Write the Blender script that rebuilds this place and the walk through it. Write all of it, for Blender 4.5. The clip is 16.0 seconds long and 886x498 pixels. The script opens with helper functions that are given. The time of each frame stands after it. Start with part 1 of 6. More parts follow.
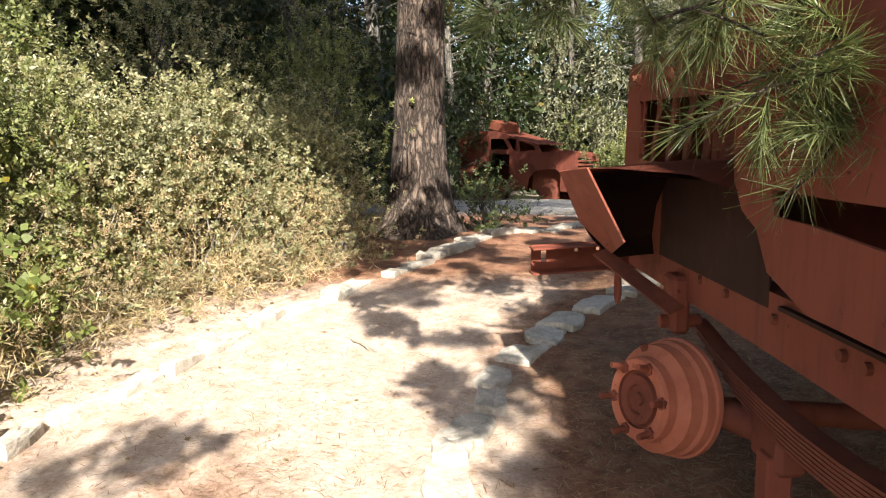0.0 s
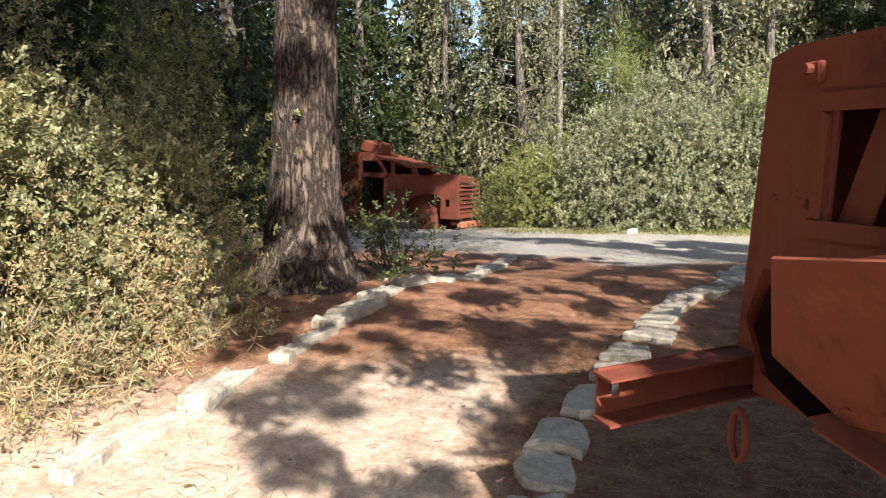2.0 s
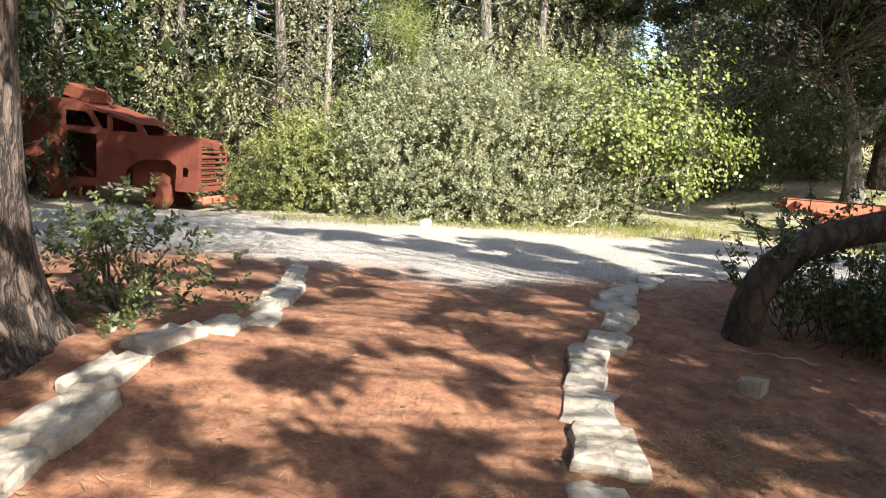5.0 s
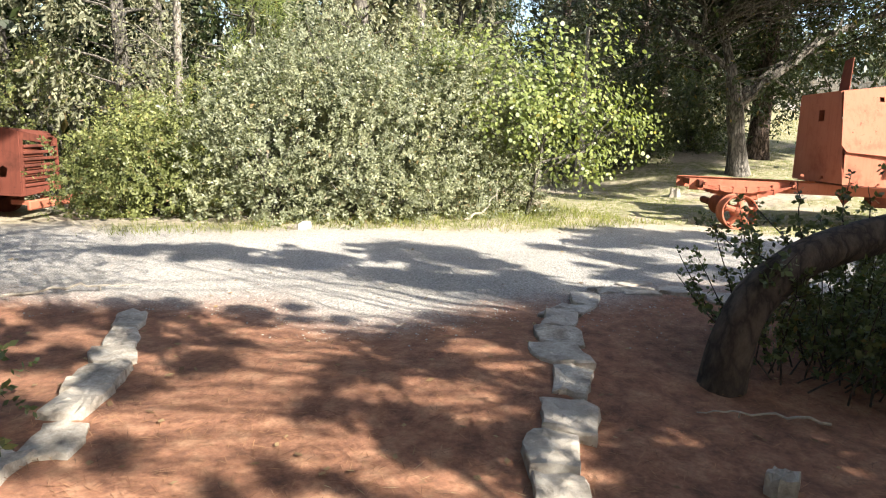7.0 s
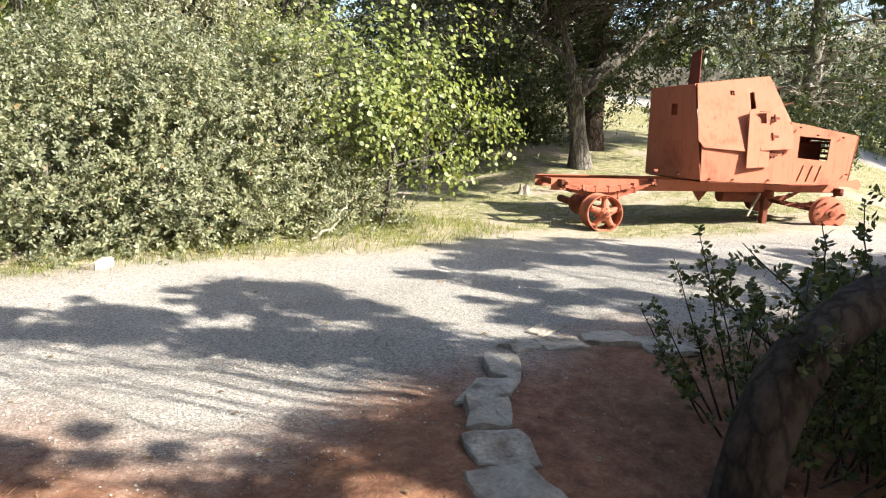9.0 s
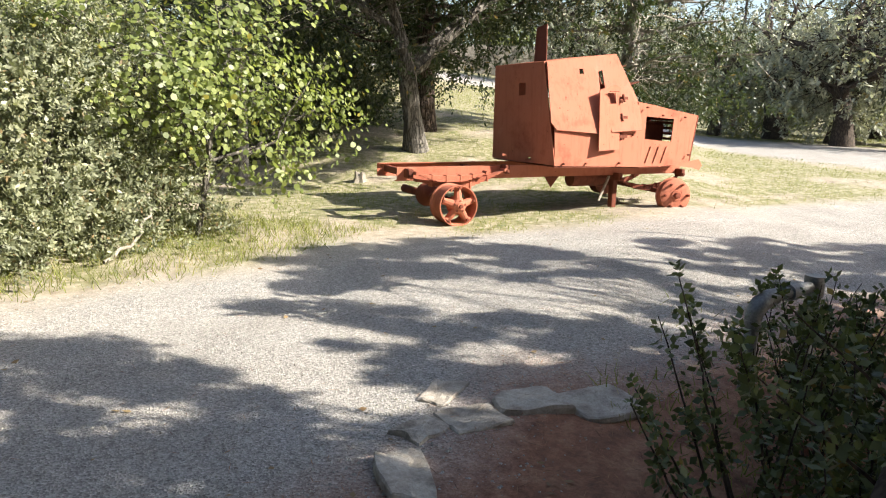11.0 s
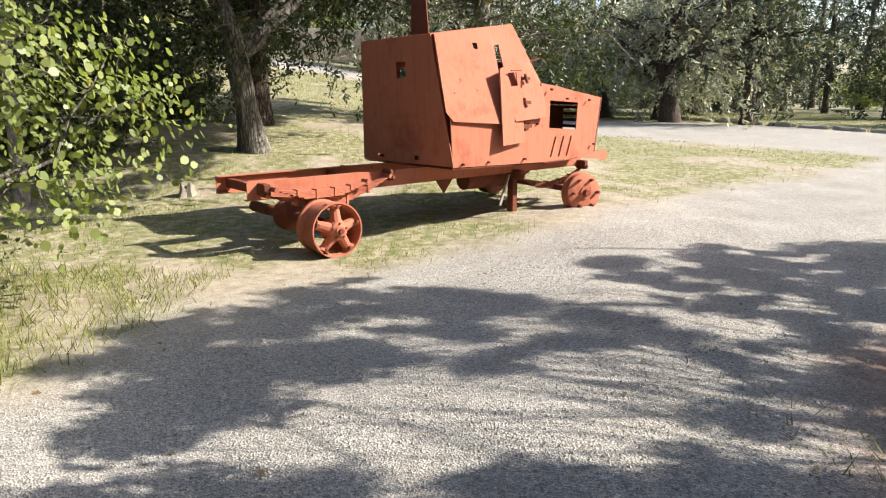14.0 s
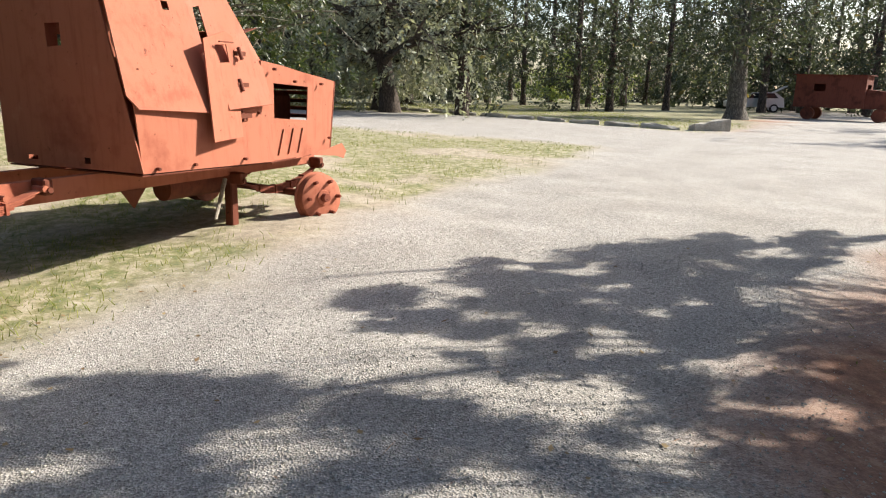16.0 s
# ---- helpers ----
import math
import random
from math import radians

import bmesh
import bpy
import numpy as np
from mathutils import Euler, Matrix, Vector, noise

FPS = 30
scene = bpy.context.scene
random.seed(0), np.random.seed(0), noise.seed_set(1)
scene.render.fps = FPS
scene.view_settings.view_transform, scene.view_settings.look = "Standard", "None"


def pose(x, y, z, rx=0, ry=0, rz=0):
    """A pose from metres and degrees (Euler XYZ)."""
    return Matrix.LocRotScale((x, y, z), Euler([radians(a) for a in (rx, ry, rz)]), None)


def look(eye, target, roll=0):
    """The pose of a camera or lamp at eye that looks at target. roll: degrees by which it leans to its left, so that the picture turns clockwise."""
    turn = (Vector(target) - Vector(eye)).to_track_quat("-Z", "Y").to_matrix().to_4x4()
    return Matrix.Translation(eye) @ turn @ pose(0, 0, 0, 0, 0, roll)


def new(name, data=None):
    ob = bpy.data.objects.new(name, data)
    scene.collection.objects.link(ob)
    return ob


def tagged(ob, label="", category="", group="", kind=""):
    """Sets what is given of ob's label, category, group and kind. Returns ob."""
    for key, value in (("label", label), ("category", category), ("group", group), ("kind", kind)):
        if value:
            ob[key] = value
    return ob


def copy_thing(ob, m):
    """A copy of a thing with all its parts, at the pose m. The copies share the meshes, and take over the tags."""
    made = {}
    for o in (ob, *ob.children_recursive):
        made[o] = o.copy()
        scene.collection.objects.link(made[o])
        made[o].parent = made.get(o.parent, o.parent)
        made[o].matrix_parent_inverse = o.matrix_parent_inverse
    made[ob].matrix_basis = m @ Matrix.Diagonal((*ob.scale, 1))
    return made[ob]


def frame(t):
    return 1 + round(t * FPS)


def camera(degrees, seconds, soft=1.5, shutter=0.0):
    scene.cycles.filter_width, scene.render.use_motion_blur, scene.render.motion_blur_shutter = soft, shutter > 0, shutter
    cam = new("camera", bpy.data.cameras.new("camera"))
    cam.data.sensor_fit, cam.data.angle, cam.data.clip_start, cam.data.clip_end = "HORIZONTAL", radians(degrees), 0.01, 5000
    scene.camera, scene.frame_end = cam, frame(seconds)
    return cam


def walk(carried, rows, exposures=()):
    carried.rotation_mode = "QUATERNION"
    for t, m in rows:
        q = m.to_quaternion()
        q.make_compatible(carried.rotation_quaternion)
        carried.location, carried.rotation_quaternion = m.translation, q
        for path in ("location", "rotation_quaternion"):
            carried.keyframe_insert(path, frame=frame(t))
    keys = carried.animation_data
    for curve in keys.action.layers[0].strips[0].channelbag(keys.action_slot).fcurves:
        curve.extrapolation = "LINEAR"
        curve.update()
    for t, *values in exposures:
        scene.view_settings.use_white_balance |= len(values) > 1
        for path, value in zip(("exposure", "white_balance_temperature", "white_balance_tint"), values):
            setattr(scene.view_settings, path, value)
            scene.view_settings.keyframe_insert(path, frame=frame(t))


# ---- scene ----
cam = camera(63.8, 16.0, soft=1.15)
# seconds, eye, yaw to the left of +y, pitch, lean
PATH = [
    (0.0, 0.027, -0.012, 1.451, 0.38, -8.32, -0.89),
    (0.5, -0.073, 0.403, 1.411, 2.54, -10.88, -1.10),
    (1.0, -0.200, 0.800, 1.436, 1.78, -10.86, 1.04),
    (1.5, -0.333, 1.288, 1.481, -5.60, -9.66, 0.87),
    (2.0, -0.351, 1.765, 1.507, -11.48, -6.81, -0.09),
    (2.5, -0.433, 2.191, 1.488, -12.77, -7.45, 2.39),
    (3.0, -0.485, 2.645, 1.505, -19.19, -9.28, 2.20),
    (3.5, -0.388, 3.081, 1.526, -20.45, -9.82, 0.89),
    (4.0, -0.372, 3.510, 1.537, -24.00, -9.29, 2.63),
    (4.5, -0.288, 3.906, 1.554, -29.72, -9.05, 3.95),
    (7.0, 0.581, 5.452, 1.708, -43.12, -10.30, 2.83),
    (7.5, 0.781, 5.791, 1.727, -49.22, -12.11, 2.98),
    (8.0, 1.083, 6.107, 1.763, -50.78, -10.55, 1.12),
    (8.5, 1.248, 6.422, 1.792, -51.58, -9.87, 2.21),
    (9.0, 1.455, 6.703, 1.821, -57.19, -10.58, 2.26),
    (9.5, 1.773, 6.970, 1.843, -58.65, -9.01, 0.89),
    (10.0, 2.012, 7.162, 1.883, -65.75, -9.00, 3.31),
    (12.5, 3.525, 8.209, 1.845, -77.17, -14.07, 0.46),
    (13.0, 3.879, 8.389, 1.891, -82.62, -13.83, 2.43),
    (13.5, 4.244, 8.616, 1.899, -85.75, -13.04, 1.63),
    (14.0, 4.687, 8.736, 1.856, -85.40, -12.66, 0.34),
    (14.5, 5.097, 8.840, 1.839, -88.10, -13.10, 3.11),
    (15.0, 5.516, 8.880, 1.816, -96.14, -14.47, 2.20),
    (15.5, 5.972, 8.778, 1.806, -99.31, -12.97, 2.13),
    (16.0, 6.443, 8.708, 1.770, -107.83, -13.08, 1.58),
]
rows = []
for t, x, y, z, yaw, pitch, lean in PATH:
    a, p = radians(yaw), radians(pitch)
    ahead = Vector((-math.sin(a) * math.cos(p), math.cos(a) * math.cos(p), math.sin(p)))
    rows.append((t, look((x, y, z), Vector((x, y, z)) + ahead, lean)))
walk(cam, rows, exposures=[(0.0, 1.55), (1.5, 1.25), (3.0, 1.38), (4.5, 1.8), (7.0, 1.78), (9.0, 1.65), (10.0, 1.55), (12.5, 1.4), (16.0, 1.08)])

# ---- sky and sun ----
SUN_EL, SUN_AZ = radians(35.7), math.atan2(0.075, -0.997)      # height; bearing from +y towards +x
world = bpy.data.worlds.new("world")
scene.world = world
world.use_nodes = True
wn = world.node_tree
sky = wn.nodes.new("ShaderNodeTexSky")
sky.sky_type, sky.sun_disc = "NISHITA", False
sky.sun_elevation, sky.sun_rotation = SUN_EL, SUN_AZ
sky.air_density, sky.dust_density = 1.0, 2.0
wn.links.new(sky.outputs[0], wn.nodes["Background"].inputs[0])
wn.nodes["Background"].inputs[1].default_value = 0.1
sun = new("sun", bpy.data.lights.new("sun", "SUN"))
sun.data.energy, sun.data.angle, sun.data.color = 5.0, radians(0.55), (1.0, 0.93, 0.82)
to_sun = Vector((math.sin(SUN_AZ) * math.cos(SUN_EL), math.cos(SUN_AZ) * math.cos(SUN_EL), math.sin(SUN_EL)))
sun.matrix_world = look(to_sun * 50, (0, 0, 0))


# ---- materials ----
def material(name):
    m = bpy.data.materials.new(name)
    m.use_nodes = True
    nt = m.node_tree
    return m, nt, nt.nodes["Principled BSDF"]


def node(nt, kind, **inputs):
    n = nt.nodes.new(kind)
    for k, v in inputs.items():
        n.inputs[k.replace("_", " ")].default_value = v
    return n


def noise_at(nt, scale, detail=4.0, rough=0.6, coords=None):
    n = node(nt, "ShaderNodeTexNoise", Scale=scale, Detail=detail, Roughness=rough)
    if coords is not None:
        nt.links.new(coords, n.inputs["Vector"])
    return n


def ramp(nt, src, stops):
    r = nt.nodes.new("ShaderNodeValToRGB")
    els = r.color_ramp.elements
    while len(els) < len(stops):
        els.new(0.5)
    for e, (p, c) in zip(els, stops):
        e.position, e.color = p, (*c, 1) if len(c) == 3 else c
    nt.links.new(src, r.inputs[0])
    return r


def mix(nt, fac, a, b, mode="MIX"):
    n = nt.nodes.new("ShaderNodeMix")
    n.data_type, n.blend_type = "RGBA", mode
    for sock, v in ((n.inputs[0], fac), (n.inputs[6], a), (n.inputs[7], b)):
        if hasattr(v, "links"):
            nt.links.new(v, sock)
        elif isinstance(v, (int, float)):
            sock.default_value = v
        else:
            sock.default_value = (*v, 1)
    return n.outputs[2]


def bump(nt, bsdf, src, strength, dist):
    b = node(nt, "ShaderNodeBump", Strength=strength, Distance=dist)
    nt.links.new(src, b.inputs["Height"])
    nt.links.new(b.outputs[0], bsdf.inputs["Normal"])
    return b


def world_coords(nt):
    return nt.nodes.new("ShaderNodeNewGeometry").outputs["Position"]


def rough_surface(name, stops, scale, fine, roughness=0.9, bump_d=0.01, tint=None, metal=0.0, object_space=False):
    """A mottled surface: large patches coloured by a ramp, fine grain over it, relief."""
    m, nt, b = material(name)
    co = nt.nodes.new("ShaderNodeTexCoord").outputs["Object"] if object_space else world_coords(nt)
    big, small = noise_at(nt, scale, 6, 0.65, co), noise_at(nt, fine, 5, 0.7, co)
    col = ramp(nt, big.outputs[0], stops).outputs[0]
    grain = ramp(nt, small.outputs[0], [(0.3, (0.55, 0.55, 0.55)), (0.7, (1.2, 1.2, 1.2))]).outputs[0]
    col = mix(nt, 0.8, col, grain, "MULTIPLY")
    if tint:
        info = nt.nodes.new("ShaderNodeObjectInfo")
        col = mix(nt, ramp(nt, info.outputs["Random"], [(0, (0, 0, 0)), (1, (0.6, 0.6, 0.6))]).outputs[0], col, tint)
    nt.links.new(col, b.inputs["Base Color"])
    b.inputs["Roughness"].default_value, b.inputs["Metallic"].default_value = roughness, metal
    bump(nt, b, small.outputs[0], 0.7, bump_d)
    return m


def leaf_material(name, dark, light, dry=(0.3, 0.22, 0.08), dry_part=0.04, clear=0.35, gloss=0.45):
    m, nt, b = material(name)
    island = nt.nodes.new("ShaderNodeNewGeometry")
    r = ramp(nt, island.outputs["Random Per Island"],
             [(0.0, dry), (dry_part, dark), (0.6, tuple((d + l) / 2 for d, l in zip(dark, light))), (1.0, light)])
    patch = noise_at(nt, 1.7, 3, 0.6, island.outputs["Position"])
    col = mix(nt, 0.6, r.outputs[0], ramp(nt, patch.outputs[0], [(0.3, (0.65, 0.7, 0.7)), (0.7, (1.25, 1.2, 1.0))]).outputs[0], "MULTIPLY")
    nt.links.new(col, b.inputs["Base Color"])
    b.inputs["Roughness"].default_value = gloss
    tr = nt.nodes.new("ShaderNodeBsdfTranslucent")
    nt.links.new(mix(nt, 1.0, col, (1.2, 1.25, 0.75), "MULTIPLY"), tr.inputs[0])
    ms = nt.nodes.new("ShaderNodeMixShader")
    ms.inputs[0].default_value = clear
    nt.links.new(b.outputs[0], ms.inputs[1])
    nt.links.new(tr.outputs[0], ms.inputs[2])
    nt.links.new(ms.outputs[0], nt.nodes["Material Output"].inputs[0])
    return m


def rust_material(name, base, deep, pale):
    """Old red primer over rusted steel: streaks, chips, chalky patches."""
    m, nt, b = material(name)
    co = nt.nodes.new("ShaderNodeTexCoord").outputs["Object"]
    big = noise_at(nt, 1.6, 6, 0.65, co)
    col = ramp(nt, big.outputs[0], [(0.3, deep), (0.47, base), (0.62, base), (0.78, pale)]).outputs[0]
    mp = node(nt, "ShaderNodeMapping")
    mp.inputs["Scale"].default_value = (9, 9, 0.9)
    nt.links.new(co, mp.inputs[0])
    streak = noise_at(nt, 2.0, 5, 0.65, mp.outputs[0])
    col = mix(nt, ramp(nt, streak.outputs[0], [(0.5, (0, 0, 0)), (0.75, (0.55, 0.55, 0.55))]).outputs[0], col, deep)
    chip = noise_at(nt, 14, 6, 0.75, co)
    col = mix(nt, ramp(nt, chip.outputs[0], [(0.63, (0, 0, 0)), (0.68, (0.8, 0.8, 0.8))]).outputs[0], col, tuple(0.35 * v for v in deep))
    nt.links.new(col, b.inputs["Base Color"])
    nt.links.new(ramp(nt, big.outputs[0], [(0.3, (0.9,) * 3), (0.7, (0.68,) * 3)]).outputs[0], b.inputs["Roughness"])
    b.inputs["Specular IOR Level"].default_value = 0.2
    bump(nt, b, chip.outputs[0], 0.35, 0.006)
    return m


RUST = rust_material("red_primer", (0.40, 0.14, 0.085), (0.26, 0.078, 0.048), (0.5, 0.215, 0.14))
RUST_DARK = rust_material("brown_rust", (0.16, 0.05, 0.03), (0.075, 0.026, 0.018), (0.27, 0.09, 0.05))
RUST_BROWN = rust_material("brown_red_plate", (0.2, 0.058, 0.036), (0.085, 0.028, 0.018), (0.3, 0.1, 0.062))
# darker copy of the brown-red plate, shade on the half-hidden truck included
RUST_SHADED = rust_material("shaded_brick_red_plate", (0.15, 0.045, 0.03), (0.06, 0.022, 0.015), (0.24, 0.085, 0.055))
# rusted steel with the shade of hollow places put into its colour
SHADED_STEEL = rust_material("shade_darkened_steel", (0.032, 0.014, 0.01), (0.012, 0.007, 0.006), (0.11, 0.04, 0.026))
STONE = rough_surface("pale_limestone", [(0.34, (0.15, 0.12, 0.09)), (0.47, (0.36, 0.32, 0.265)), (0.63, (0.53, 0.49, 0.42))], 7, 45, 0.9, 0.014, tint=(0.38, 0.34, 0.29))
STONE_PALE = rough_surface("sun_bleached_limestone", [(0.33, (0.28, 0.245, 0.195)), (0.48, (0.48, 0.44, 0.375)), (0.65, (0.63, 0.59, 0.52))], 7, 45, 0.9, 0.014, tint=(0.52, 0.48, 0.42))
STONE_FAR = rough_surface("weathered_stone", [(0.3, (0.3, 0.27, 0.22)), (0.7, (0.5, 0.47, 0.4))], 2, 15, 0.9, 0.02)
WOOD_GREY = rough_surface("grey_dead_wood", [(0.3, (0.2, 0.17, 0.13)), (0.7, (0.42, 0.38, 0.32))], 8, 60, 0.9, 0.004)
PIPE = rough_surface("dull_galvanised_steel", [(0.3, (0.16, 0.165, 0.165)), (0.7, (0.3, 0.3, 0.29))], 12, 80, 0.55, 0.001, metal=0.4)


def bark_material(name, deep, mid, pale, stretch=0.22, scale=9, relief=0.03):
    m, nt, b = material(name)
    mp = node(nt, "ShaderNodeMapping")
    mp.inputs["Scale"].default_value = (1, 1, stretch)
    nt.links.new(world_coords(nt), mp.inputs[0])
    v = node(nt, "ShaderNodeTexVoronoi", Scale=scale)
    v.feature = "DISTANCE_TO_EDGE"
    warp = noise_at(nt, scale * 0.8, 4, 0.6, mp.outputs[0])
    add = nt.nodes.new("ShaderNodeVectorMath")
    add.operation = "MULTIPLY_ADD"
    nt.links.new(warp.outputs["Color"], add.inputs[0])
    add.inputs[1].default_value = (0.17, 0.17, 0.17)
    nt.links.new(mp.outputs[0], add.inputs[2])
    nt.links.new(add.outputs[0], v.inputs["Vector"])
    fine = noise_at(nt, scale * 5, 5, 0.7, mp.outputs[0])
    col = ramp(nt, v.outputs["Distance"], [(0.0, deep), (0.14, mid), (0.5, pale)]).outputs[0]
    col = mix(nt, 0.8, col, ramp(nt, fine.outputs[0], [(0.3, (0.55,) * 3), (0.7, (1.25,) * 3)]).outputs[0], "MULTIPLY")
    nt.links.new(col, b.inputs["Base Color"])
    b.inputs["Roughness"].default_value = 0.95
    hgt = mix(nt, 0.3, ramp(nt, v.outputs["Distance"], [(0.0, (0, 0, 0)), (0.25, (1, 1, 1))]).outputs[0], fine.outputs[0])
    bump(nt, b, hgt, 0.9, relief)
    return m


BARK_PINE = bark_material("pine_bark", (0.024, 0.017, 0.013), (0.095, 0.067, 0.052), (0.225, 0.17, 0.135), 0.3, 14, 0.05)
BARK_GREY = bark_material("grey_bark", (0.05, 0.045, 0.038), (0.14, 0.125, 0.105), (0.27, 0.25, 0.215), 0.25, 12, 0.02)
BARK_DARK = bark_material("dark_bark", (0.028, 0.021, 0.016), (0.07, 0.052, 0.04), (0.12, 0.092, 0.07), 0.5, 10, 0.004)
BARK_WHITE = bark_material("pale_smooth_bark", (0.16, 0.14, 0.115), (0.28, 0.255, 0.215), (0.45, 0.42, 0.37), 0.4, 9, 0.01)
LEAF_GREY = leaf_material("grey_green_leaves", (0.12, 0.136, 0.08), (0.375, 0.39, 0.272), dry=(0.28, 0.2, 0.11), dry_part=0.06)
LEAF_HEDGE = leaf_material("olive_grey_leaves", (0.15, 0.15, 0.075), (0.42, 0.41, 0.25), dry=(0.28, 0.19, 0.1), dry_part=0.14)
LEAF_MID = leaf_material("green_leaves", (0.1, 0.122, 0.038), (0.29, 0.31, 0.125), dry=(0.27, 0.2, 0.09), dry_part=0.08)
LEAF_BRIGHT = leaf_material("yellow_green_leaves", (0.13, 0.17, 0.05), (0.32, 0.36, 0.13), dry=(0.4, 0.34, 0.07), clear=0.45)
# very dark green: the shade inside the grove is put into the leaf colour
LEAF_DARK = leaf_material("shade_darkened_leaves", (0.02, 0.033, 0.013), (0.06, 0.08, 0.03))
# far foliage: haze is painted in as a paler, greyer green
LEAF_FAR = leaf_material("hazy_dark_foliage", (0.035, 0.046, 0.03), (0.11, 0.125, 0.08), clear=0.25, gloss=0.7)
# green leaves coloured darker to stand for shade
LEAF_SHADE = leaf_material("shaded_green_leaves", (0.05, 0.07, 0.03), (0.16, 0.19, 0.08))
LEAF_CYPRESS = leaf_material("grey_cypress_sprays", (0.1, 0.108, 0.066), (0.29, 0.29, 0.195), dry=(0.2, 0.15, 0.085), dry_part=0.08, clear=0.2, gloss=0.7)
LEAF_OLIVE = leaf_material("silver_olive_leaves", (0.2, 0.21, 0.165), (0.46, 0.47, 0.39), clear=0.25)
LEAF_DRY = leaf_material("dry_brown_leaves", (0.15, 0.09, 0.045), (0.34, 0.25, 0.14), clear=0.2, gloss=0.8)
NEEDLE = leaf_material("pine_needles", (0.06, 0.085, 0.03), (0.19, 0.22, 0.09), dry=(0.3, 0.22, 0.1), clear=0.3)
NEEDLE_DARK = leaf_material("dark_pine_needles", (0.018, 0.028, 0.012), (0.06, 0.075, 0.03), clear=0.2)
GRASS = leaf_material("grass_blades", (0.10, 0.13, 0.022), (0.28, 0.3, 0.07), dry=(0.4, 0.34, 0.17), dry_part=0.25, clear=0.4, gloss=0.6)
STRAW = leaf_material("dry_straw", (0.26, 0.19, 0.1), (0.5, 0.41, 0.26), dry=(0.2, 0.13, 0.07), dry_part=0.2, clear=0.2, gloss=0.8)
LITTER = leaf_material("fallen_pine_needles", (0.17, 0.075, 0.038), (0.36, 0.2, 0.11), dry=(0.1, 0.05, 0.03), dry_part=0.3, clear=0.05, gloss=0.8)
PEBBLE = leaf_material("gravel_stones", (0.28, 0.27, 0.253), (0.46, 0.45, 0.43), dry=(0.19, 0.17, 0.15), dry_part=0.08, clear=0.0, gloss=0.9)


# ---- the lie of the land ----
KNOT_Y = [-2, 0, 2, 4, 6, 8, 10, 12]
KNOT_Z = [-0.074, -0.02, 0.049, 0.146, 0.312, 0.446, 0.362, 0.343]


def smooth(v, a, b):
    s = np.clip((v - a) / (b - a), 0, 1)
    return s * s * (3 - 2 * s)


def land(x, y):
    """Height of the ground."""
    x, y = np.asarray(x, float), np.asarray(y, float)
    a = np.interp(y, KNOT_Y, KNOT_Z)
    s = smooth(x, 5, 11)
    a = np.where(y < 8, a * (1 - s) + np.maximum(a, 0.33) * s, a)
    a = a - 0.1 * smooth(x, 9, 11.5) * smooth(y, 6.5, 8.5) * (1 - smooth(x, 15, 20))
    a = a - 0.5 * smooth(y, 14, 17.5) * (1 - smooth(x, 4, 9))          # hollow where the half-hidden truck stands
    a = a + 0.069 * (np.clip(x - 13.5, 0, 45) * np.clip(y - 6.5, 0, 22)) ** 0.6 * smooth(x, 13.5, 17) * smooth(y, 6.5, 11)   # slope up behind the orange truck
    a = a + 0.9 * smooth(np.hypot(x - 20, y), 60, 140)
    return a


def land1(x, y):
    return float(land(x, y))


ROAD = [(-40, 22), (-6, 13.2), (1.0, 11.5), (2.0, 11.0), (2.9, 10.2), (3.5, 9.1), (4.6, 8.75), (5.6, 8.55), (6.5, 8.0), (7.6, 7.3),
        (9.4, 6.1), (10.4, 4.2), (13, 0), (18, -7), (30, -24), (50, -42), (56, -36), (36, -18), (27, -7.5), (38.5, -3.4), (44, 5.5), (47, 14.5),
        (51, 22), (58, 38), (50, 38), (44, 20.5), (41, 14.5), (37, 9.5), (29.5, 4.9), (24.5, 0.6), (22.1, -0.8), (18.9, 2.3), (16, 5.2), (13.3, 7.3), (11.8, 8.7), (10, 10.1),
        (8.9, 10.6), (7.5, 11.05), (6.4, 11.6), (5.3, 12.3), (3.8, 13.0), (2.6, 13.6), (-6, 17), (-40, 28)]


def inside(poly, x, y):
    """Signed distance to a polygon's edge, positive inside."""
    p = np.array(poly, float)
    q = np.roll(p, -1, 0)
    best, odd = np.full(x.shape, 1e9), np.zeros(x.shape, bool)
    for (ax, ay), (bx, by) in zip(p, q):
        dx, dy = bx - ax, by - ay
        s = np.clip(((x - ax) * dx + (y - ay) * dy) / (dx * dx + dy * dy), 0, 1)
        best = np.minimum(best, np.hypot(x - ax - s * dx, y - ay - s * dy))
        cross = (ay > y) != (by > y)
        odd ^= cross & (x < (bx - ax) * (y - ay) / np.where(by == ay, 1e-9, by - ay) + ax)
    return np.where(odd, best, -best)


def lumps(x, y, s, seed=0.0):
    """Cheap smooth noise, about -1 to 1."""
    return (np.sin(x * s * 1.3 + 1.7 * np.sin(y * s * 0.9 + seed)) + np.sin(y * s * 1.7 + 1.3 * np.sin(x * s * 1.1 + 2 + seed))) / 2


def gravel_at(x, y):
    return smooth(inside(ROAD, x, y) + 0.25 * lumps(x, y, 2.1), -1.1, 0.7)


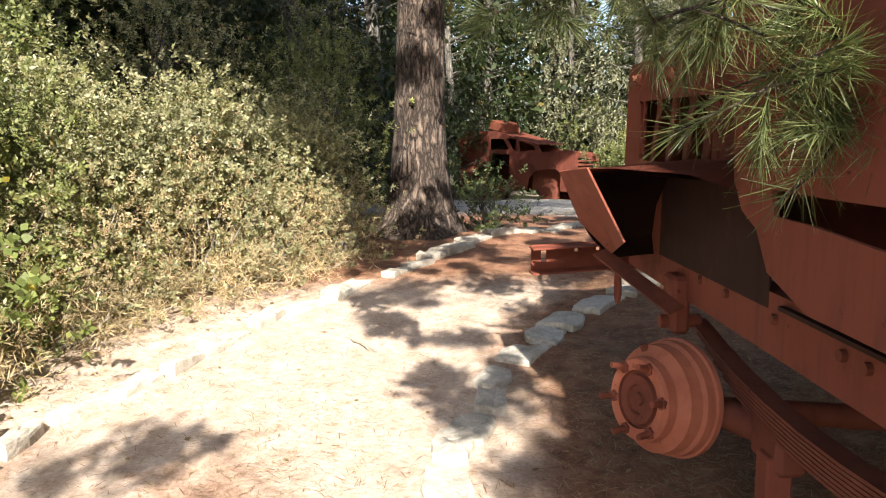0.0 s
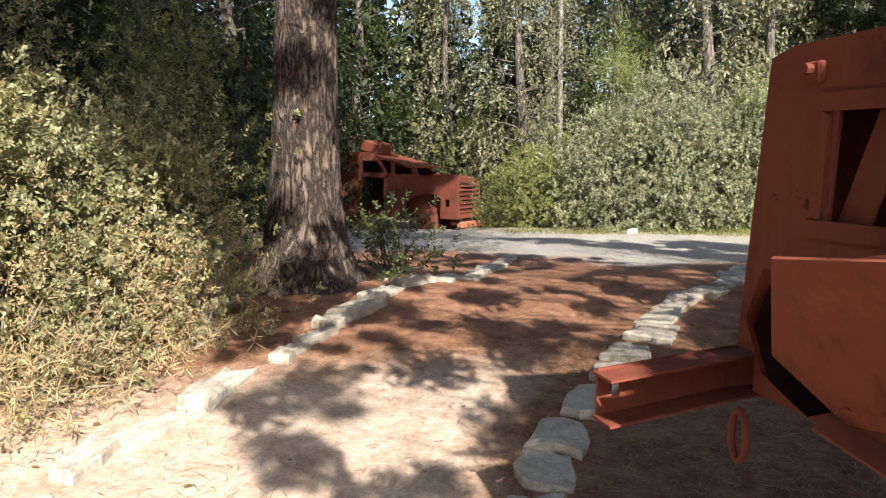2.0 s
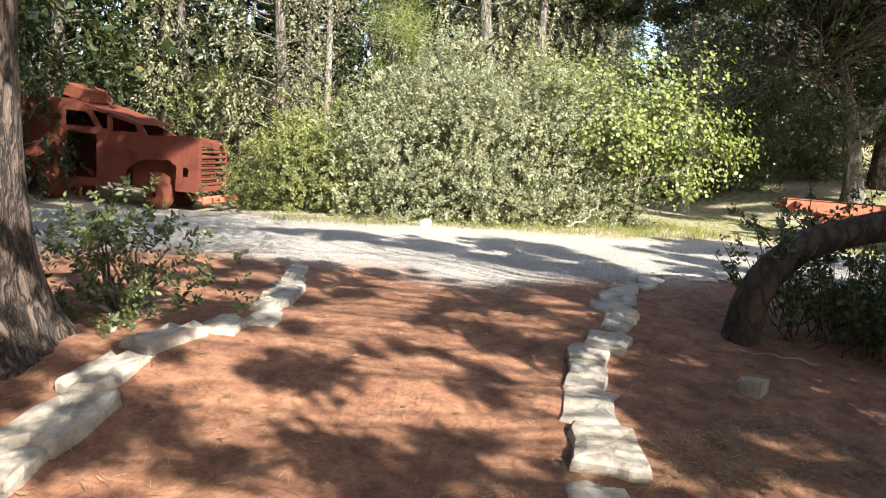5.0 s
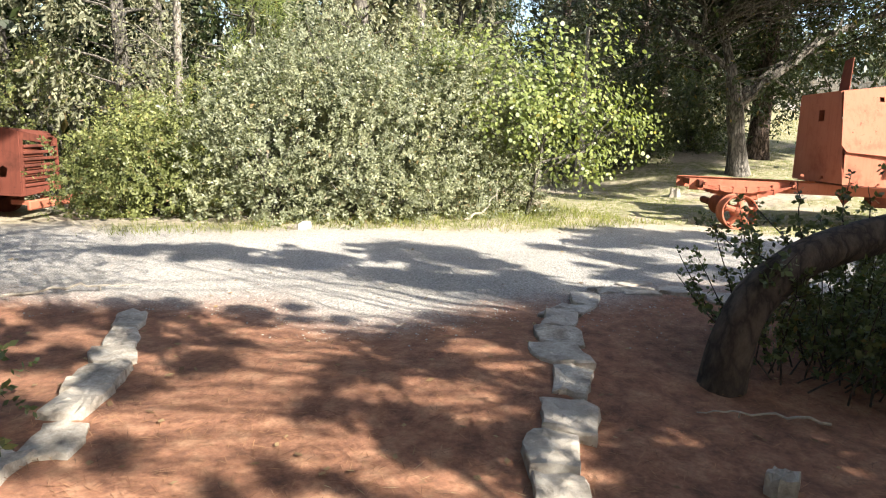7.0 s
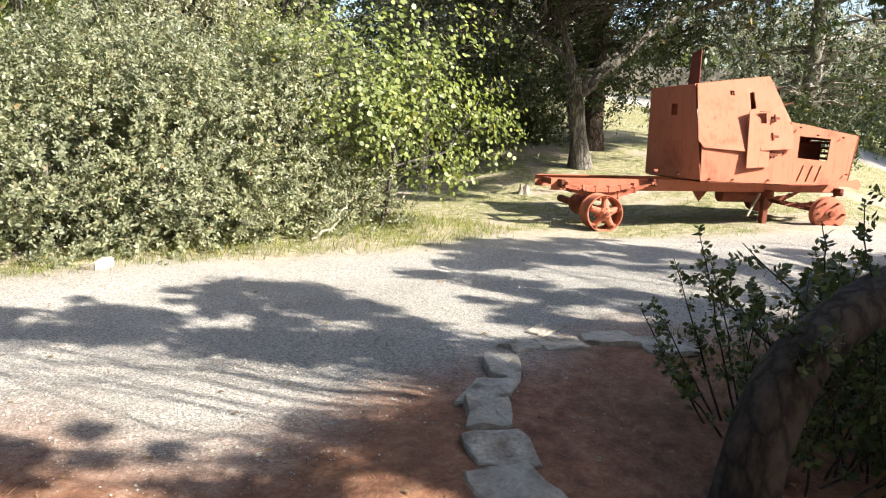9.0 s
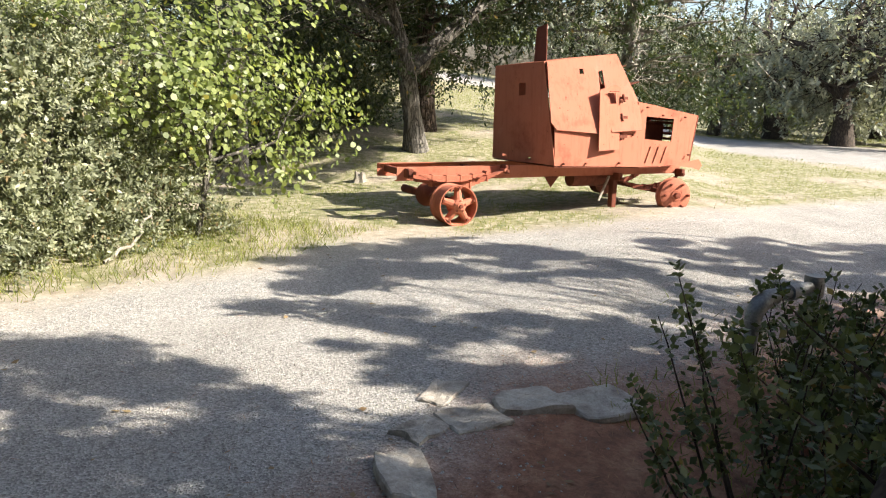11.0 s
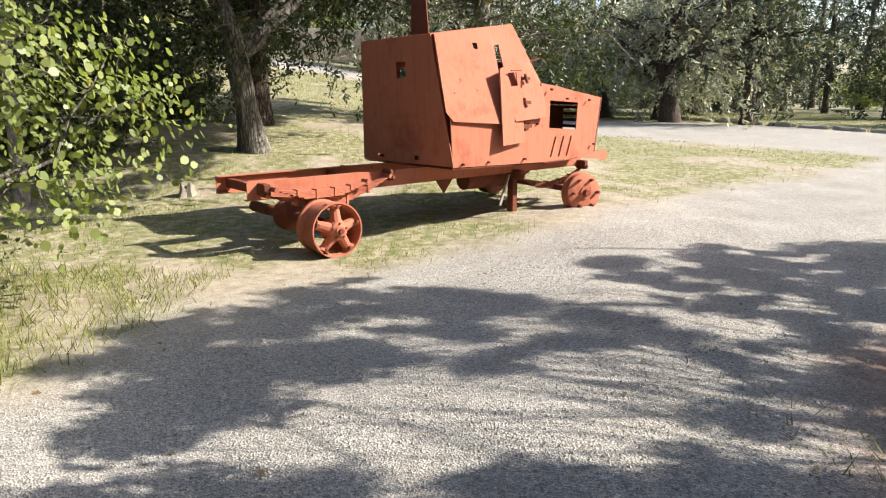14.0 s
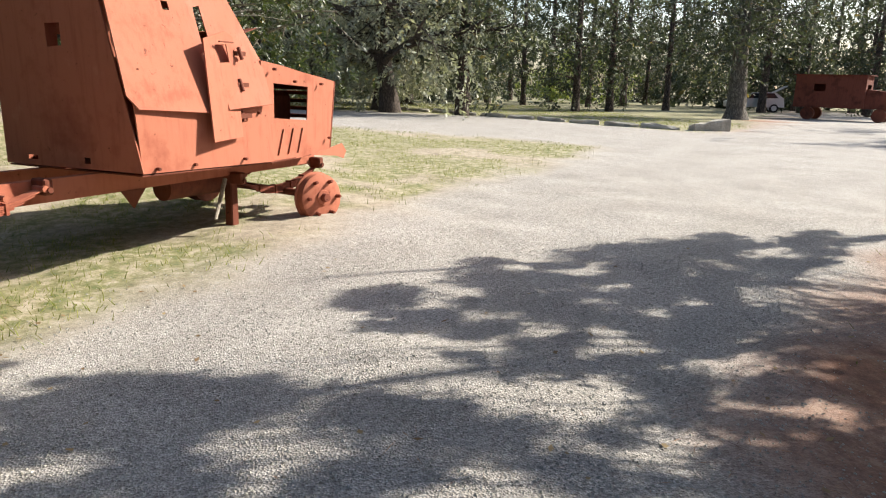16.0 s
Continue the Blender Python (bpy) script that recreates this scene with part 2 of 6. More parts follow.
def sand_at(x, y):
    """The trodden path of pale sand."""
    mid = np.interp(y, [-3, 0, 3, 5, 6, 7], [-0.3, -0.35, -0.75, -0.5, 0.1, 0.9])
    off = x - mid + 0.2 * lumps(x, y, 1.8)
    path = 1 - smooth(np.abs(off), 0.7, 1.5)
    path = path * (1 - 0.6 * np.exp(-((x + 0.95) / 0.45) ** 2 - ((y - 2.5) / 0.7) ** 2))
    verge = 0.8 * smooth(-off, 0.5, 0.9) * (1 - smooth(-off, 1.7, 2.3)) * smooth(y, 2.4, 3.4)
    return np.maximum(path, verge) * (1 - smooth(y, 5.2, 6.6))


def grass_at(x, y):
    far = smooth(x + 0.4 * y, 10.0, 14.0) * (1 - gravel_at(x, y))
    edge = smooth(y - np.interp(x, [3, 5.3, 7.5, 10], [13.1, 12.5, 11.3, 10.3]), -0.1, 0.3) * smooth(x, 2, 4) * (1 - smooth(x, 10, 13)) * 0.8
    return np.clip(np.maximum(far, edge), 0, 1) * np.clip(np.where(x > 22, 0.9, 0.66) + 0.5 * lumps(x, y, 0.9, 1) + 0.3 * lumps(x, y, 3.1, 2), 0, 1)


# ---- mesh helpers ----
def mesh_from(name, verts, faces, mat, smooth_faces=False):
    """verts (n, 3) and equal-sized faces (m, k)."""
    verts, faces = np.asarray(verts, np.float32), np.asarray(faces, np.int32)
    me = bpy.data.meshes.new(name)
    me.vertices.add(len(verts))
    me.vertices.foreach_set("co", verts.ravel())
    k = faces.shape[1]
    me.loops.add(faces.size)
    me.loops.foreach_set("vertex_index", faces.ravel())
    me.polygons.add(len(faces))
    me.polygons.foreach_set("loop_start", np.arange(len(faces), dtype=np.int32) * k)
    me.polygons.foreach_set("loop_total", np.full(len(faces), k, np.int32))
    me.polygons.foreach_set("use_smooth", np.full(len(faces), smooth_faces))
    me.materials.append(mat)
    me.update(calc_edges=True)
    return me


def attach(ob, parent):
    ob.parent = parent
    return ob


def part(name, bm, mat, parent, label=""):
    me = bpy.data.meshes.new(name)
    bmesh.ops.recalc_face_normals(bm, faces=bm.faces)
    bm.to_mesh(me)
    bm.free()
    me.set_sharp_from_angle(angle=radians(32))
    me.materials.append(mat)
    ob = attach(new(name, me), parent)
    return tagged(ob, label)


def part_np(name, verts, faces, mat, parent, label="", smooth_faces=False):
    loose = name in ("branchwork", "crown", "foliage", "stem_tangle", "twig_tangle", "needle_foliage", "low_bough")
    return tagged(attach(new(name, mesh_from(name, verts, faces, mat, smooth_faces)), parent), label, kind="stuff" if loose else "")


def thing(name, m, label, category, group="", kind=""):
    ob = new(name)
    ob.empty_display_size = 0.2
    ob.matrix_world = m
    return tagged(ob, label, category, group, kind)


def box(bm, x0, x1, y0, y1, z0, z1, bevel=0.0, m=None):
    r = bmesh.ops.create_cube(bm, size=1, matrix=Matrix.Translation(((x0 + x1) / 2, (y0 + y1) / 2, (z0 + z1) / 2)) @ Matrix.Diagonal((x1 - x0, y1 - y0, z1 - z0, 1)))
    vs = r["verts"]
    if bevel:
        r = bmesh.ops.bevel(bm, geom=list({e for v in vs for e in v.link_edges}), offset=bevel, segments=1, affect="EDGES")
        vs = r["verts"]
    if m is not None:
        bmesh.ops.transform(bm, matrix=m, verts=vs)
    return vs


def plate(bm, pts, thick=0.012, holes=(), wobble=0.0):
    """A steel plate through the given 3D outline, with holes cut through it."""
    edges = []
    for loop in (pts, *holes):
        vs = [bm.verts.new(p) for p in loop]
        edges += [bm.edges.new((vs[i], vs[i - 1])) for i in range(len(vs))]
    faces = [f for f in bmesh.ops.triangle_fill(bm, use_beauty=True, use_dissolve=False, edges=edges)["geom"] if isinstance(f, bmesh.types.BMFace)]
    if wobble:
        r = bmesh.ops.subdivide_edges(bm, edges=list({e for f in faces for e in f.edges}), cuts=3, use_grid_fill=True)
        faces = list({f for g in r["geom"] if isinstance(g, bmesh.types.BMVert) for f in g.link_faces})
        vs = {v for f in faces for v in f.verts}
        nrm = faces[0].normal.copy() if faces[0].normal.length else Vector((0, 1, 0))
        for v in vs:
            v.co += nrm * wobble * noise.noise(v.co * 2.3)
    bmesh.ops.recalc_face_normals(bm, faces=faces)
    bmesh.ops.solidify(bm, geom=faces, thickness=thick)


def cylinder(bm, a, b, r0, r1=None, seg=20, caps=True):
    a, b = Vector(a), Vector(b)
    q = (b - a).to_track_quat("Z", "Y").to_matrix().to_4x4()
    bmesh.ops.create_cone(bm, cap_ends=caps, segments=seg, radius1=r0, radius2=r0 if r1 is None else r1, depth=(b - a).length,
                          matrix=Matrix.Translation((a + b) / 2) @ q)


def lathe(bm, profile, m, seg=32):
    """Turns (radius, height) pairs round the z axis of the pose m."""
    rings = []
    for r, z in profile:
        rings.append([bm.verts.new(m @ Vector((r * math.cos(2 * math.pi * i / seg), r * math.sin(2 * math.pi * i / seg), z))) for i in range(seg)])
    for a, b in zip(rings, rings[1:]):
        for i in range(seg):
            f = bm.faces.new((a[i - 1], a[i], b[i], b[i - 1]))
            f.smooth = True


def axis_pose(at, along):
    return Matrix.Translation(at) @ Vector(along).to_track_quat("Z", "Y").to_matrix().to_4x4()


def tube_np(points, radii, seg=8, ridge=0.0, seed=0):
    """Verts and quads of a tapering tube."""
    pts, n = np.asarray(points, float), len(points)
    tang = np.gradient(pts, axis=0)
    tang /= np.linalg.norm(tang, axis=1)[:, None] + 1e-9
    ref = np.eye(3)[np.abs(tang).max(0).argmin()][None]
    s = np.cross(tang, ref)
    s /= np.linalg.norm(s, axis=1)[:, None] + 1e-9
    u = np.cross(s, tang)
    ang = np.linspace(0, 2 * np.pi, seg, endpoint=False)
    rad = np.asarray(radii, float)[:, None] * (1 + ridge * np.sin(ang * 5 + seed)[None] + ridge * np.sin(ang * 9 + 1.7 * seed + np.arange(n)[:, None] * 0.4))
    v = pts[:, None] + rad[..., None] * (np.cos(ang)[None, :, None] * s[:, None] + np.sin(ang)[None, :, None] * u[:, None])
    i = np.arange(n - 1)[:, None] * seg
    j = np.arange(seg)[None]
    k = (j + 1) % seg
    f = np.stack([i + j, i + k, i + seg + k, i + seg + j], -1).reshape(-1, 4)
    return v.reshape(-1, 3), f


def joined(pieces):
    vs, fs, n = [], [], 0
    for v, f in pieces:
        vs.append(v)
        fs.append(f + n)
        n += len(v)
    return np.concatenate(vs), np.concatenate(fs)


def leaves_np(rng, centres, length, width, droop=0.0, face=None):
    """One kite-shaped leaf at each centre; face: the way its blade tends to look."""
    n = len(centres)
    a = rng.normal(size=(n, 3))
    a[:, 2] -= droop
    a /= np.linalg.norm(a, axis=1)[:, None]
    if face is None:
        b = np.cross(a, rng.normal(size=(n, 3)))
    else:
        b = np.cross(a, face + rng.normal(size=(n, 3)) * 0.55)
    b /= np.linalg.norm(b, axis=1)[:, None] + 1e-9
    s = rng.uniform(0.6, 1.25, (n, 1))
    la, wb = a * length * s * 0.5, b * width * s * 0.5
    v = np.stack([centres - la, centres + wb - 0.1 * la, centres + la, centres - wb - 0.1 * la], 1)
    return v.reshape(-1, 3), np.arange(4 * n).reshape(-1, 4)


def unit(v):
    return v / (np.linalg.norm(v, axis=-1, keepdims=True) + 1e-9)


def sprigs_np(rng, base, way, reach, count, leaf_len, leaf_w, splay=0.85, cup=0.35):
    """Leafy shoots: leaves stand off each shoot in a spiral, from base along way."""
    n = len(base)
    way = unit(way)
    side = unit(np.cross(way, rng.normal(size=(n, 3))))
    other = np.cross(way, side)
    k = np.arange(count)
    ang = 2.4 * k[None] + rng.uniform(0, 6.28, (n, 1)) + rng.normal(size=(n, count)) * 0.3
    radial = np.cos(ang)[..., None] * side[:, None] + np.sin(ang)[..., None] * other[:, None]
    size = rng.uniform(0.7, 1.25, (n, 1, 1)) * rng.uniform(0.75, 1.15, (n, count, 1))
    u = (0.1 + 0.9 * (k + rng.uniform(0, 1, (n, count))) / count)[..., None]
    at = base[:, None] + way[:, None] * u * reach * rng.uniform(0.7, 1.3, (n, 1, 1))
    along = unit(way[:, None] * (1 - splay + 0.5 * u) + radial * splay + rng.normal(size=(n, count, 3)) * 0.22)
    wide = unit(np.cross(way[:, None] + rng.normal(size=(n, count, 3)) * cup, along))
    la, wb = along * leaf_len * size, wide * leaf_w * size * 0.5
    v = np.stack([at, at + 0.5 * la + wb, at + la, at + 0.5 * la - wb], 2)
    return v.reshape(-1, 3), np.arange(4 * n * count).reshape(-1, 4)


def round_leaves_np(rng, centres, size, face):
    """Six-sided, nearly round hanging leaves."""
    n = len(centres)
    nrm = unit(face + rng.normal(size=(n, 3)) * 0.5)
    a = unit(np.cross(nrm, rng.normal(size=(n, 3))))
    b = np.cross(nrm, a)
    ang = np.arange(6) * np.pi / 3
    r = np.array([1.0, 0.95, 0.9, 1.1, 0.9, 0.95]) * size / 2
    sc = rng.uniform(0.6, 1.25, (n, 1, 1))
    v = centres[:, None] + sc * (r * np.cos(ang))[None, :, None] * a[:, None] + sc * (r * np.sin(ang))[None, :, None] * b[:, None]
    return v.reshape(-1, 3), np.arange(6 * n).reshape(-1, 6)


def bent(rng, a, b, n=6, sway=0.12):
    a, b = np.asarray(a, float), np.asarray(b, float)
    t = np.linspace(0, 1, n)[:, None]
    d = np.linalg.norm(b - a)
    off = np.cumsum(rng.normal(size=(n, 3)) * sway * d / n, 0)
    return a + (b - a) * t + (off - off[-1] * t) * np.sin(np.pi * np.clip(t, 0.02, 1)) + 0.0


def bush(name, label, category, x, y, rx, ry, h, leaves, leaf_len, leaf_w, leaf_mat, seed, stem_mat=None, clusters=60, group="", skirt=0.0, spread=0.2, lift=0.0):
    """A shrub: bent stems from the ground and leaves in uneven clumps at their ends."""
    rng = np.random.default_rng(seed)
    root = thing(name, pose(x, y, land1(x, y)), label, category, group)
    th = rng.uniform(0, 2 * np.pi, clusters)
    up = rng.uniform(skirt, 1, clusters)
    rr = np.sqrt(np.clip(1 - (np.maximum(up - 0.25, 0) / 0.75) ** 2, 0.02, 1)) * rng.uniform(0.45, 1.08, clusters)
    c = np.stack([rx * rr * np.cos(th), ry * rr * np.sin(th), lift + (h - lift) * up * rng.uniform(0.8, 1.08, clusters)], 1)
    size = rng.uniform(0.5, 1.4, clusters)
    shoots = leaves // 12
    pick = rng.choice(clusters, shoots, p=size / size.sum())
    pos = c[pick] + rng.normal(size=(shoots, 3)) * spread * size[pick, None] * [1, 1, 0.9]
    pos[:, 2] = np.maximum(pos[:, 2], 0.03)
    stems = [tube_np(bent(rng, (0.2 * q[0] * rng.uniform(0, 1), 0.2 * q[1], -0.03), q, 6, 0.25), np.linspace(0.012 + 0.005 * h, 0.003, 6), 5) for q in c[: min(clusters, 26)]]
    part_np("stem_tangle", *joined(stems), stem_mat or BARK_GREY, root, "thin grey-brown stems")
    out = unit(pos * [1 / rx, 1 / ry, 0.5 / h])
    way = out * 0.5 + rng.normal(size=(shoots, 3)) * 0.38 + np.array(to_sun) * 0.6 + [0, 0, 0.1]     # shoots turn to the light
    part_np("foliage", *sprigs_np(rng, pos, way, 3.0 * leaf_len, 12, leaf_len, leaf_w), leaf_mat, root)
    return root


def tree(name, label, category, x, y, trunk, limbs, crown_mat, bark, seed, leaves=6000, leaf_len=0.08, leaf_w=0.04, clump=0.35, group="", seg=12, ridge=0.03, droop=0.0, twigs=5, at_z=None, round_leaf=False):
    """trunk: (x, y, z, radius) from the foot up, offsets from the foot. limbs: (height part, reach, rise, bearing, radius)."""
    rng = np.random.default_rng(seed)
    root = thing(name, pose(x, y, land1(x, y) if at_z is None else at_z), label, category, group)
    tr = np.array(trunk, float)
    k = np.linspace(0, len(tr) - 1, max(8, 4 * len(tr)))
    fine = np.stack([np.interp(k, np.arange(len(tr)), tr[:, i]) for i in range(4)], 1)
    v, f = tube_np(fine[:, :3], fine[:, 3], seg, ridge, seed)
    part_np("trunk", v, f, bark, root, smooth_faces=True)
    tubes, tips = [], []
    for hp, reach, rise, bearing, rad in limbs:
        o = np.array([np.interp(hp * (len(tr) - 1), np.arange(len(tr)), tr[:, i]) for i in range(3)])
        d = np.array([math.cos(bearing), math.sin(bearing), 0])
        e = o + d * reach + [0, 0, rise]
        line = bent(rng, o, e, 7, 0.3)
        tubes.append(tube_np(line, np.linspace(rad, rad * 0.3, 7), 6))
        for _ in range(twigs):
            w = rng.uniform(0.35, 1)
            s = line[int(w * 6)]
            q = s + rng.normal(size=3) * clump * [1.2, 1.2, 0.7] + [0, 0, -droop * rng.uniform(0, 1)]
            tubes.append(tube_np(bent(rng, s, q, 4, 0.2), np.linspace(rad * 0.25, 0.004, 4), 4))
            tips.append(q)
        tips.append(e)
    tips = np.array(tips)
    part_np("branchwork", *joined(tubes), bark, root)
    pick = rng.integers(0, len(tips), leaves)
    pos = tips[pick] + rng.normal(size=(leaves, 3)) * clump * 0.5 * [1, 1, 0.6] - [0, 0, 1] * rng.uniform(0, droop, (leaves, 1))
    if round_leaf:
        shape = round_leaves_np(rng, pos, leaf_len, unit(pos - tips.mean(0)) * 0.5 + [0, -0.5, 0.5])
    elif droop > 0.3:
        k = leaves // 12
        way = rng.normal(size=(k, 3)) * 0.5 - [0, 0, 0.6]
        shape = sprigs_np(rng, pos[:k], way, 3.2 * leaf_len, 12, leaf_len, leaf_w, splay=0.7)
    else:
        shape = leaves_np(rng, pos, leaf_len, leaf_w, droop=droop)
    part_np("crown", *shape, crown_mat, root)
    return root


def limb_ring(rng, n, h0, h1, reach, rise, rad):
    return [(h, reach * (1.15 - 0.6 * (h - h0) / max(h1 - h0, 0.01)) * rng.uniform(0.6, 1.2), rise * rng.uniform(0.4, 1.3), rng.uniform(0, 2 * math.pi), rad * rng.uniform(0.6, 1.1))
            for h in np.sort(rng.uniform(h0, h1, n))]


# ---- ground: one sheet to the horizon ----
def spaced(lo, hi, step, far):
    fine = np.arange(lo, hi + step / 2, step)
    grow = np.cumsum(step * 1.16 ** np.arange(1, 80))
    grow = grow[grow < far]
    return np.concatenate([lo - grow[::-1], fine, hi + grow])


def build_ground():
    xs, ys = spaced(-3.5, 17, 0.11, 1500), spaced(-0.5, 14.5, 0.11, 1500)
    X, Y = np.meshgrid(xs, ys)
    g, s, gr = gravel_at(X, Y), sand_at(X, Y), grass_at(X, Y)
    Z = land(X, Y) + 0.012 * lumps(X, Y, 3.1) + 0.008 * lumps(X, Y, 7.3, 3) * (1 - g) + 0.02 * np.clip(-s + 0.4, 0, 1) * lumps(X, Y, 1.9, 5)
    nx, ny = len(xs), len(ys)
    i = np.arange(ny - 1)[:, None] * nx + np.arange(nx - 1)[None]
    faces = np.stack([i, i + 1, i + nx + 1, i + nx], -1).reshape(-1, 4)
    m, nt, b = material("soil_sand_and_gravel")
    me = mesh_from("ground", np.stack([X, Y, Z], -1).reshape(-1, 3), faces, m, True)
    at = me.color_attributes.new("cover", "FLOAT_COLOR", "POINT")
    at.data.foreach_set("color", np.stack([g, s, gr, smooth(X + 1.2 * (Y - 8) + 0.5 * lumps(X, Y, 1.3), 6.5, 9.5)], -1).astype(np.float32).ravel())
    cov = nt.nodes.new("ShaderNodeVertexColor")
    cov.layer_name = "cover"
    sep = nt.nodes.new("ShaderNodeSeparateColor")
    nt.links.new(cov.outputs[0], sep.inputs[0])
    co = world_coords(nt)
    n1, n2, n3 = noise_at(nt, 0.9, 6, 0.65, co), noise_at(nt, 7, 6, 0.7, co), noise_at(nt, 45, 5, 0.7, co)
    litter = ramp(nt, n2.outputs[0], [(0.3, (0.11, 0.05, 0.03)), (0.5, (0.255, 0.118, 0.067)), (0.72, (0.385, 0.22, 0.132))]).outputs[0]
    sand = ramp(nt, n2.outputs[0], [(0.3, (0.4, 0.285, 0.215)), (0.5, (0.52, 0.405, 0.325)), (0.7, (0.6, 0.5, 0.425))]).outputs[0]
    vor = node(nt, "ShaderNodeTexVoronoi", Scale=95.0)
    nt.links.new(co, vor.inputs["Vector"])
    stone = ramp(nt, vor.outputs["Color"], [(0.12, (0.2, 0.19, 0.178)), (0.5, (0.36, 0.345, 0.327)), (0.88, (0.5, 0.485, 0.46))]).outputs[0]
    stone = mix(nt, 0.6, stone, ramp(nt, n1.outputs[0], [(0.3, (0.72, 0.68, 0.62)), (0.65, (1.1, 1.08, 1.05))]).outputs[0], "MULTIPLY")
    turf = ramp(nt, n2.outputs[0], [(0.34, (0.1, 0.125, 0.035)), (0.49, (0.22, 0.21, 0.1)), (0.6, (0.36, 0.32, 0.225)), (0.75, (0.45, 0.41, 0.33))]).outputs[0]

    def edge(src, lo=0.38, hi=0.62):
        w = mix(nt, 0.32, src, n2.outputs[0])
        return ramp(nt, w, [(lo, (0, 0, 0)), (hi, (1, 1, 1))]).outputs[0]

    dirt = ramp(nt, n2.outputs[0], [(0.3, (0.2, 0.165, 0.12)), (0.5, (0.34, 0.29, 0.22)), (0.7, (0.43, 0.385, 0.31))]).outputs[0]
    col = mix(nt, edge(cov.outputs[1]), litter, dirt)
    col = mix(nt, edge(sep.outputs[1], 0.3, 0.7), col, sand)
    col = mix(nt, edge(sep.outputs[2], 0.34, 0.6), col, turf)
    col = mix(nt, edge(sep.outputs[0], 0.28, 0.75), col, stone)
    col = mix(nt, 0.75, col, ramp(nt, n3.outputs[0], [(0.3, (0.6, 0.58, 0.55)), (0.7, (1.2, 1.2, 1.2))]).outputs[0], "MULTIPLY")
    nt.links.new(col, b.inputs["Base Color"])
    b.inputs["Roughness"].default_value = 0.95
    hgt = mix(nt, sep.outputs[0], n3.outputs[0], vor.outputs["Distance"])
    bump(nt, b, hgt, 0.9, 0.008)
    tagged(new("ground", me), "sandy soil with pine litter, pale gravel road and patchy grass", "ground", kind="structure")


build_ground()


# ---- edging stones ----
def stone(name, label, x, y, sx, sy, sz, turn, seed, mat=STONE, group="edging stones", category="stone", sink=0.35):
    rng = np.random.default_rng(seed)
    bm = bmesh.new()
    # a split slab: squarish broken outline, crisp rim, uneven nearly flat top
    corner = [(-1, -1), (-0.1, -1.05), (1, -0.95), (1.04, 0.1), (0.95, 1), (0.05, 1.06), (-1, 0.95), (-1.05, -0.05)]
    pts = [Vector(p) * rng.uniform(0.78, 1.06) + Vector(rng.normal(size=2) * 0.07) for p in corner]
    outline = []
    for i, p in enumerate(pts):
        q = pts[(i + 1) % 8]
        outline += [p, p.lerp(q, rng.uniform(0.35, 0.65)) + Vector(rng.normal(size=2) * 0.045)]
    n = len(outline)
    layers = [(1.0, -sink - 0.3), (1.02, 0.0), (1.0, 0.72), (0.95, 0.97), (0.62, 1.05), (0.3, 1.0)]
    tilt = rng.normal(size=2) * 0.16
    chip = rng.normal(size=n) * 0.14
    rings = []
    for s, z in layers:
        rings.append([bm.verts.new((px * s * sx / 2 * rng.uniform(0.97, 1.03), py * s * sy / 2 * rng.uniform(0.97, 1.03),
                                    sz * (z + (tilt[0] * px + tilt[1] * py + chip[i] * (s > 0.9) + rng.uniform(-0.12, 0.12)) * (z > 0.3)))) for i, (px, py) in enumerate(outline)])
    for a, b in zip(rings, rings[1:]):
        for i in range(n):
            bm.faces.new((a[i - 1], a[i], b[i], b[i - 1]))
    bm.faces.new(rings[-1])
    bm.faces.new(list(reversed(rings[0])))
    bmesh.ops.recalc_face_normals(bm, faces=bm.faces)
    me = bpy.data.meshes.new(name)
    bm.to_mesh(me)
    bm.free()
    me.materials.append(mat)
    ob = new(name, me)
    ob.matrix_world = pose(x, y, land1(x, y), 0, 0, turn)
    return tagged(ob, label, category, group)


def stone_row(points, wide, tall, seed, label, mat=STONE):
    rng = np.random.default_rng(seed)
    for i, (x, y) in enumerate(points):
        a, b = points[max(i - 1, 0)], points[min(i + 1, len(points) - 1)]
        step = math.hypot(b[0] - a[0], b[1] - a[1]) / (2 if 0 < i < len(points) - 1 else 1)
        turn = math.degrees(math.atan2(b[1] - a[1], b[0] - a[0])) + rng.uniform(-12, 12)
        x, y = x + rng.uniform(-0.04, 0.04), y + rng.uniform(-0.04, 0.04)
        stone("stone", label, x, y, step * rng.uniform(0.88, 1.06), wide * rng.uniform(0.75, 1.25), tall * rng.uniform(0.7, 1.3), turn, seed * 50 + i, mat)


stone_row([(0.02, 2.2), (0.05, 2.62), (0.03, 3.0), (0.14, 3.25), (0.24, 3.53), (0.3, 3.84), (0.45, 4.18), (0.65, 4.55), (0.84, 4.85), (1.17, 5.22)],
          0.22, 0.035, 3, "pale flat limestone edging stone set in the path", STONE_PALE)
stone_row([(1.45, 5.55), (1.7, 5.84), (2.03, 6.17), (2.3, 6.55), (2.55, 6.86), (2.78, 7.05), (3.08, 7.25), (3.42, 7.5), (3.7, 7.78), (3.95, 8.0), (4.2, 8.17), (4.5, 8.33), (4.87, 8.5)],
          0.25, 0.032, 4, "grey weathered limestone edging stone among pine needles")
stone_row([(5.25, 8.55), (5.5, 8.4), (5.68, 8.14), (5.9, 7.85)], 0.26, 0.04, 5, "grey corner limestone block beside the gravel")
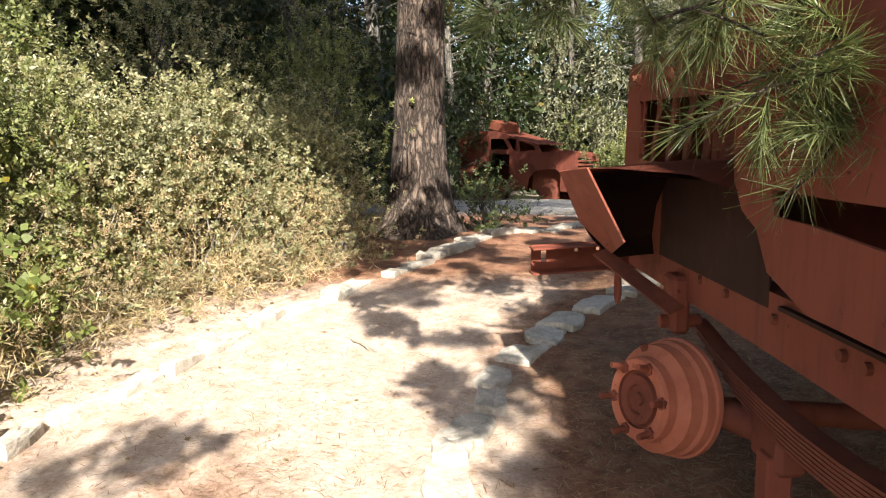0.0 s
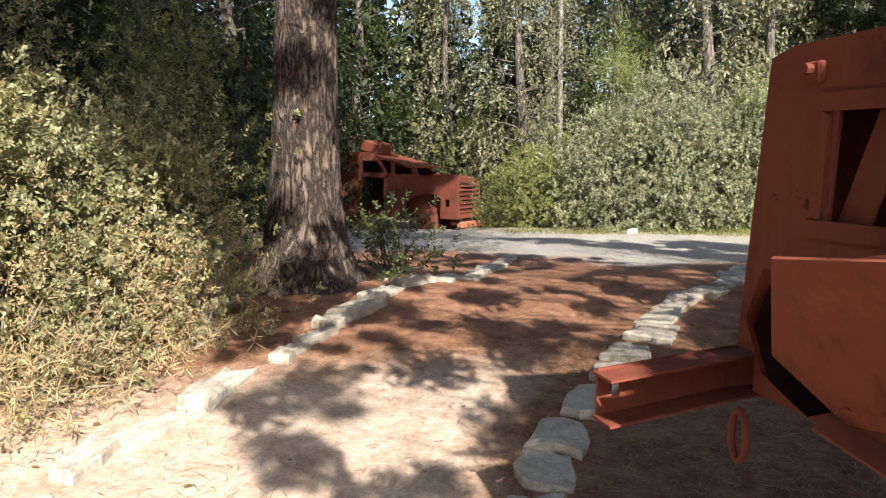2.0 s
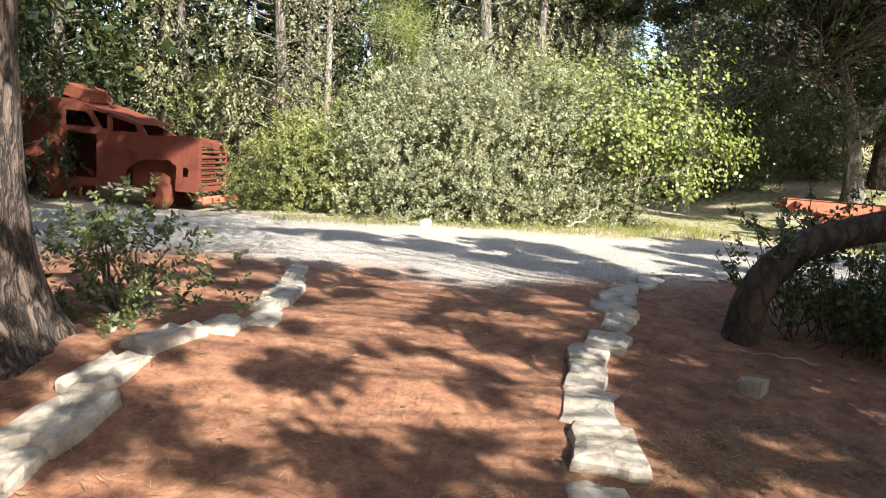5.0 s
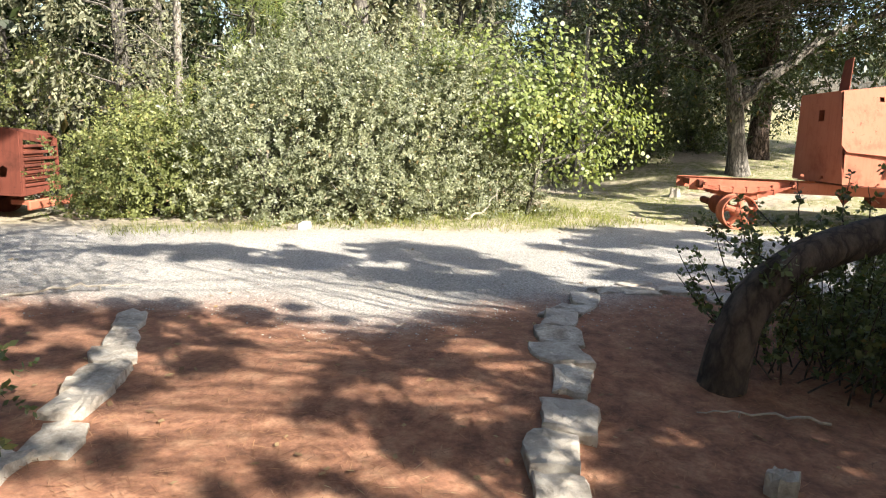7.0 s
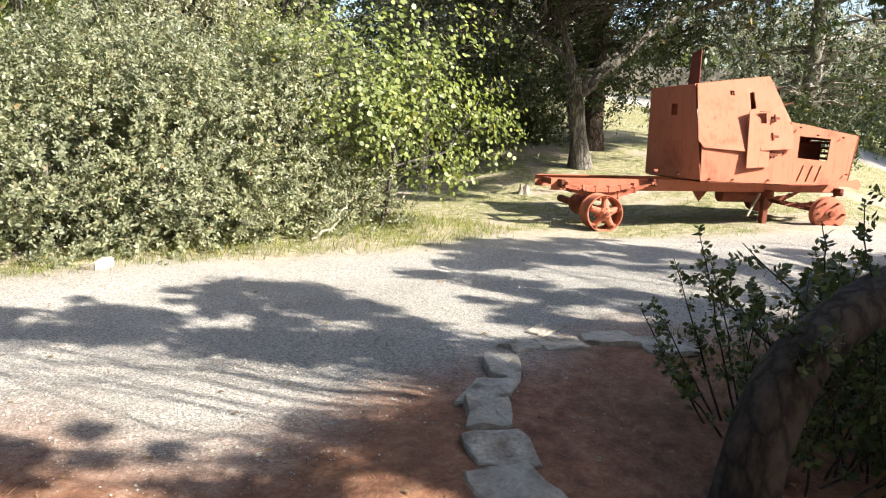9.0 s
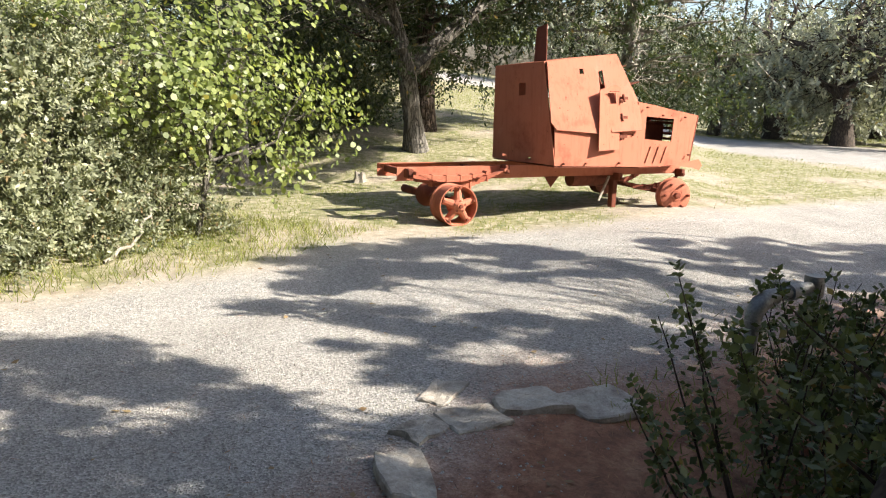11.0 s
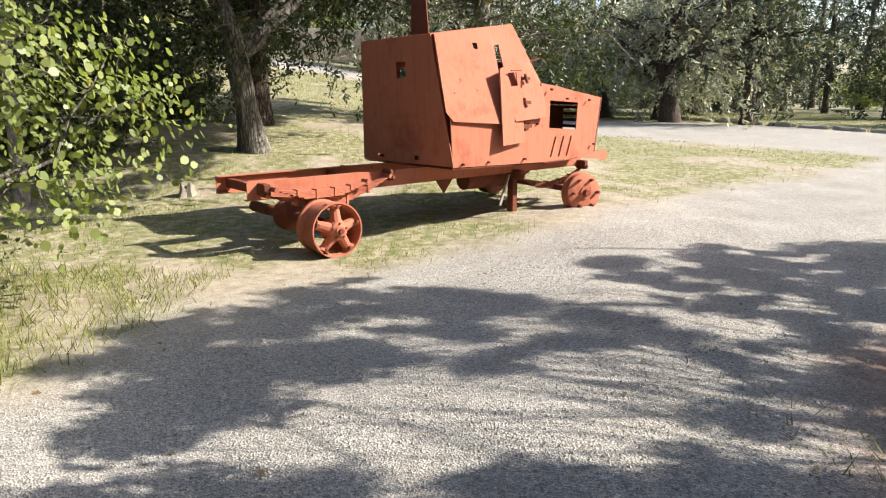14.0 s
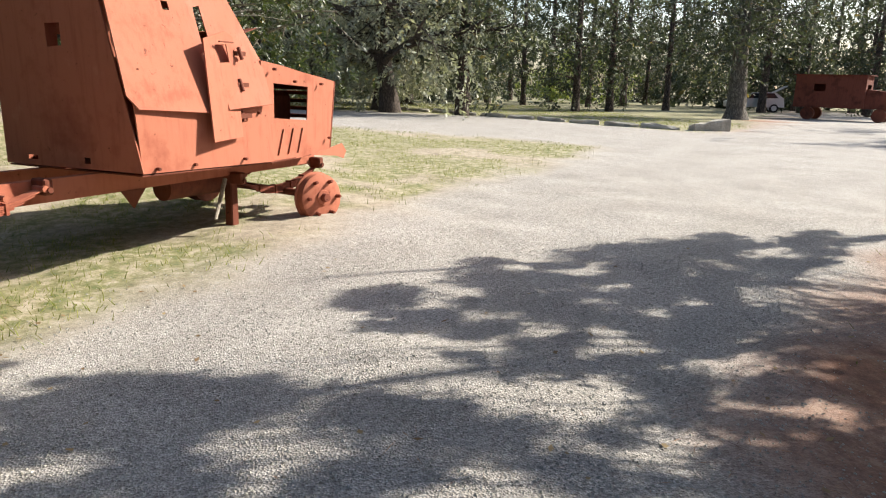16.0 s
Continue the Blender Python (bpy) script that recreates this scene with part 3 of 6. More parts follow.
stone_row([(-2.0, 2.75), (-1.98, 3.12), (-1.9, 3.48), (-1.72, 3.8), (-1.58, 4.2), (-1.44, 4.5), (-1.27, 4.9), (-1.07, 5.2), (-0.8, 5.72)],
          0.16, 0.042, 6, "sun-bleached white limestone edging stone", STONE_PALE)
stone_row([(-0.46, 6.17), (-0.27, 6.55), (-0.12, 6.88)], 0.17, 0.035, 7, "half-buried limestone edging stone in pine litter")
stone_row([(0.06, 7.2), (0.3, 7.62), (0.66, 7.92)], 0.23, 0.06, 8, "raised grey limestone edging block beside the pine")
stone_row([(1.0, 8.1), (1.22, 8.3), (1.42, 8.58), (1.58, 8.9), (1.75, 9.2), (1.92, 9.55), (2.05, 9.9)], 0.2, 0.035, 9, "pale limestone edging stone along the litter bank")
stone("stone", "white painted boulder on the far road verge", 5.05, 12.72, 0.26, 0.17, 0.07, 10, 91, group="", sink=0.2)
stone("stone", "small loose grey stone on the pine litter", 3.35, 6.4, 0.16, 0.13, 0.08, 10, 92, group="")
stone("stone", "flat grey stone slab beside the gravel", 5.72, 8.62, 0.3, 0.18, 0.025, -5, 93, group="", sink=0.6)


# ---- plants ----
def tuft_boughs(root, foot, h, crown, rng, leaf_mat, bark, lean=(0.05, 0.03)):
    """Thin boughs from the trunk at foot, each ending in a leafy tuft. crown: (x, y, z, radius) in the world."""
    tubes, pieces = [], []
    for tx, ty, tz, r in crown:
        q = np.array([tx, ty, tz]) - foot
        o = np.array([*lean, max(1.8, min(h - 0.4, q[2] - 0.25 * math.hypot(q[0], q[1])))])
        tubes.append(tube_np(bent(rng, o, q, 6, 0.2), np.linspace(0.014, 0.004, 6), 4))
        n = int(4800 * r * r) + 12
        d = unit(rng.normal(size=(n, 3))) * r * rng.uniform(0.1, 1.15, (n, 1))
        pieces.append(leaves_np(rng, q + d * [1, 1, 0.8], 0.13, 0.045))
    part_np("branchwork", *joined(tubes), bark, root)
    part_np("crown", *joined(pieces), leaf_mat, root)


def big_pine():
    rng = np.random.default_rng(11)
    root = thing("pine_tree", pose(-0.3, 8.25, 0.4), "big old pine with furrowed grey-brown bark", "tree")
    k = np.linspace(0, 1, 46)
    z = -0.1 + 11 * k ** 1.5
    r = 0.285 + 0.2 * np.exp(-np.maximum(z, 0) / 0.32) + 0.06 * np.exp(-np.maximum(z, 0) / 1.2) - 0.012 * z
    x = 0.045 * z - 0.05 * np.sin(z * 0.6)
    v, f = tube_np(np.stack([x, 0.02 * z, z], 1), r, 96)
    ang = np.arctan2(v[:, 1] - np.repeat(0.02 * z, 96), v[:, 0] - np.repeat(x, 96))
    zz = v[:, 2]
    lobes = 0.16 * np.exp(-np.maximum(zz, 0) / 0.3) * np.sin(ang * 5 + 0.7) + 0.05 * np.exp(-np.maximum(zz, 0) / 0.5) * np.sin(ang * 9)
    crack = np.abs(np.sin(ang * 12 + 1.1 * np.sin(zz * 2.1 + ang * 2) + 0.5 * np.sin(zz * 5.3))) ** 0.5
    rel = 0.05 * (crack - 0.6) + lobes * 0.6
    axis = np.stack([np.repeat(x, 96), np.repeat(0.02 * z, 96), zz], 1)
    rad = v - axis
    v = axis + rad * (1 + rel[:, None])
    part_np("trunk", v, f, BARK_PINE, root, smooth_faces=True)
    tubes, tips = [], []
    for h, reach, rise, bearing in [(3.4, 3.2, 0.1, -0.25), (3.7, 3.0, 0.2, 0.35), (3.6, 2.6, 0.3, -0.9), (3.9, 3.4, 0.0, 0.05), (4.3, 2.6, -0.2, -1.2), (4.9, 2.8, 0.4, 0.4), (5.4, 3.0, 0.6, 2.6), (6.2, 3, 0.8, -0.4), (6.8, 2.8, 1, 1.5), (7.4, 2.6, 1, 3.6), (8.2, 2.3, 1.2, -2.2), (9, 2, 1.2, 0.8), (9.7, 1.7, 1.2, 2.3)]:
        o = np.array([0.045 * h, 0.02 * h, h])
        e = o + [reach * math.cos(bearing), reach * math.sin(bearing), rise]
        line = bent(rng, o, e, 8, 0.25)
        tubes.append(tube_np(line, np.linspace(0.09, 0.02, 8), 7))
        for _ in range(16):
            s = line[rng.integers(3, 8)]
            q = s + rng.normal(size=3) * [0.5, 0.5, 0.3]
            tubes.append(tube_np(bent(rng, s, q, 4, 0.2), np.linspace(0.02, 0.005, 4), 4))
            tips.append(q)
    part_np("branchwork", *joined(tubes), BARK_PINE, root)
    tips = np.array(tips)
    pos = tips[rng.integers(0, len(tips), 40000)] + rng.normal(size=(40000, 3)) * [0.3, 0.3, 0.2]
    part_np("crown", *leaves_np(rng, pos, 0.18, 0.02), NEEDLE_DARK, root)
    # unseen high tufts, added to shade the half-hidden truck
    n = 110
    px, py, pz, h = rng.uniform(-0.3, 2.9, n), rng.uniform(17.2, 20.5, n), rng.uniform(-0.2, 1.6, n), rng.uniform(6.5, 8.6, n)
    up = (h - pz) / math.tan(SUN_EL)
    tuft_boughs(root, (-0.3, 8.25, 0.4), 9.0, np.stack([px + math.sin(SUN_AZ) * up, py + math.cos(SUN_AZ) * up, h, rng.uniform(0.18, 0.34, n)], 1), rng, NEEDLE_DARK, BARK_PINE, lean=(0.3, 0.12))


def needle_spray(rng, tip, back, count, reach=0.13, wide=0.0025):
    """Needles standing off a twig from back to tip."""
    tip, back = np.asarray(tip, float), np.asarray(back, float)
    w = rng.uniform(0, 1, (count, 1)) ** 0.7
    o = back + (tip - back) * w
    d = (tip - back) / np.linalg.norm(tip - back)
    a = rng.normal(size=(count, 3)) * 0.75 + d * 1.15 - [0, 0, 0.25]
    a /= np.linalg.norm(a, axis=1)[:, None]
    side = np.cross(a, rng.normal(size=(count, 3)))
    side /= np.linalg.norm(side, axis=1)[:, None]
    ln = reach * rng.uniform(0.6, 1.15, (count, 1))
    v = np.stack([o - side * wide, o + side * wide, o + a * ln + side * wide * 0.3, o + a * ln - side * wide * 0.3], 1)
    return v.reshape(-1, 3), np.arange(4 * count).reshape(-1, 4)


def shade_pine(x, y, h, crown, seed, label, low=None):
    """A pine beside the way whose boughs shade the ground. crown: tufts (x, y, z, radius) in the world."""
    rng = np.random.default_rng(seed)
    gz = land1(x, y)
    root = thing("pine_tree", pose(x, y, gz), label, "tree")
    t4 = np.array([(0, 0, -0.1, 0.2), (0.05, 0.03, 1.5, 0.13), (0.1, 0.0, h * 0.6, 0.07), (0.0, 0.1, h, 0.02)])
    k = np.linspace(0, 3, 20)
    fine = np.stack([np.interp(k, np.arange(4), t4[:, i]) for i in range(4)], 1)
    part_np("trunk", *tube_np(fine[:, :3], fine[:, 3], 16, 0.04, seed), BARK_PINE, root, smooth_faces=True)
    tuft_boughs(root, (x, y, gz), h, crown, rng, NEEDLE, BARK_PINE)
    if low:
        tubes, pieces = [], []
        for pts, n in low:
            line = np.array(pts, float) - [x, y, land1(x, y)]
            kk = np.linspace(0, len(line) - 1, 12)
            line = np.stack([np.interp(kk, np.arange(len(line)), line[:, i]) for i in range(3)], 1)
            tubes.append(tube_np(line, np.linspace(0.014, 0.003, 12), 5))
            for _ in range(n):
                s = line[rng.integers(6, 12)]
                q = s + rng.normal(size=3) * [0.1, 0.1, 0.07] + [0, 0, -0.05]
                tubes.append(tube_np(bent(rng, s, q, 4, 0.15), np.linspace(0.004, 0.002, 4), 4))
                pieces.append(needle_spray(rng, q, s, 95, 0.12, 0.0013))
        part_np("low_bough", *joined(tubes), BARK_PINE, root)
        part_np("needle_foliage", *joined(pieces), NEEDLE, root)


big_pine()

# where the boughs throw their shade: outlines on the ground and how closely the tufts cover them
SHADE = [
    ([(-0.9, 6.6), (-0.65, 5.3), (-0.4, 4.4), (0.05, 3.4), (0.5, 2.8), (0.9, 4.9), (2.3, 6.6), (4.2, 8.2), (3.7, 8.8), (2.9, 9.8), (2.2, 11), (0, 10), (-1.2, 8)], 0.62),
    ([(0.2, 2.4), (1.0, 5.0), (2.4, 6.6), (4.4, 8.1), (5.6, 8.0), (8.5, 6.3), (9.5, 3), (9, -1), (0.6, -1)], 0.94),
    ([(5.5, 8.3), (5.9, 9.0), (6.25, 9.6), (7.0, 9.6), (7.15, 8.8), (7.15, 8.1), (7.9, 7.7), (8.4, 7.0), (8.8, 6.4), (8, 5.5)], 0.84),
    ([(2.7, 12.5), (4.5, 12.0), (5.6, 11.2), (5.9, 10.2), (5.5, 9.0), (4.6, 8.6), (4.2, 9.8), (4.0, 10.8), (3.0, 11.6)], 0.9),
    ([(8, 11.3), (9.3, 10.8), (10.2, 9.9), (9.8, 8.8), (9.5, 8.1), (8.9, 7.6), (8.35, 7.9), (8.2, 8.4), (8.15, 9.9)], 0.91),
    ([(10.9, 8.1), (11.8, 6.4), (12.3, 4.4), (12.2, 2.2), (9.5, 6), (9.2, 7.2), (9.6, 7.6)], 0.86),
    ([(7.6, 7.9), (8.6, 7.5), (9.4, 6.6), (9.6, 5.4), (10.2, 3.6), (8.6, 3.0), (7.2, 5.5), (6.6, 7.0)], 0.9),
    ([(-1.8, 2.6), (-1.6, 3.6), (-1.2, 3.8), (-0.6, 3.2), (-0.8, 2.5)], 0.4)]
PINES = [(3.9, -0.6, 6.2), (1.9, -4.6, 7.5), (5.0, 2.2, 6.2), (7.4, 0.6, 6.5), (10.0, -0.5, 8.0), (5.9, -1.3, 8.0), (8.5, -2.4, 8.0), (12.3, -3.0, 8.0)]


def shade_tufts():
    """Tufts up along the sun's rays from the shaded ground, dealt out to the pine that stands nearest."""
    rng = np.random.default_rng(21)
    n, foot = 5600, math.pi * 0.023 / math.sin(SUN_EL)
    x, y = rng.uniform(-2.2, 13, n), rng.uniform(-1.5, 13, n)
    need = np.zeros(n)
    for outline, cover in SHADE:
        need = np.maximum(need, -math.log(1 - cover) * smooth(inside(outline, x, y), -0.12, 0.2))
    keep = rng.uniform(size=n) < need / foot / (n / (15.2 * 14.5))
    x, y = x[keep], y[keep]
    h = rng.uniform(3.0, 4.7, len(x))
    r = rng.choice([0.09, 0.13, 0.18, 0.26], len(x), p=[0.3, 0.3, 0.25, 0.15])
    z = land(x, y)
    # the leaning tree and its thicket, and the old pine's trunk, stand in the shade too
    for x0, x1, y0, y1, z0, z1, m in ((3.7, 6.4, 6.1, 7.4, 0.5, 1.5, 150), (-0.75, 0.2, 7.8, 8.0, 0.6, 3.8, 8)):
        x, y, z = np.append(x, rng.uniform(x0, x1, m)), np.append(y, rng.uniform(y0, y1, m)), np.append(z, rng.uniform(z0, z1, m))
        h, r = np.append(h, rng.uniform(3.6, 4.8, m)), np.append(r, rng.uniform(0.1, 0.24, m))
    up = h / math.tan(SUN_EL)
    tuft = np.stack([x + math.sin(SUN_AZ) * up, y + math.cos(SUN_AZ) * up, z + h, r], 1)
    near = np.argmin(np.hypot(tuft[:, :1] - [p[0] for p in PINES], tuft[:, 1:2] - [p[1] for p in PINES]), 1)
    return [tuft[near == i] for i in range(len(PINES))]


def grove_tufts(n, seed):
    """An added, unseen high crown that keeps the grove behind the hedge dark."""
    rng = np.random.default_rng(seed)
    y, z = rng.uniform(6.8, 14.5, n), rng.uniform(1.4, 5, n)
    x = rng.uniform(np.where(y < 9.5, -3.2, -5.5), -0.95, n)
    h = rng.uniform(8.0, 11.0, n)
    up = (h - z) / math.tan(SUN_EL)
    return np.stack([x + math.sin(SUN_AZ) * up, y + math.cos(SUN_AZ) * up, h, rng.uniform(0.3, 0.5, n)], 1)


TUFTS = shade_tufts()
# a low bough out over the road
rngb = np.random.default_rng(22)
TUFTS[3] = np.concatenate([TUFTS[3], np.stack([rngb.uniform(7.0, 8.8, 12), rngb.uniform(6.1, 7.0, 12), rngb.uniform(2.65, 3.3, 12), rngb.uniform(0.16, 0.28, 12)], 1)])
LB = [[(3.9, -0.6, 3.4), (2.3, 1.0, 2.3), (1.35, 1.35, 1.9), (0.88, 1.42, 1.68), (0.7, 1.5, 1.56)],
      [(3.9, -0.6, 3.4), (2.2, 1.1, 2.3), (1.3, 1.45, 1.85), (1.0, 1.4, 1.66), (0.86, 1.45, 1.5)],
      [(3.9, -0.6, 3.5), (2.1, 1.2, 2.5), (1.1, 1.6, 1.95), (0.7, 1.6, 1.78), (0.5, 1.65, 1.72)],
      [(3.9, -0.6, 3.5), (2.0, 1.3, 2.6), (1.0, 2.0, 2.1), (0.5, 2.2, 1.95), (0.2, 2.3, 1.86)],
      [(3.9, -0.6, 3.5), (2.2, 1.4, 2.6), (1.3, 2.0, 2.15), (0.8, 2.3, 2.0), (0.45, 2.4, 1.92)],
      [(3.9, -0.6, 3.4), (2.4, 1.0, 2.2), (1.5, 1.5, 1.85), (1.15, 1.7, 1.72), (0.95, 1.75, 1.62)]]
PINE_LOOK = ["tall pine with drooping green boughs beside the path", "tall pine with a high needle crown beside the path", "tall pine with a broad needle crown behind the wreck",
             "tall pine with broad spreading boughs", "tall pine with open spreading boughs", "slim pine with a needle crown beside the wreck",
             "tall pine with a dense needle crown beside the road", "slender pine with open boughs beside the road"]
for i, ((x, y, h), label) in enumerate(zip(PINES, PINE_LOOK)):
    shade_pine(x, y, h, TUFTS[i], 31 + i, label, low=[(LB[0], 22), (LB[1], 22), (LB[2], 22), (LB[3], 18), (LB[4], 18), (LB[5], 18)] if i == 0 else None)
# extra pine out of view, put here only to shade the grove
shade_pine(-4.6, 1.6, 12.0, grove_tufts(600, 29), 39, "unseen tall pine added behind the hedge to shade the grove")

HEDGE = "dense grey-green evergreen shrub with small leaves beside the path"
for i, (x, y, rx, ry, h, n, mat) in enumerate([
        (-3.5, 3.2, 0.9, 1.0, 2.5, 11000, LEAF_BRIGHT), (-3.3, 4.6, 0.9, 0.9, 1.9, 12000, LEAF_MID), (-2.9, 5.5, 0.85, 0.8, 1.7, 13000, LEAF_HEDGE),
        (-2.2, 6.3, 0.85, 0.75, 1.5, 13000, LEAF_HEDGE), (-1.55, 7.1, 0.7, 0.65, 1.4, 11000, LEAF_HEDGE), (-3.9, 6.2, 1.0, 1.0, 2.9, 11000, LEAF_MID),
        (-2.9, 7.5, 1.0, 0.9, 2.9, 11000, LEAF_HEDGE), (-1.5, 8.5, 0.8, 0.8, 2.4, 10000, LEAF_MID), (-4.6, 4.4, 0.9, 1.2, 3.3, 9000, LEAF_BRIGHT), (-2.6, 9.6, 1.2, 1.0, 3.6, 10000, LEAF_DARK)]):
    bush("shrub", HEDGE if mat is not LEAF_BRIGHT else "sunlit yellow-green shrub with broader leaves in the hedge", "shrub", x, y, rx, ry, h, int(n * (3.3 if i < 6 else 2.0)),
         0.04 if mat is not LEAF_BRIGHT else 0.056, 0.02 if mat is not LEAF_BRIGHT else 0.046, mat, 100 + i, clusters=130, group="hedge shrubs", spread=0.19)
for i, (x, y) in enumerate([(-2.5, 4.45), (-2.25, 5.1), (-1.75, 5.7), (-1.3, 6.4), (-2.7, 3.6)]):
    bush("dry_undergrowth", "dry brown weeds and straw at the foot of the hedge", "weeds", x, y, 0.45, 0.4, 0.3, 2600, 0.07, 0.006, STRAW, 140 + i, clusters=40, spread=0.12, stem_mat=WOOD_GREY)
for i, (x, y, w, h) in enumerate([(-2.55, 4.9, 0.5, 1.0), (-2.0, 5.75, 0.5, 1.05), (-1.45, 6.35, 0.42, 0.8), (-3.0, 4.1, 0.5, 0.9), (-1.05, 6.9, 0.35, 0.7)]):
    bush("dry_shrub", "half-dry pale shrub with bare twigs and straw-coloured leaves", "shrub", x, y, w, w, h, 7000, 0.03, 0.009, STRAW, 160 + i, clusters=90, spread=0.16, stem_mat=WOOD_GREY)
bush("shrub", "low dark evergreen shrub at the foot of the pine", "shrub", 0.55, 8.75, 0.5, 0.35, 0.55, 2600, 0.045, 0.022, LEAF_SHADE, 150, clusters=50, spread=0.13)

BANK = "sunlit grey-green evergreen shrub on the far road verge"
for i, (x, y, rx, ry, h, n, mat) in enumerate([
        (4.2, 14.9, 0.9, 0.8, 1.2, 9000, LEAF_MID), (5.4, 14.0, 1.0, 0.9, 2.1, 14000, LEAF_GREY), (6.5, 13.4, 0.95, 0.85, 2.0, 14000, LEAF_GREY),
        (7.6, 13.3, 0.95, 0.85, 2.3, 14000, LEAF_GREY), (8.8, 13.4, 0.9, 0.9, 2.2, 13000, LEAF_GREY), (5.0, 16.0, 1.2, 1.0, 1.9, 10000, LEAF_MID),
        (7.0, 15.2, 1.2, 1.0, 3.0, 12000, LEAF_GREY), (9.2, 15.0, 1.1, 1.0, 2.8, 12000, LEAF_MID), (5.1, 17.8, 1.0, 1.0, 1.9, 9000, LEAF_MID), (4.4, 20.6, 1.5, 1.2, 2.8, 9000, LEAF_MID),
        (-2.6, 15.5, 1.4, 1.2, 1.9, 9000, LEAF_DARK), (-2.6, 12.8, 1.5, 1.2, 2.6, 9000, LEAF_DARK)]):
    bush("shrub", BANK if mat is LEAF_GREY else "green evergreen shrub behind the road verge", "shrub", x, y, rx, ry, h, int((2.4 if i < 5 else 1.6) * n), 0.055, 0.027, mat, 200 + i, clusters=140, group="verge shrubs", spread=0.19)
# redbud with round yellow-green leaves
tree("redbud_tree", "young tree with round yellow-green leaves at the roadside", "tree", 8.9, 12.5, [(0, 0, 0, 0.035), (0.1, -0.1, 0.8, 0.03), (0.15, -0.15, 1.5, 0.02)],
     [(0.3, 1.2, 1.2, -0.7, 0.02), (0.5, 1.6, 0.7, -0.55, 0.02), (0.6, 1.6, 1.3, 2.8, 0.02), (0.7, 1.5, 1.5, 2.2, 0.02), (0.6, 0.9, 1.3, 0.3, 0.02), (0.4, 0.8, 1.4, 2.2, 0.02), (0.7, 1.0, 1.1, 1.2, 0.018), (0.8, 0.8, 1.2, -1.6, 0.018), (0.5, 1.0, 1.5, 3.2, 0.02), (0.7, 1.2, 0.7, -0.2, 0.018), (0.9, 0.5, 1.3, 3.9, 0.016)],
     LEAF_BRIGHT, BARK_GREY, 61, leaves=6000, leaf_len=0.062, leaf_w=0.065, clump=0.34, twigs=10, round_leaf=True)
# pale thin trunks
for (x, y, h, seed) in [(5.5, 17.3, 5.5, 71), (13.9, 15.3, 3.6, 72)]:
    r = np.random.default_rng(seed)
    tree("pale_tree", "slender tree with pale whitish bark", "tree", x, y, [(0, 0, -0.05, 0.11), (0.02, 0, 1.5, 0.08), (0.0, 0.05, h, 0.04)], limb_ring(r, 9, 0.5, 1.0, 0.9, 0.5, 0.02),
         LEAF_CYPRESS, BARK_WHITE, seed, leaves=3500, leaf_len=0.06, leaf_w=0.025, clump=0.4)
bush("broom_bush", "wispy bright green broom with upright shoots", "shrub", 6.2, 15.9, 0.25, 0.25, 3.7, 4500, 0.18, 0.009, LEAF_BRIGHT, 260, clusters=40, spread=0.16, skirt=0.4)


def cypress(x, y, h, r, seed, n=8400, mat=None, bare=0.12):
    """A cypress: straight trunk, hanging sprays in ragged columns."""
    rng = np.random.default_rng(seed)
    root = thing("cypress_tree", pose(x, y, land1(x, y)), "tall grey-green cypress with ragged hanging sprays", "tree", "cypress grove")
    z = np.linspace(0, h, 10)
    part_np("trunk", *tube_np(np.stack([0.1 * np.sin(z), 0.08 * np.cos(z * 0.8), z - 0.05], 1), np.linspace(0.17, 0.03, 10), 10, 0.05, seed), BARK_GREY, root, smooth_faces=True)
    m = 80
    up = rng.uniform(bare, 1, m)
    th = rng.uniform(0, 2 * np.pi, m)
    rr = r * rng.uniform(0.35, 1.15, m) * np.clip(1.25 - up, 0.25, 1)
    tips = np.stack([rr * np.cos(th), rr * np.sin(th), h * up], 1)
    tubes = [tube_np(bent(rng, (0, 0, q[2] - 0.25 * rr[i]), q, 4, 0.15), np.linspace(0.03, 0.006, 4), 4) for i, q in enumerate(tips)]
    part_np("branchwork", *joined(tubes), BARK_GREY, root)
    k = n // 14
    pick = rng.integers(0, m, k)
    pos = tips[pick] + rng.normal(size=(k, 3)) * [0.2, 0.2, 0.16] - [0, 0, 1] * rng.uniform(0, 0.5, (k, 1))
    way = unit(pos * [1, 1, 0]) * 0.35 + rng.normal(size=(k, 3)) * 0.25 - [0, 0, 0.8]
    part_np("crown", *sprigs_np(rng, pos, way, 0.42, 14, 0.12, 0.05, splay=0.6), mat or LEAF_CYPRESS, root)
    return root


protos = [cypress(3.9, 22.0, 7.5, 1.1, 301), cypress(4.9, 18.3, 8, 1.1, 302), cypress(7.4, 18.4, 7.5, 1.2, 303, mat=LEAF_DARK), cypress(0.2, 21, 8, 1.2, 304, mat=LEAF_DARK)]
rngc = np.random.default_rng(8)
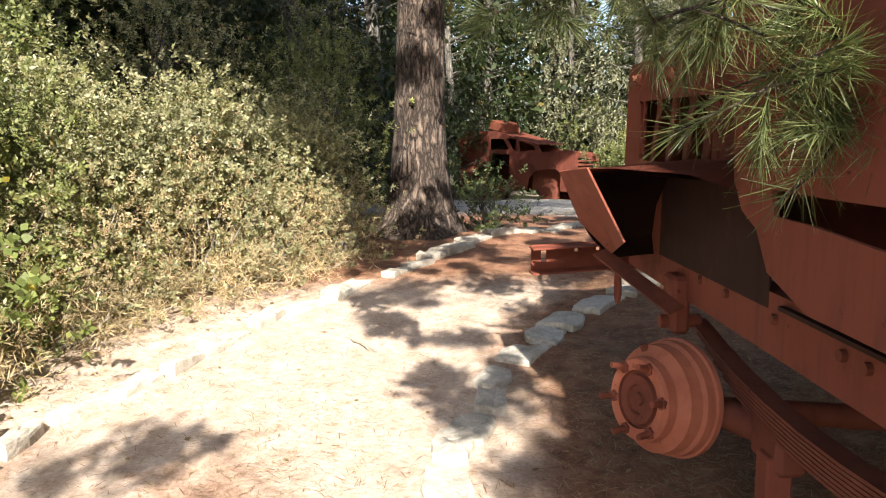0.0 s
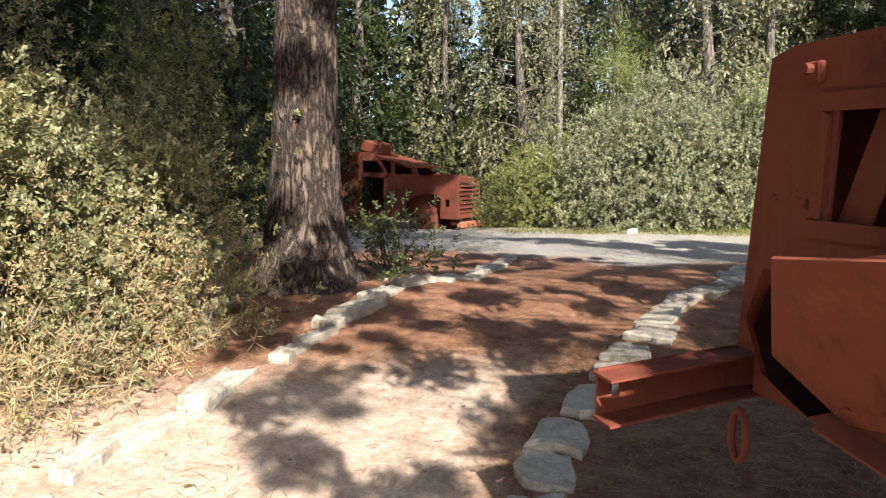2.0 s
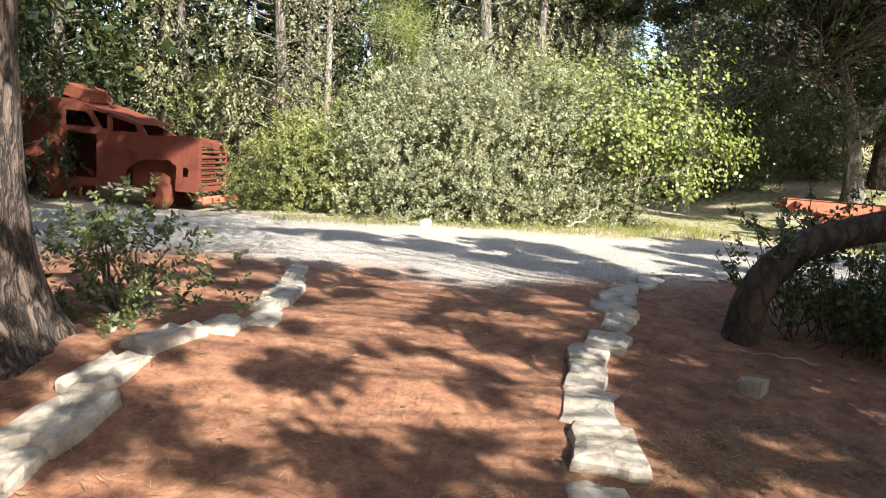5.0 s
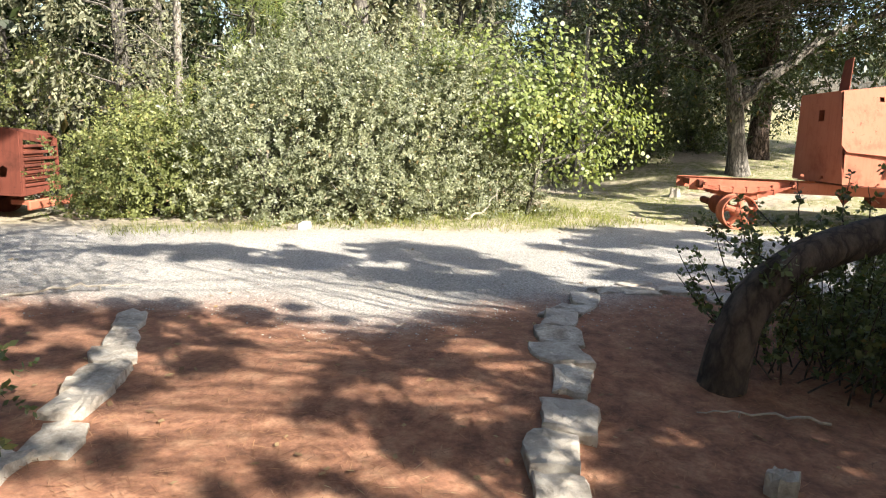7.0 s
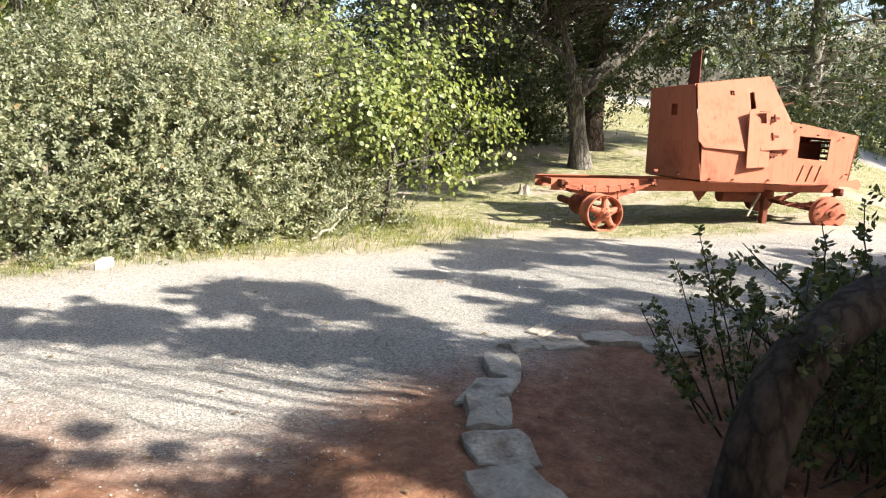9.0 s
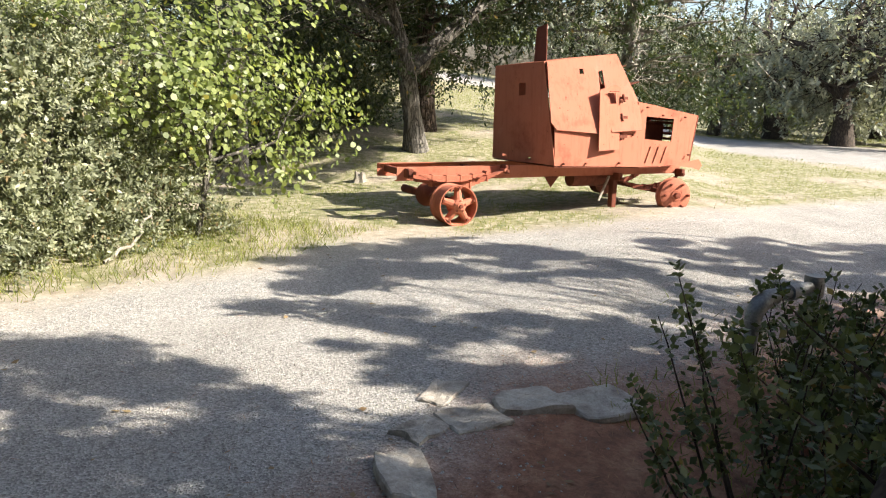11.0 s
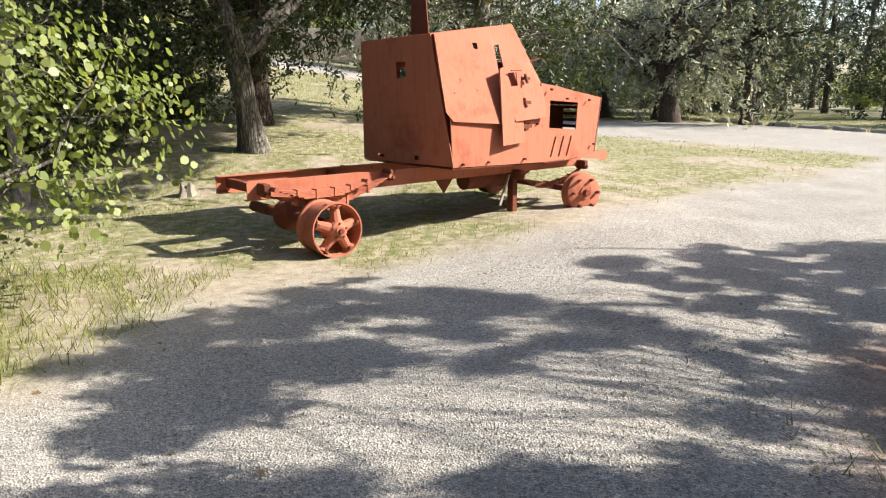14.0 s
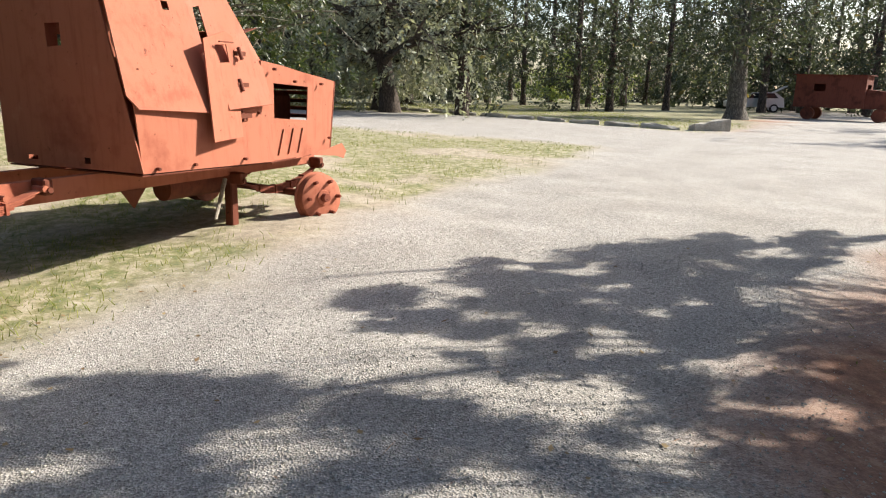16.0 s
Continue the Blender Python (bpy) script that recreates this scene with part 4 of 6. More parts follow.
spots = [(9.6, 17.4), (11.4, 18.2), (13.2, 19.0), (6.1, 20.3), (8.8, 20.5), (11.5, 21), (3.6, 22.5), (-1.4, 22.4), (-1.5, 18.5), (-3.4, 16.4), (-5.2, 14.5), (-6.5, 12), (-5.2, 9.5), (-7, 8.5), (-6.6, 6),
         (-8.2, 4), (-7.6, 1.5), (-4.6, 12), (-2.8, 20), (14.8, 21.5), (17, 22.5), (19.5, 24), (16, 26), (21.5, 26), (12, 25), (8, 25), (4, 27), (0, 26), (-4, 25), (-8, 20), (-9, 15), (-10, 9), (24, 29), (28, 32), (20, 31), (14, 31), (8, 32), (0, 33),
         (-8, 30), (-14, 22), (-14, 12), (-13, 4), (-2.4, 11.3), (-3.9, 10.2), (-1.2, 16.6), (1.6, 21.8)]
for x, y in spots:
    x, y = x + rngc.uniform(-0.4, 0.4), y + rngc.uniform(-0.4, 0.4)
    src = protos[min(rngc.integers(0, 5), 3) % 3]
    # only dark-leaved copies here, their colour carries the grove's shade
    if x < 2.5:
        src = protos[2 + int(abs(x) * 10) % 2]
    s = rngc.uniform(0.9, 1.35)
    c = copy_thing(src, pose(x, y, land1(x, y), 0, 0, rngc.uniform(0, 360)) @ Matrix.Diagonal((s, s, s, 1)))

# twin trees behind the orange truck
r = np.random.default_rng(77)
gnarled = tree("olive_tree", "gnarled old tree with a twisted grey trunk", "tree", 17.2, 13.2, [(0.1, -0.05, -0.15, 0.34), (0.04, 0.0, 0.25, 0.24), (-0.03, 0.05, 0.8, 0.19), (-0.1, 0.08, 1.3, 0.2), (-0.2, 0.1, 1.7, 0.2), (-0.35, 0.25, 2.5, 0.11), (-0.42, 0.6, 3.6, 0.09), (-0.6, 0.9, 5.0, 0.05)],
     [(0.55, 2.6, 2.0, -0.75, 0.15), (0.58, 4.2, 2.6, -0.85, 0.12), (0.7, 2.0, 1.6, 1.9, 0.08), (0.8, 2.4, 1.2, -0.3, 0.08), (0.85, 2.6, 1.2, -1.4, 0.07), (0.9, 2.2, 1.0, 2.6, 0.07), (0.95, 2.0, 1.0, 0.4, 0.06), (0.9, 1.8, 1.2, -2.4, 0.06), (0.97, 1.5, 1.0, 1.2, 0.06)], LEAF_DARK, BARK_GREY, 78, leaves=16000, leaf_len=0.13, leaf_w=0.05, clump=0.75, ridge=0.09, droop=0.5, twigs=11)
tree("pine_tree", "straight grey-trunked pine beside the gnarled tree", "tree", 20.3, 14.1, [(0, 0, -0.1, 0.36), (0, 0, 0.6, 0.27), (0.1, 0.05, 3, 0.23), (0.2, 0.1, 7, 0.1)], limb_ring(r, 20, 0.5, 1.0, 3.0, 0.4, 0.07), LEAF_DARK, BARK_PINE, 79, leaves=13000, leaf_len=0.16, leaf_w=0.06, clump=0.6, droop=0.4)


tree("cypress_tree", "old cypress with pale flared trunk and dark drooping boughs", "tree", 24.0, 9.2, [(0, 0, -0.1, 0.5), (0, 0, 0.5, 0.3), (0.05, 0.1, 2.5, 0.24), (0.0, 0.1, 7.5, 0.1)], limb_ring(r, 26, 0.55, 1.0, 3.0, 0.2, 0.06), LEAF_DARK, BARK_WHITE, 80, leaves=15000, leaf_len=0.14, leaf_w=0.05, clump=0.6, droop=0.9)
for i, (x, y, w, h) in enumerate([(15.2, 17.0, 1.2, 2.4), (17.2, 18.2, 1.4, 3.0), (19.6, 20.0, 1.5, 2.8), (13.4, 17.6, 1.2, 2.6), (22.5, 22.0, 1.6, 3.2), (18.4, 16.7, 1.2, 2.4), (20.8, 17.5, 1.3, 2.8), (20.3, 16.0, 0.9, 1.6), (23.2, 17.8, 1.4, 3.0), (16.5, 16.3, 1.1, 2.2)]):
    bush("shrub", "green thicket with the grove's shade put into its leaf colour", "shrub", x, y, w, w, h, 9000, 0.09, 0.04, LEAF_SHADE, 270 + i, clusters=90, group="grove shrubs", spread=0.3)


def shaded_slope():
    """Added boughs above the view, over the orange truck, that shade the slope behind it."""
    rng = np.random.default_rng(81)
    n = 560
    x, y = rng.uniform(12, 27, n), rng.uniform(14.0, 26, n)
    h = rng.uniform(4.6, 6.5, n)
    up = h / math.tan(SUN_EL)
    return np.stack([x + math.sin(SUN_AZ) * up, y + math.cos(SUN_AZ) * up, land(x, y) + h, rng.uniform(0.28, 0.46, n)], 1)


# the added shading boughs hang on the gnarled tree by long thin limbs
tuft_boughs(gnarled, (17.2, 13.2, land1(17.2, 13.2)), 5.0, shaded_slope(), np.random.default_rng(82), LEAF_DARK, BARK_GREY, lean=(-0.6, 0.9))


# ---- leaning dark tree beside the path ----
def leaning_tree():
    rng = np.random.default_rng(401)
    root = thing("leaning_tree", pose(4.2, 7.06, land1(4.2, 7.06)), "dark arched trunk leaning over, with small dark leaves", "tree")
    line = np.array([(-0.03, 0.01, -0.15, 0.14), (0.0, 0.0, 0.2, 0.115), (0.07, -0.05, 0.46, 0.11), (0.25, -0.15, 0.67, 0.105), (0.55, -0.31, 0.79, 0.1), (1.2, -0.7, 0.95, 0.095), (2.2, -1.2, 1.3, 0.085), (3.1, -1.7, 2.0, 0.05)])
    k = np.linspace(0, 7, 40)
    fine = np.stack([np.interp(k, np.arange(8), line[:, i]) for i in range(4)], 1)
    for _ in range(14):
        fine[1:-1] = (fine[:-2] + 2 * fine[1:-1] + fine[2:]) / 4
    part_np("trunk", *tube_np(fine[:, :3], fine[:, 3], 14, 0.06, 2), BARK_DARK, root, smooth_faces=True)
    tubes, tips = [], []
    shoots, ways = [], []

    def shoot(a, b, thick, every=0.05, sway=0.18):
        line = bent(rng, a, b, 9, sway)
        tubes.append(tube_np(line, np.linspace(thick, 0.002, 9), 5))
        n = max(3, int(np.linalg.norm(line[-1] - line[0]) * 0.85 / every))
        w = rng.uniform(0.2, 1, n)
        for u in w:
            shoots.append(np.array([np.interp(u * 8, np.arange(9), line[:, k]) for k in range(3)]))
            ways.append(unit(np.asarray(b, float) - a) * 0.5 + rng.normal(size=3) * 0.7)

    # dense low thicket under the arch and beyond it
    for _ in range(150):
        a = np.array([rng.uniform(0.3, 2.3), rng.uniform(-0.9, 0.1), -0.02])
        shoot(a, a + [rng.uniform(-0.35, 0.35), rng.uniform(-0.35, 0.25), rng.uniform(0.25, 0.8)], 0.006, 0.03)
    # sprouts on the trunk
    for _ in range(24):
        a = fine[rng.integers(9, 34), :3]
        shoot(a, a + [rng.uniform(-0.25, 0.35), rng.uniform(-0.3, 0.35), rng.uniform(-0.1, 0.45)], 0.005, 0.04)
    # long arching shoots on the side of the road
    for a, b in [((0.8, 0.25, 0), (0.75, 0.55, 0.8)), ((0.9, 0.2, 0), (1.0, 0.5, 0.9)), ((0.7, 0.3, 0), (0.45, 0.6, 0.6)), ((0.6, 0.2, 0), (0.2, 0.45, 0.5)), ((1.0, 0.2, 0), (1.1, 0.45, 0.75)),
                 ((0.85, 0.3, 0), (0.7, 0.6, 0.55)), ((0.3, -0.1, 0.5), (0.15, 0.3, 0.85)), ((0.45, -0.2, 0.6), (0.5, 0.2, 0.95))]:
        shoot(np.array(a, float), b, 0.007, 0.035, 0.1)
    part_np("twig_tangle", *joined(tubes), BARK_DARK, root)
    part_np("foliage", *sprigs_np(rng, np.array(shoots), np.array(ways), 0.06, 6, 0.04, 0.026), LEAF_SHADE, root)


leaning_tree()


# ---- wheels and running gear ----
def spoked_rim(name, root, at, out, r, depth, mat, label):
    """A bare truck rim with a cast five-spoke hub, no tyre. out: the way its face looks."""
    m = axis_pose(at, out)
    bm = bmesh.new()
    lathe(bm, [(r * 0.9, -depth), (r, -depth), (r, -depth + 0.03), (r * 0.93, -depth + 0.045), (r * 0.92, -0.05), (r, -0.03), (r, 0), (r * 0.95, 0), (r * 0.88, -0.04), (r * 0.86, -depth + 0.03), (r * 0.9, -depth)], m, 40)
    rim = part(name, bm, mat, root, label)
    bm = bmesh.new()
    lathe(bm, [(0.0, 0.06), (0.045, 0.06), (0.055, 0.045), (0.085, 0.03), (0.1, -0.02), (0.12, -0.06), (0.12, -0.14), (0.0, -0.14)], m, 24)
    for i in range(5):
        a = 2 * math.pi * i / 5 + 0.3
        d = Vector((math.cos(a), math.sin(a), 0))
        cylinder(bm, m @ (d * 0.07 + Vector((0, 0, -0.03))), m @ (d * r * 0.9 + Vector((0, 0, -0.07))), 0.055, 0.042, 10)
        cylinder(bm, m @ (d * r * 0.76 + Vector((0, 0, -0.07))), m @ (d * r * 0.93 + Vector((0, 0, -0.06))), 0.042, 0.075, 10)
    part("hub", bm, mat, rim, "heavy cast five-spoke hub")
    for i in range(5):
        a = 2 * math.pi * i / 5 + 0.3
        d = Vector((math.cos(a), math.sin(a), 0))
        bm = bmesh.new()
        cylinder(bm, m @ (d * r * 0.84 + Vector((0, 0, -0.06))), m @ (d * r * 0.84 + Vector((0, 0, 0.015))), 0.02, 0.018, 6)
        part("rim_bolt", bm, RUST_DARK, rim)
        bm = bmesh.new()
        cylinder(bm, m @ (d * 0.072 + Vector((0, 0, 0.02))), m @ (d * 0.072 + Vector((0, 0, 0.05))), 0.012, 0.011, 6)
        part("hub_bolt", bm, RUST_DARK, rim)
    bm = bmesh.new()
    cylinder(bm, m @ Vector((0, 0, 0.05)), m @ Vector((0, 0, 0.085)), 0.03, 0.024, 12)
    part("hub_cap", bm, RUST_DARK, rim, "dark rusted axle end")
    return rim


def leaf_spring(root, a, b, sag, width, leaves, mat, y):
    """A stack of bowed leaves between two eyes, in the plane y."""
    bm = bmesh.new()
    for k in range(leaves):
        w = 1 - 0.11 * k
        mid = (a[0] + b[0]) / 2
        pts = []
        for i in range(9):
            s = -1 + 2 * i / 8
            pts.append((mid + (b[0] - a[0]) / 2 * w * s, (a[1] + b[1]) / 2 + (b[1] - a[1]) / 2 * w * s - sag * (1 - (s * w) ** 2) - 0.013 * k))
        for (x0, z0), (x1, z1) in zip(pts, pts[1:]):
            vs = [bm.verts.new(p) for p in ((x0, y, z0), (x1, y, z1), (x1, y + width, z1), (x0, y + width, z0), (x0, y, z0 - 0.011), (x1, y, z1 - 0.011), (x1, y + width, z1 - 0.011), (x0, y + width, z0 - 0.011))]
            for q in ((0, 1, 2, 3), (7, 6, 5, 4), (0, 4, 5, 1), (3, 2, 6, 7)):
                bm.faces.new([vs[j] for j in q])
    sp = part("leaf_spring", bm, mat, root, "stacked rusted spring leaves")
    for w in (0.22, 0.42, 0.62, 0.8):
        bm = bmesh.new()
        x, z = a[0] + (b[0] - a[0]) * w, a[1] + (b[1] - a[1]) * w - sag * (1 - (2 * w - 1) ** 2)
        box(bm, x - 0.012, x + 0.012, y - 0.008, y + width + 0.008, z - 0.015 - 0.013 * leaves * (1 - abs(2 * w - 1)), z + 0.012)
        part("spring_clip", bm, mat, sp)
    for e in (a, b):
        bm = bmesh.new()
        cylinder(bm, (e[0], y - 0.015, e[1]), (e[0], y + width + 0.015, e[1]), 0.025, None, 12)
        part("spring_eye", bm, mat, sp)


def rail(bm, x0, x1, z0a, z0b, z1a, z1b, y, turn):
    """A channel-section chassis rail. turn: +1 when the flanges point to +y."""
    t, w = 0.008, 0.07 * turn
    plate(bm, [(x0, y, z0a), (x1, y, z0b), (x1, y, z1b), (x0, y, z1a)], t)
    plate(bm, [(x0, y, z1a), (x1, y, z1b), (x1, y + w, z1b), (x0, y + w, z1a)], t)
    plate(bm, [(x0, y, z0a), (x1, y, z0b), (x1, y + w, z0b), (x0, y + w, z0a)], t)


def orange_truck():
    root = thing("armoured_truck", pose(11.267, 10.275, 0.26, 0, 0, math.degrees(math.atan2(-0.7005, 0.7136))),
                 "rusted orange-red armoured truck wreck with bare wheels on the verge", "truck")
    F = 1.62
    bm = bmesh.new()
    rail(bm, -0.64, 4.35, 0.55, 0.58, 0.72, 0.74, 0.57, 1)
    part("chassis_rail", bm, RUST, root)
    bm = bmesh.new()
    rail(bm, -0.64, 4.35, 0.55, 0.58, 0.72, 0.74, 1.27, -1)
    part("chassis_rail", bm, RUST, root)
    for x in (-0.5, 0.7, 2.1, 3.4, 4.25):
        bm = bmesh.new()
        box(bm, x - 0.04, x + 0.04, 0.585, 1.255, 0.6, 0.69, 0.006)
        part("cross_member", bm, RUST_DARK, root)
    # cab: rear plate with its look-out, sides, roof, front
    bm = bmesh.new()
    plate(bm, [(1.45, -0.04, 0.78), (1.45, F, 0.75), (1.43, F, 2.14), (1.43, 0.33, 2.17)], 0.012,
          [[(1.436, 0.76, 1.72), (1.436, 0.93, 1.71), (1.434, 0.94, 1.89), (1.434, 0.76, 1.89)], [(1.45, 0.55, 0.86), (1.45, 0.63, 0.86), (1.45, 0.63, 0.81), (1.45, 0.55, 0.81)], [(1.45, 1.2, 0.84), (1.45, 1.34, 0.84), (1.45, 1.34, 0.8), (1.45, 1.2, 0.8)]])
    part("rear_plate", bm, RUST, root, "rear armour plate with a square look-out")
    bm = bmesh.new()
    plate(bm, [(1.47, 0.0, 0.77), (3.02, 0.03, 0.74), (3.02, 0.08, 1.36), (2.0, 0.03, 1.34), (1.44, 0.02, 1.34)], 0.012)
    part("side_plate", bm, RUST, root)

    def on_side(u, z):
        """A point of the inward-leaning upper side."""
        return (u, -0.03 + 0.37 * (z - 1.22) / 1.1, z)

    bm = bmesh.new()
    plate(bm, [on_side(1.38, 1.36), on_side(1.46, 1.26), on_side(2.16, 1.22), on_side(2.28, 1.24), on_side(2.3, 2.08), on_side(2.38, 2.1), on_side(2.4, 1.24), on_side(2.98, 1.28), on_side(2.98, 1.66), on_side(2.68, 2.34), on_side(2.1, 2.27), on_side(1.44, 2.17)],
          0.012, [[on_side(1.97, 2.03), on_side(2.04, 2.03), on_side(2.04, 2.1), on_side(1.97, 2.1)]])
    part("upper_side_plate", bm, RUST, root, "inward-leaning upper plate with a torn lower lip")
    bm = bmesh.new()
    dz = [(2.14, -0.09, 0.98), (2.56, -0.02, 1.0), (2.6, 0.1, 1.86), (2.5, 0.1, 1.9), (2.18, 0.03, 1.82)]
    plate(bm, dz, 0.012, [[(2.34, 0.035, 1.63), (2.5, 0.055, 1.64), (2.5, 0.085, 1.79), (2.34, 0.065, 1.78)]])
    door = part("door", bm, RUST, root, "ajar armoured door with a small square port")
    for z in (1.18, 1.45, 1.72):
        bm = bmesh.new()
        cylinder(bm, (2.62, 0.02, z - 0.05), (2.62, 0.06, z + 0.05), 0.018, None, 10)
        box(bm, 2.58, 2.72, 0.015 + 0.1 * (z - 1.2), 0.035 + 0.1 * (z - 1.2), z - 0.02, z + 0.02)
        part("hinge", bm, RUST_DARK, door)
    bm = bmesh.new()
    box(bm, 2.34, 2.5, -0.02, 0.0, 1.8, 1.81, 0, Matrix.Translation((0, 0.02, 0)))
    part("port_flap", bm, RUST_DARK, door)
    bm = bmesh.new()
    plate(bm, [(1.43, 0.33, 2.175), (1.43, F, 2.145), (2.68, F - 0.1, 2.33), (2.68, 0.36, 2.345)], 0.012)
    part("roof", bm, RUST, root)
    bm = bmesh.new()
    plate(bm, [(1.75, 0.74, 2.2), (1.75, 1.06, 2.2), (1.86, 1.2, 2.7), (1.86, 0.94, 2.74)], 0.012)
    part("roof_hatch", bm, RUST_DARK, root, "raised dark roof hatch")
    bm = bmesh.new()
    plate(bm, [(2.69, 0.36, 2.33), (2.69, F - 0.1, 2.32), (2.97, F - 0.05, 1.68), (2.97, 0.14, 1.67)], 0.012,
          [[(2.77, 0.5, 2.14), (2.77, 0.85, 2.14), (2.86, 0.85, 1.93), (2.86, 0.5, 1.93)], [(2.77, 1.05, 2.14), (2.77, 1.4, 2.14), (2.86, 1.4, 1.93), (2.86, 1.05, 1.93)]])
    wind = part("windscreen_plate", bm, RUST, root)
    bm = bmesh.new()
    plate(bm, [(2.78, 0.48, 2.16), (2.78, 0.88, 2.16), (2.98, 0.88, 2.2), (2.98, 0.48, 2.2)], 0.01)
    part("visor_flap", bm, RUST_DARK, wind)
    bm = bmesh.new()
    plate(bm, [(2.86, 0.2, 1.92), (2.9, 0.5, 1.9), (3.05, 0.5, 1.95), (3.02, 0.2, 1.97)], 0.01)
    part("visor_flap", bm, RUST_DARK, wind)
    bm = bmesh.new()
    plate(bm, [(1.45, F, 0.75), (3.0, F, 0.75), (3.0, F, 1.68), (2.69, F - 0.1, 2.32), (1.43, F, 2.14)], 0.012, [[(2.0, F, 1.5), (2.5, F, 1.5), (2.5, F, 1.85), (2.0, F, 1.85)]])
    part("side_plate", bm, RUST, root)
    bm = bmesh.new()
    plate(bm, [(1.46, 0.0, 0.76), (1.46, F, 0.74), (4.2, F - 0.05, 0.745), (4.2, 0.25, 0.745), (3.0, 0.05, 0.735)], 0.01)
    part("floor_plate", bm, RUST_DARK, root)
    # bonnet
    bm = bmesh.new()
    h = lambda u, z: (u, 0.1 + 0.09 * (u - 2.9), z)
    plate(bm, [h(2.96, 1.67), h(4.28, 1.5), h(4.17, 0.78), h(3.9, 0.74), h(3.0, 0.74)], 0.012, [[h(3.15, 1.47), h(3.75, 1.44), h(3.73, 1.1), h(3.15, 1.14)]])
    side = part("bonnet_side", bm, RUST, root, "bonnet side plate with a square opening")
    bm = bmesh.new()
    g = lambda u, z: (u, 0.078 + 0.09 * (u - 2.9), z)
    slots = [[g(3.15 + 0.17 * i, 0.78), g(3.185 + 0.17 * i, 0.78), g(3.28 + 0.17 * i, 1.03), g(3.245 + 0.17 * i, 1.03)] for i in range(3)]
    plate(bm, [g(3.03, 1.1), g(3.72, 1.08), g(3.71, 0.74), g(3.06, 0.7)], 0.01, slots)
    part("louvre_panel", bm, RUST, side, "panel with three slanted cooling slots")
    bm = bmesh.new()
    plate(bm, [h(2.96, 1.675), h(4.28, 1.505), (4.28, F - 0.25, 1.5), (2.96, F - 0.1, 1.68)], 0.012, wobble=0.02)
    part("bonnet_top", bm, RUST, root, "buckled bonnet lid with a bent rim")
    bm = bmesh.new()
    for i, (u, w) in enumerate([(3.2, 0.35), (3.65, 0.3), (4.05, 0.25)]):
        plate(bm, [(u - w / 2, 0.16 + 0.09 * (u - 2.9), 1.665 - 0.125 * (u - 3.0) + 0.0), (u + w / 2, 0.17 + 0.09 * (u - 2.9), 1.66 - 0.125 * (u - 2.9)), (u + w / 2, 0.55, 1.7 - 0.125 * (u - 2.9)), (u - w / 2, 0.5, 1.71 - 0.125 * (u - 3.0))], 0.006)
    part("peeled_sheet", bm, RUST_BROWN, root)
    bm = bmesh.new()
    plate(bm, [(3.0, F - 0.1, 1.68), (4.28, F - 0.25, 1.5), (4.17, F - 0.25, 0.78), (3.0, F - 0.08, 0.74)], 0.012)
    part("bonnet_side", bm, RUST, root)
    bm = bmesh.new()
    plate(bm, [(4.3, 0.22, 1.5), (4.3, F - 0.25, 1.49), (4.2, F - 0.25, 0.76), (4.2, 0.22, 0.77)], 0.015, [[(4.29, 0.32, 1.4), (4.29, F - 0.36, 1.4), (4.225, F - 0.36, 0.9), (4.225, 0.32, 0.9)]])
    grille = part("radiator_frame", bm, RUST_BROWN, root)
    for i in range(6):
        bm = bmesh.new()
        z = 0.94 + 0.085 * i
        box(bm, 4.23 + 0.13 * (z - 0.9), 4.275 + 0.13 * (z - 0.9), 0.3, F - 0.34, z - 0.02, z + 0.02)
        part("slat", bm, RUST_DARK, grille)
    bm = bmesh.new()
    box(bm, 3.1, 3.9, 0.5, 1.2, 0.76, 1.38, 0.04)
    part("engine_block", bm, RUST_DARK, root, "dark rusted engine behind the opening")
    for u, v, z in [(1.6, -0.02, 0.8), (1.62, 0.32, 2.1), (2.0, 0.0, 0.8), (2.6, 0.0, 0.8), (2.85, 0.05, 1.2), (3.1, 0.06, 1.6), (3.95, 0.15, 1.47), (4.1, 0.16, 0.9), (1.55, 0.1, 1.55), (3.45, 0.1, 1.49)]:
        bm = bmesh.new()
        cylinder(bm, (u, v - 0.02, z), (u, v + 0.02, z), 0.013, None, 8)
        part("rivet", bm, RUST_DARK, root)
    # running gear
    spoked_rim("rear_rim", root, (0, 0.0, 0.27), (-0.05, -1, 0.02), 0.27, 0.34, RUST, "bare five-spoke rear rim without tyre")
    bm = bmesh.new()
    cylinder(bm, (0, 0.1, 0.29), (0, 1.75, 0.29), 0.06, None, 14)
    bmesh.ops.create_uvsphere(bm, u_segments=16, v_segments=10, radius=0.17, matrix=Matrix.Translation((0, 0.95, 0.3)))
    part("rear_axle", bm, RUST_DARK, root)
    leaf_spring(root, (-0.5, 0.6), (0.95, 0.68), 0.1, 0.1, 11, RUST, 0.43)
    leaf_spring(root, (-0.45, 0.66), (0.6, 0.66), 0.04, 0.08, 6, RUST, 0.34)
    leaf_spring(root, (-0.5, 0.62), (0.95, 0.7), 0.14, 0.07, 7, RUST_BROWN, 1.3)
    leaf_spring(root, (3.05, 0.5), (4.3, 0.55), 0.12, 0.06, 6, RUST_BROWN, 0.48)
    leaf_spring(root, (3.05, 0.5), (4.3, 0.55), 0.12, 0.06, 6, RUST_BROWN, 1.28)
    for u, z in [(-0.5, 0.66), (0.98, 0.7), (3.02, 0.55), (4.3, 0.6)]:
        bm = bmesh.new()
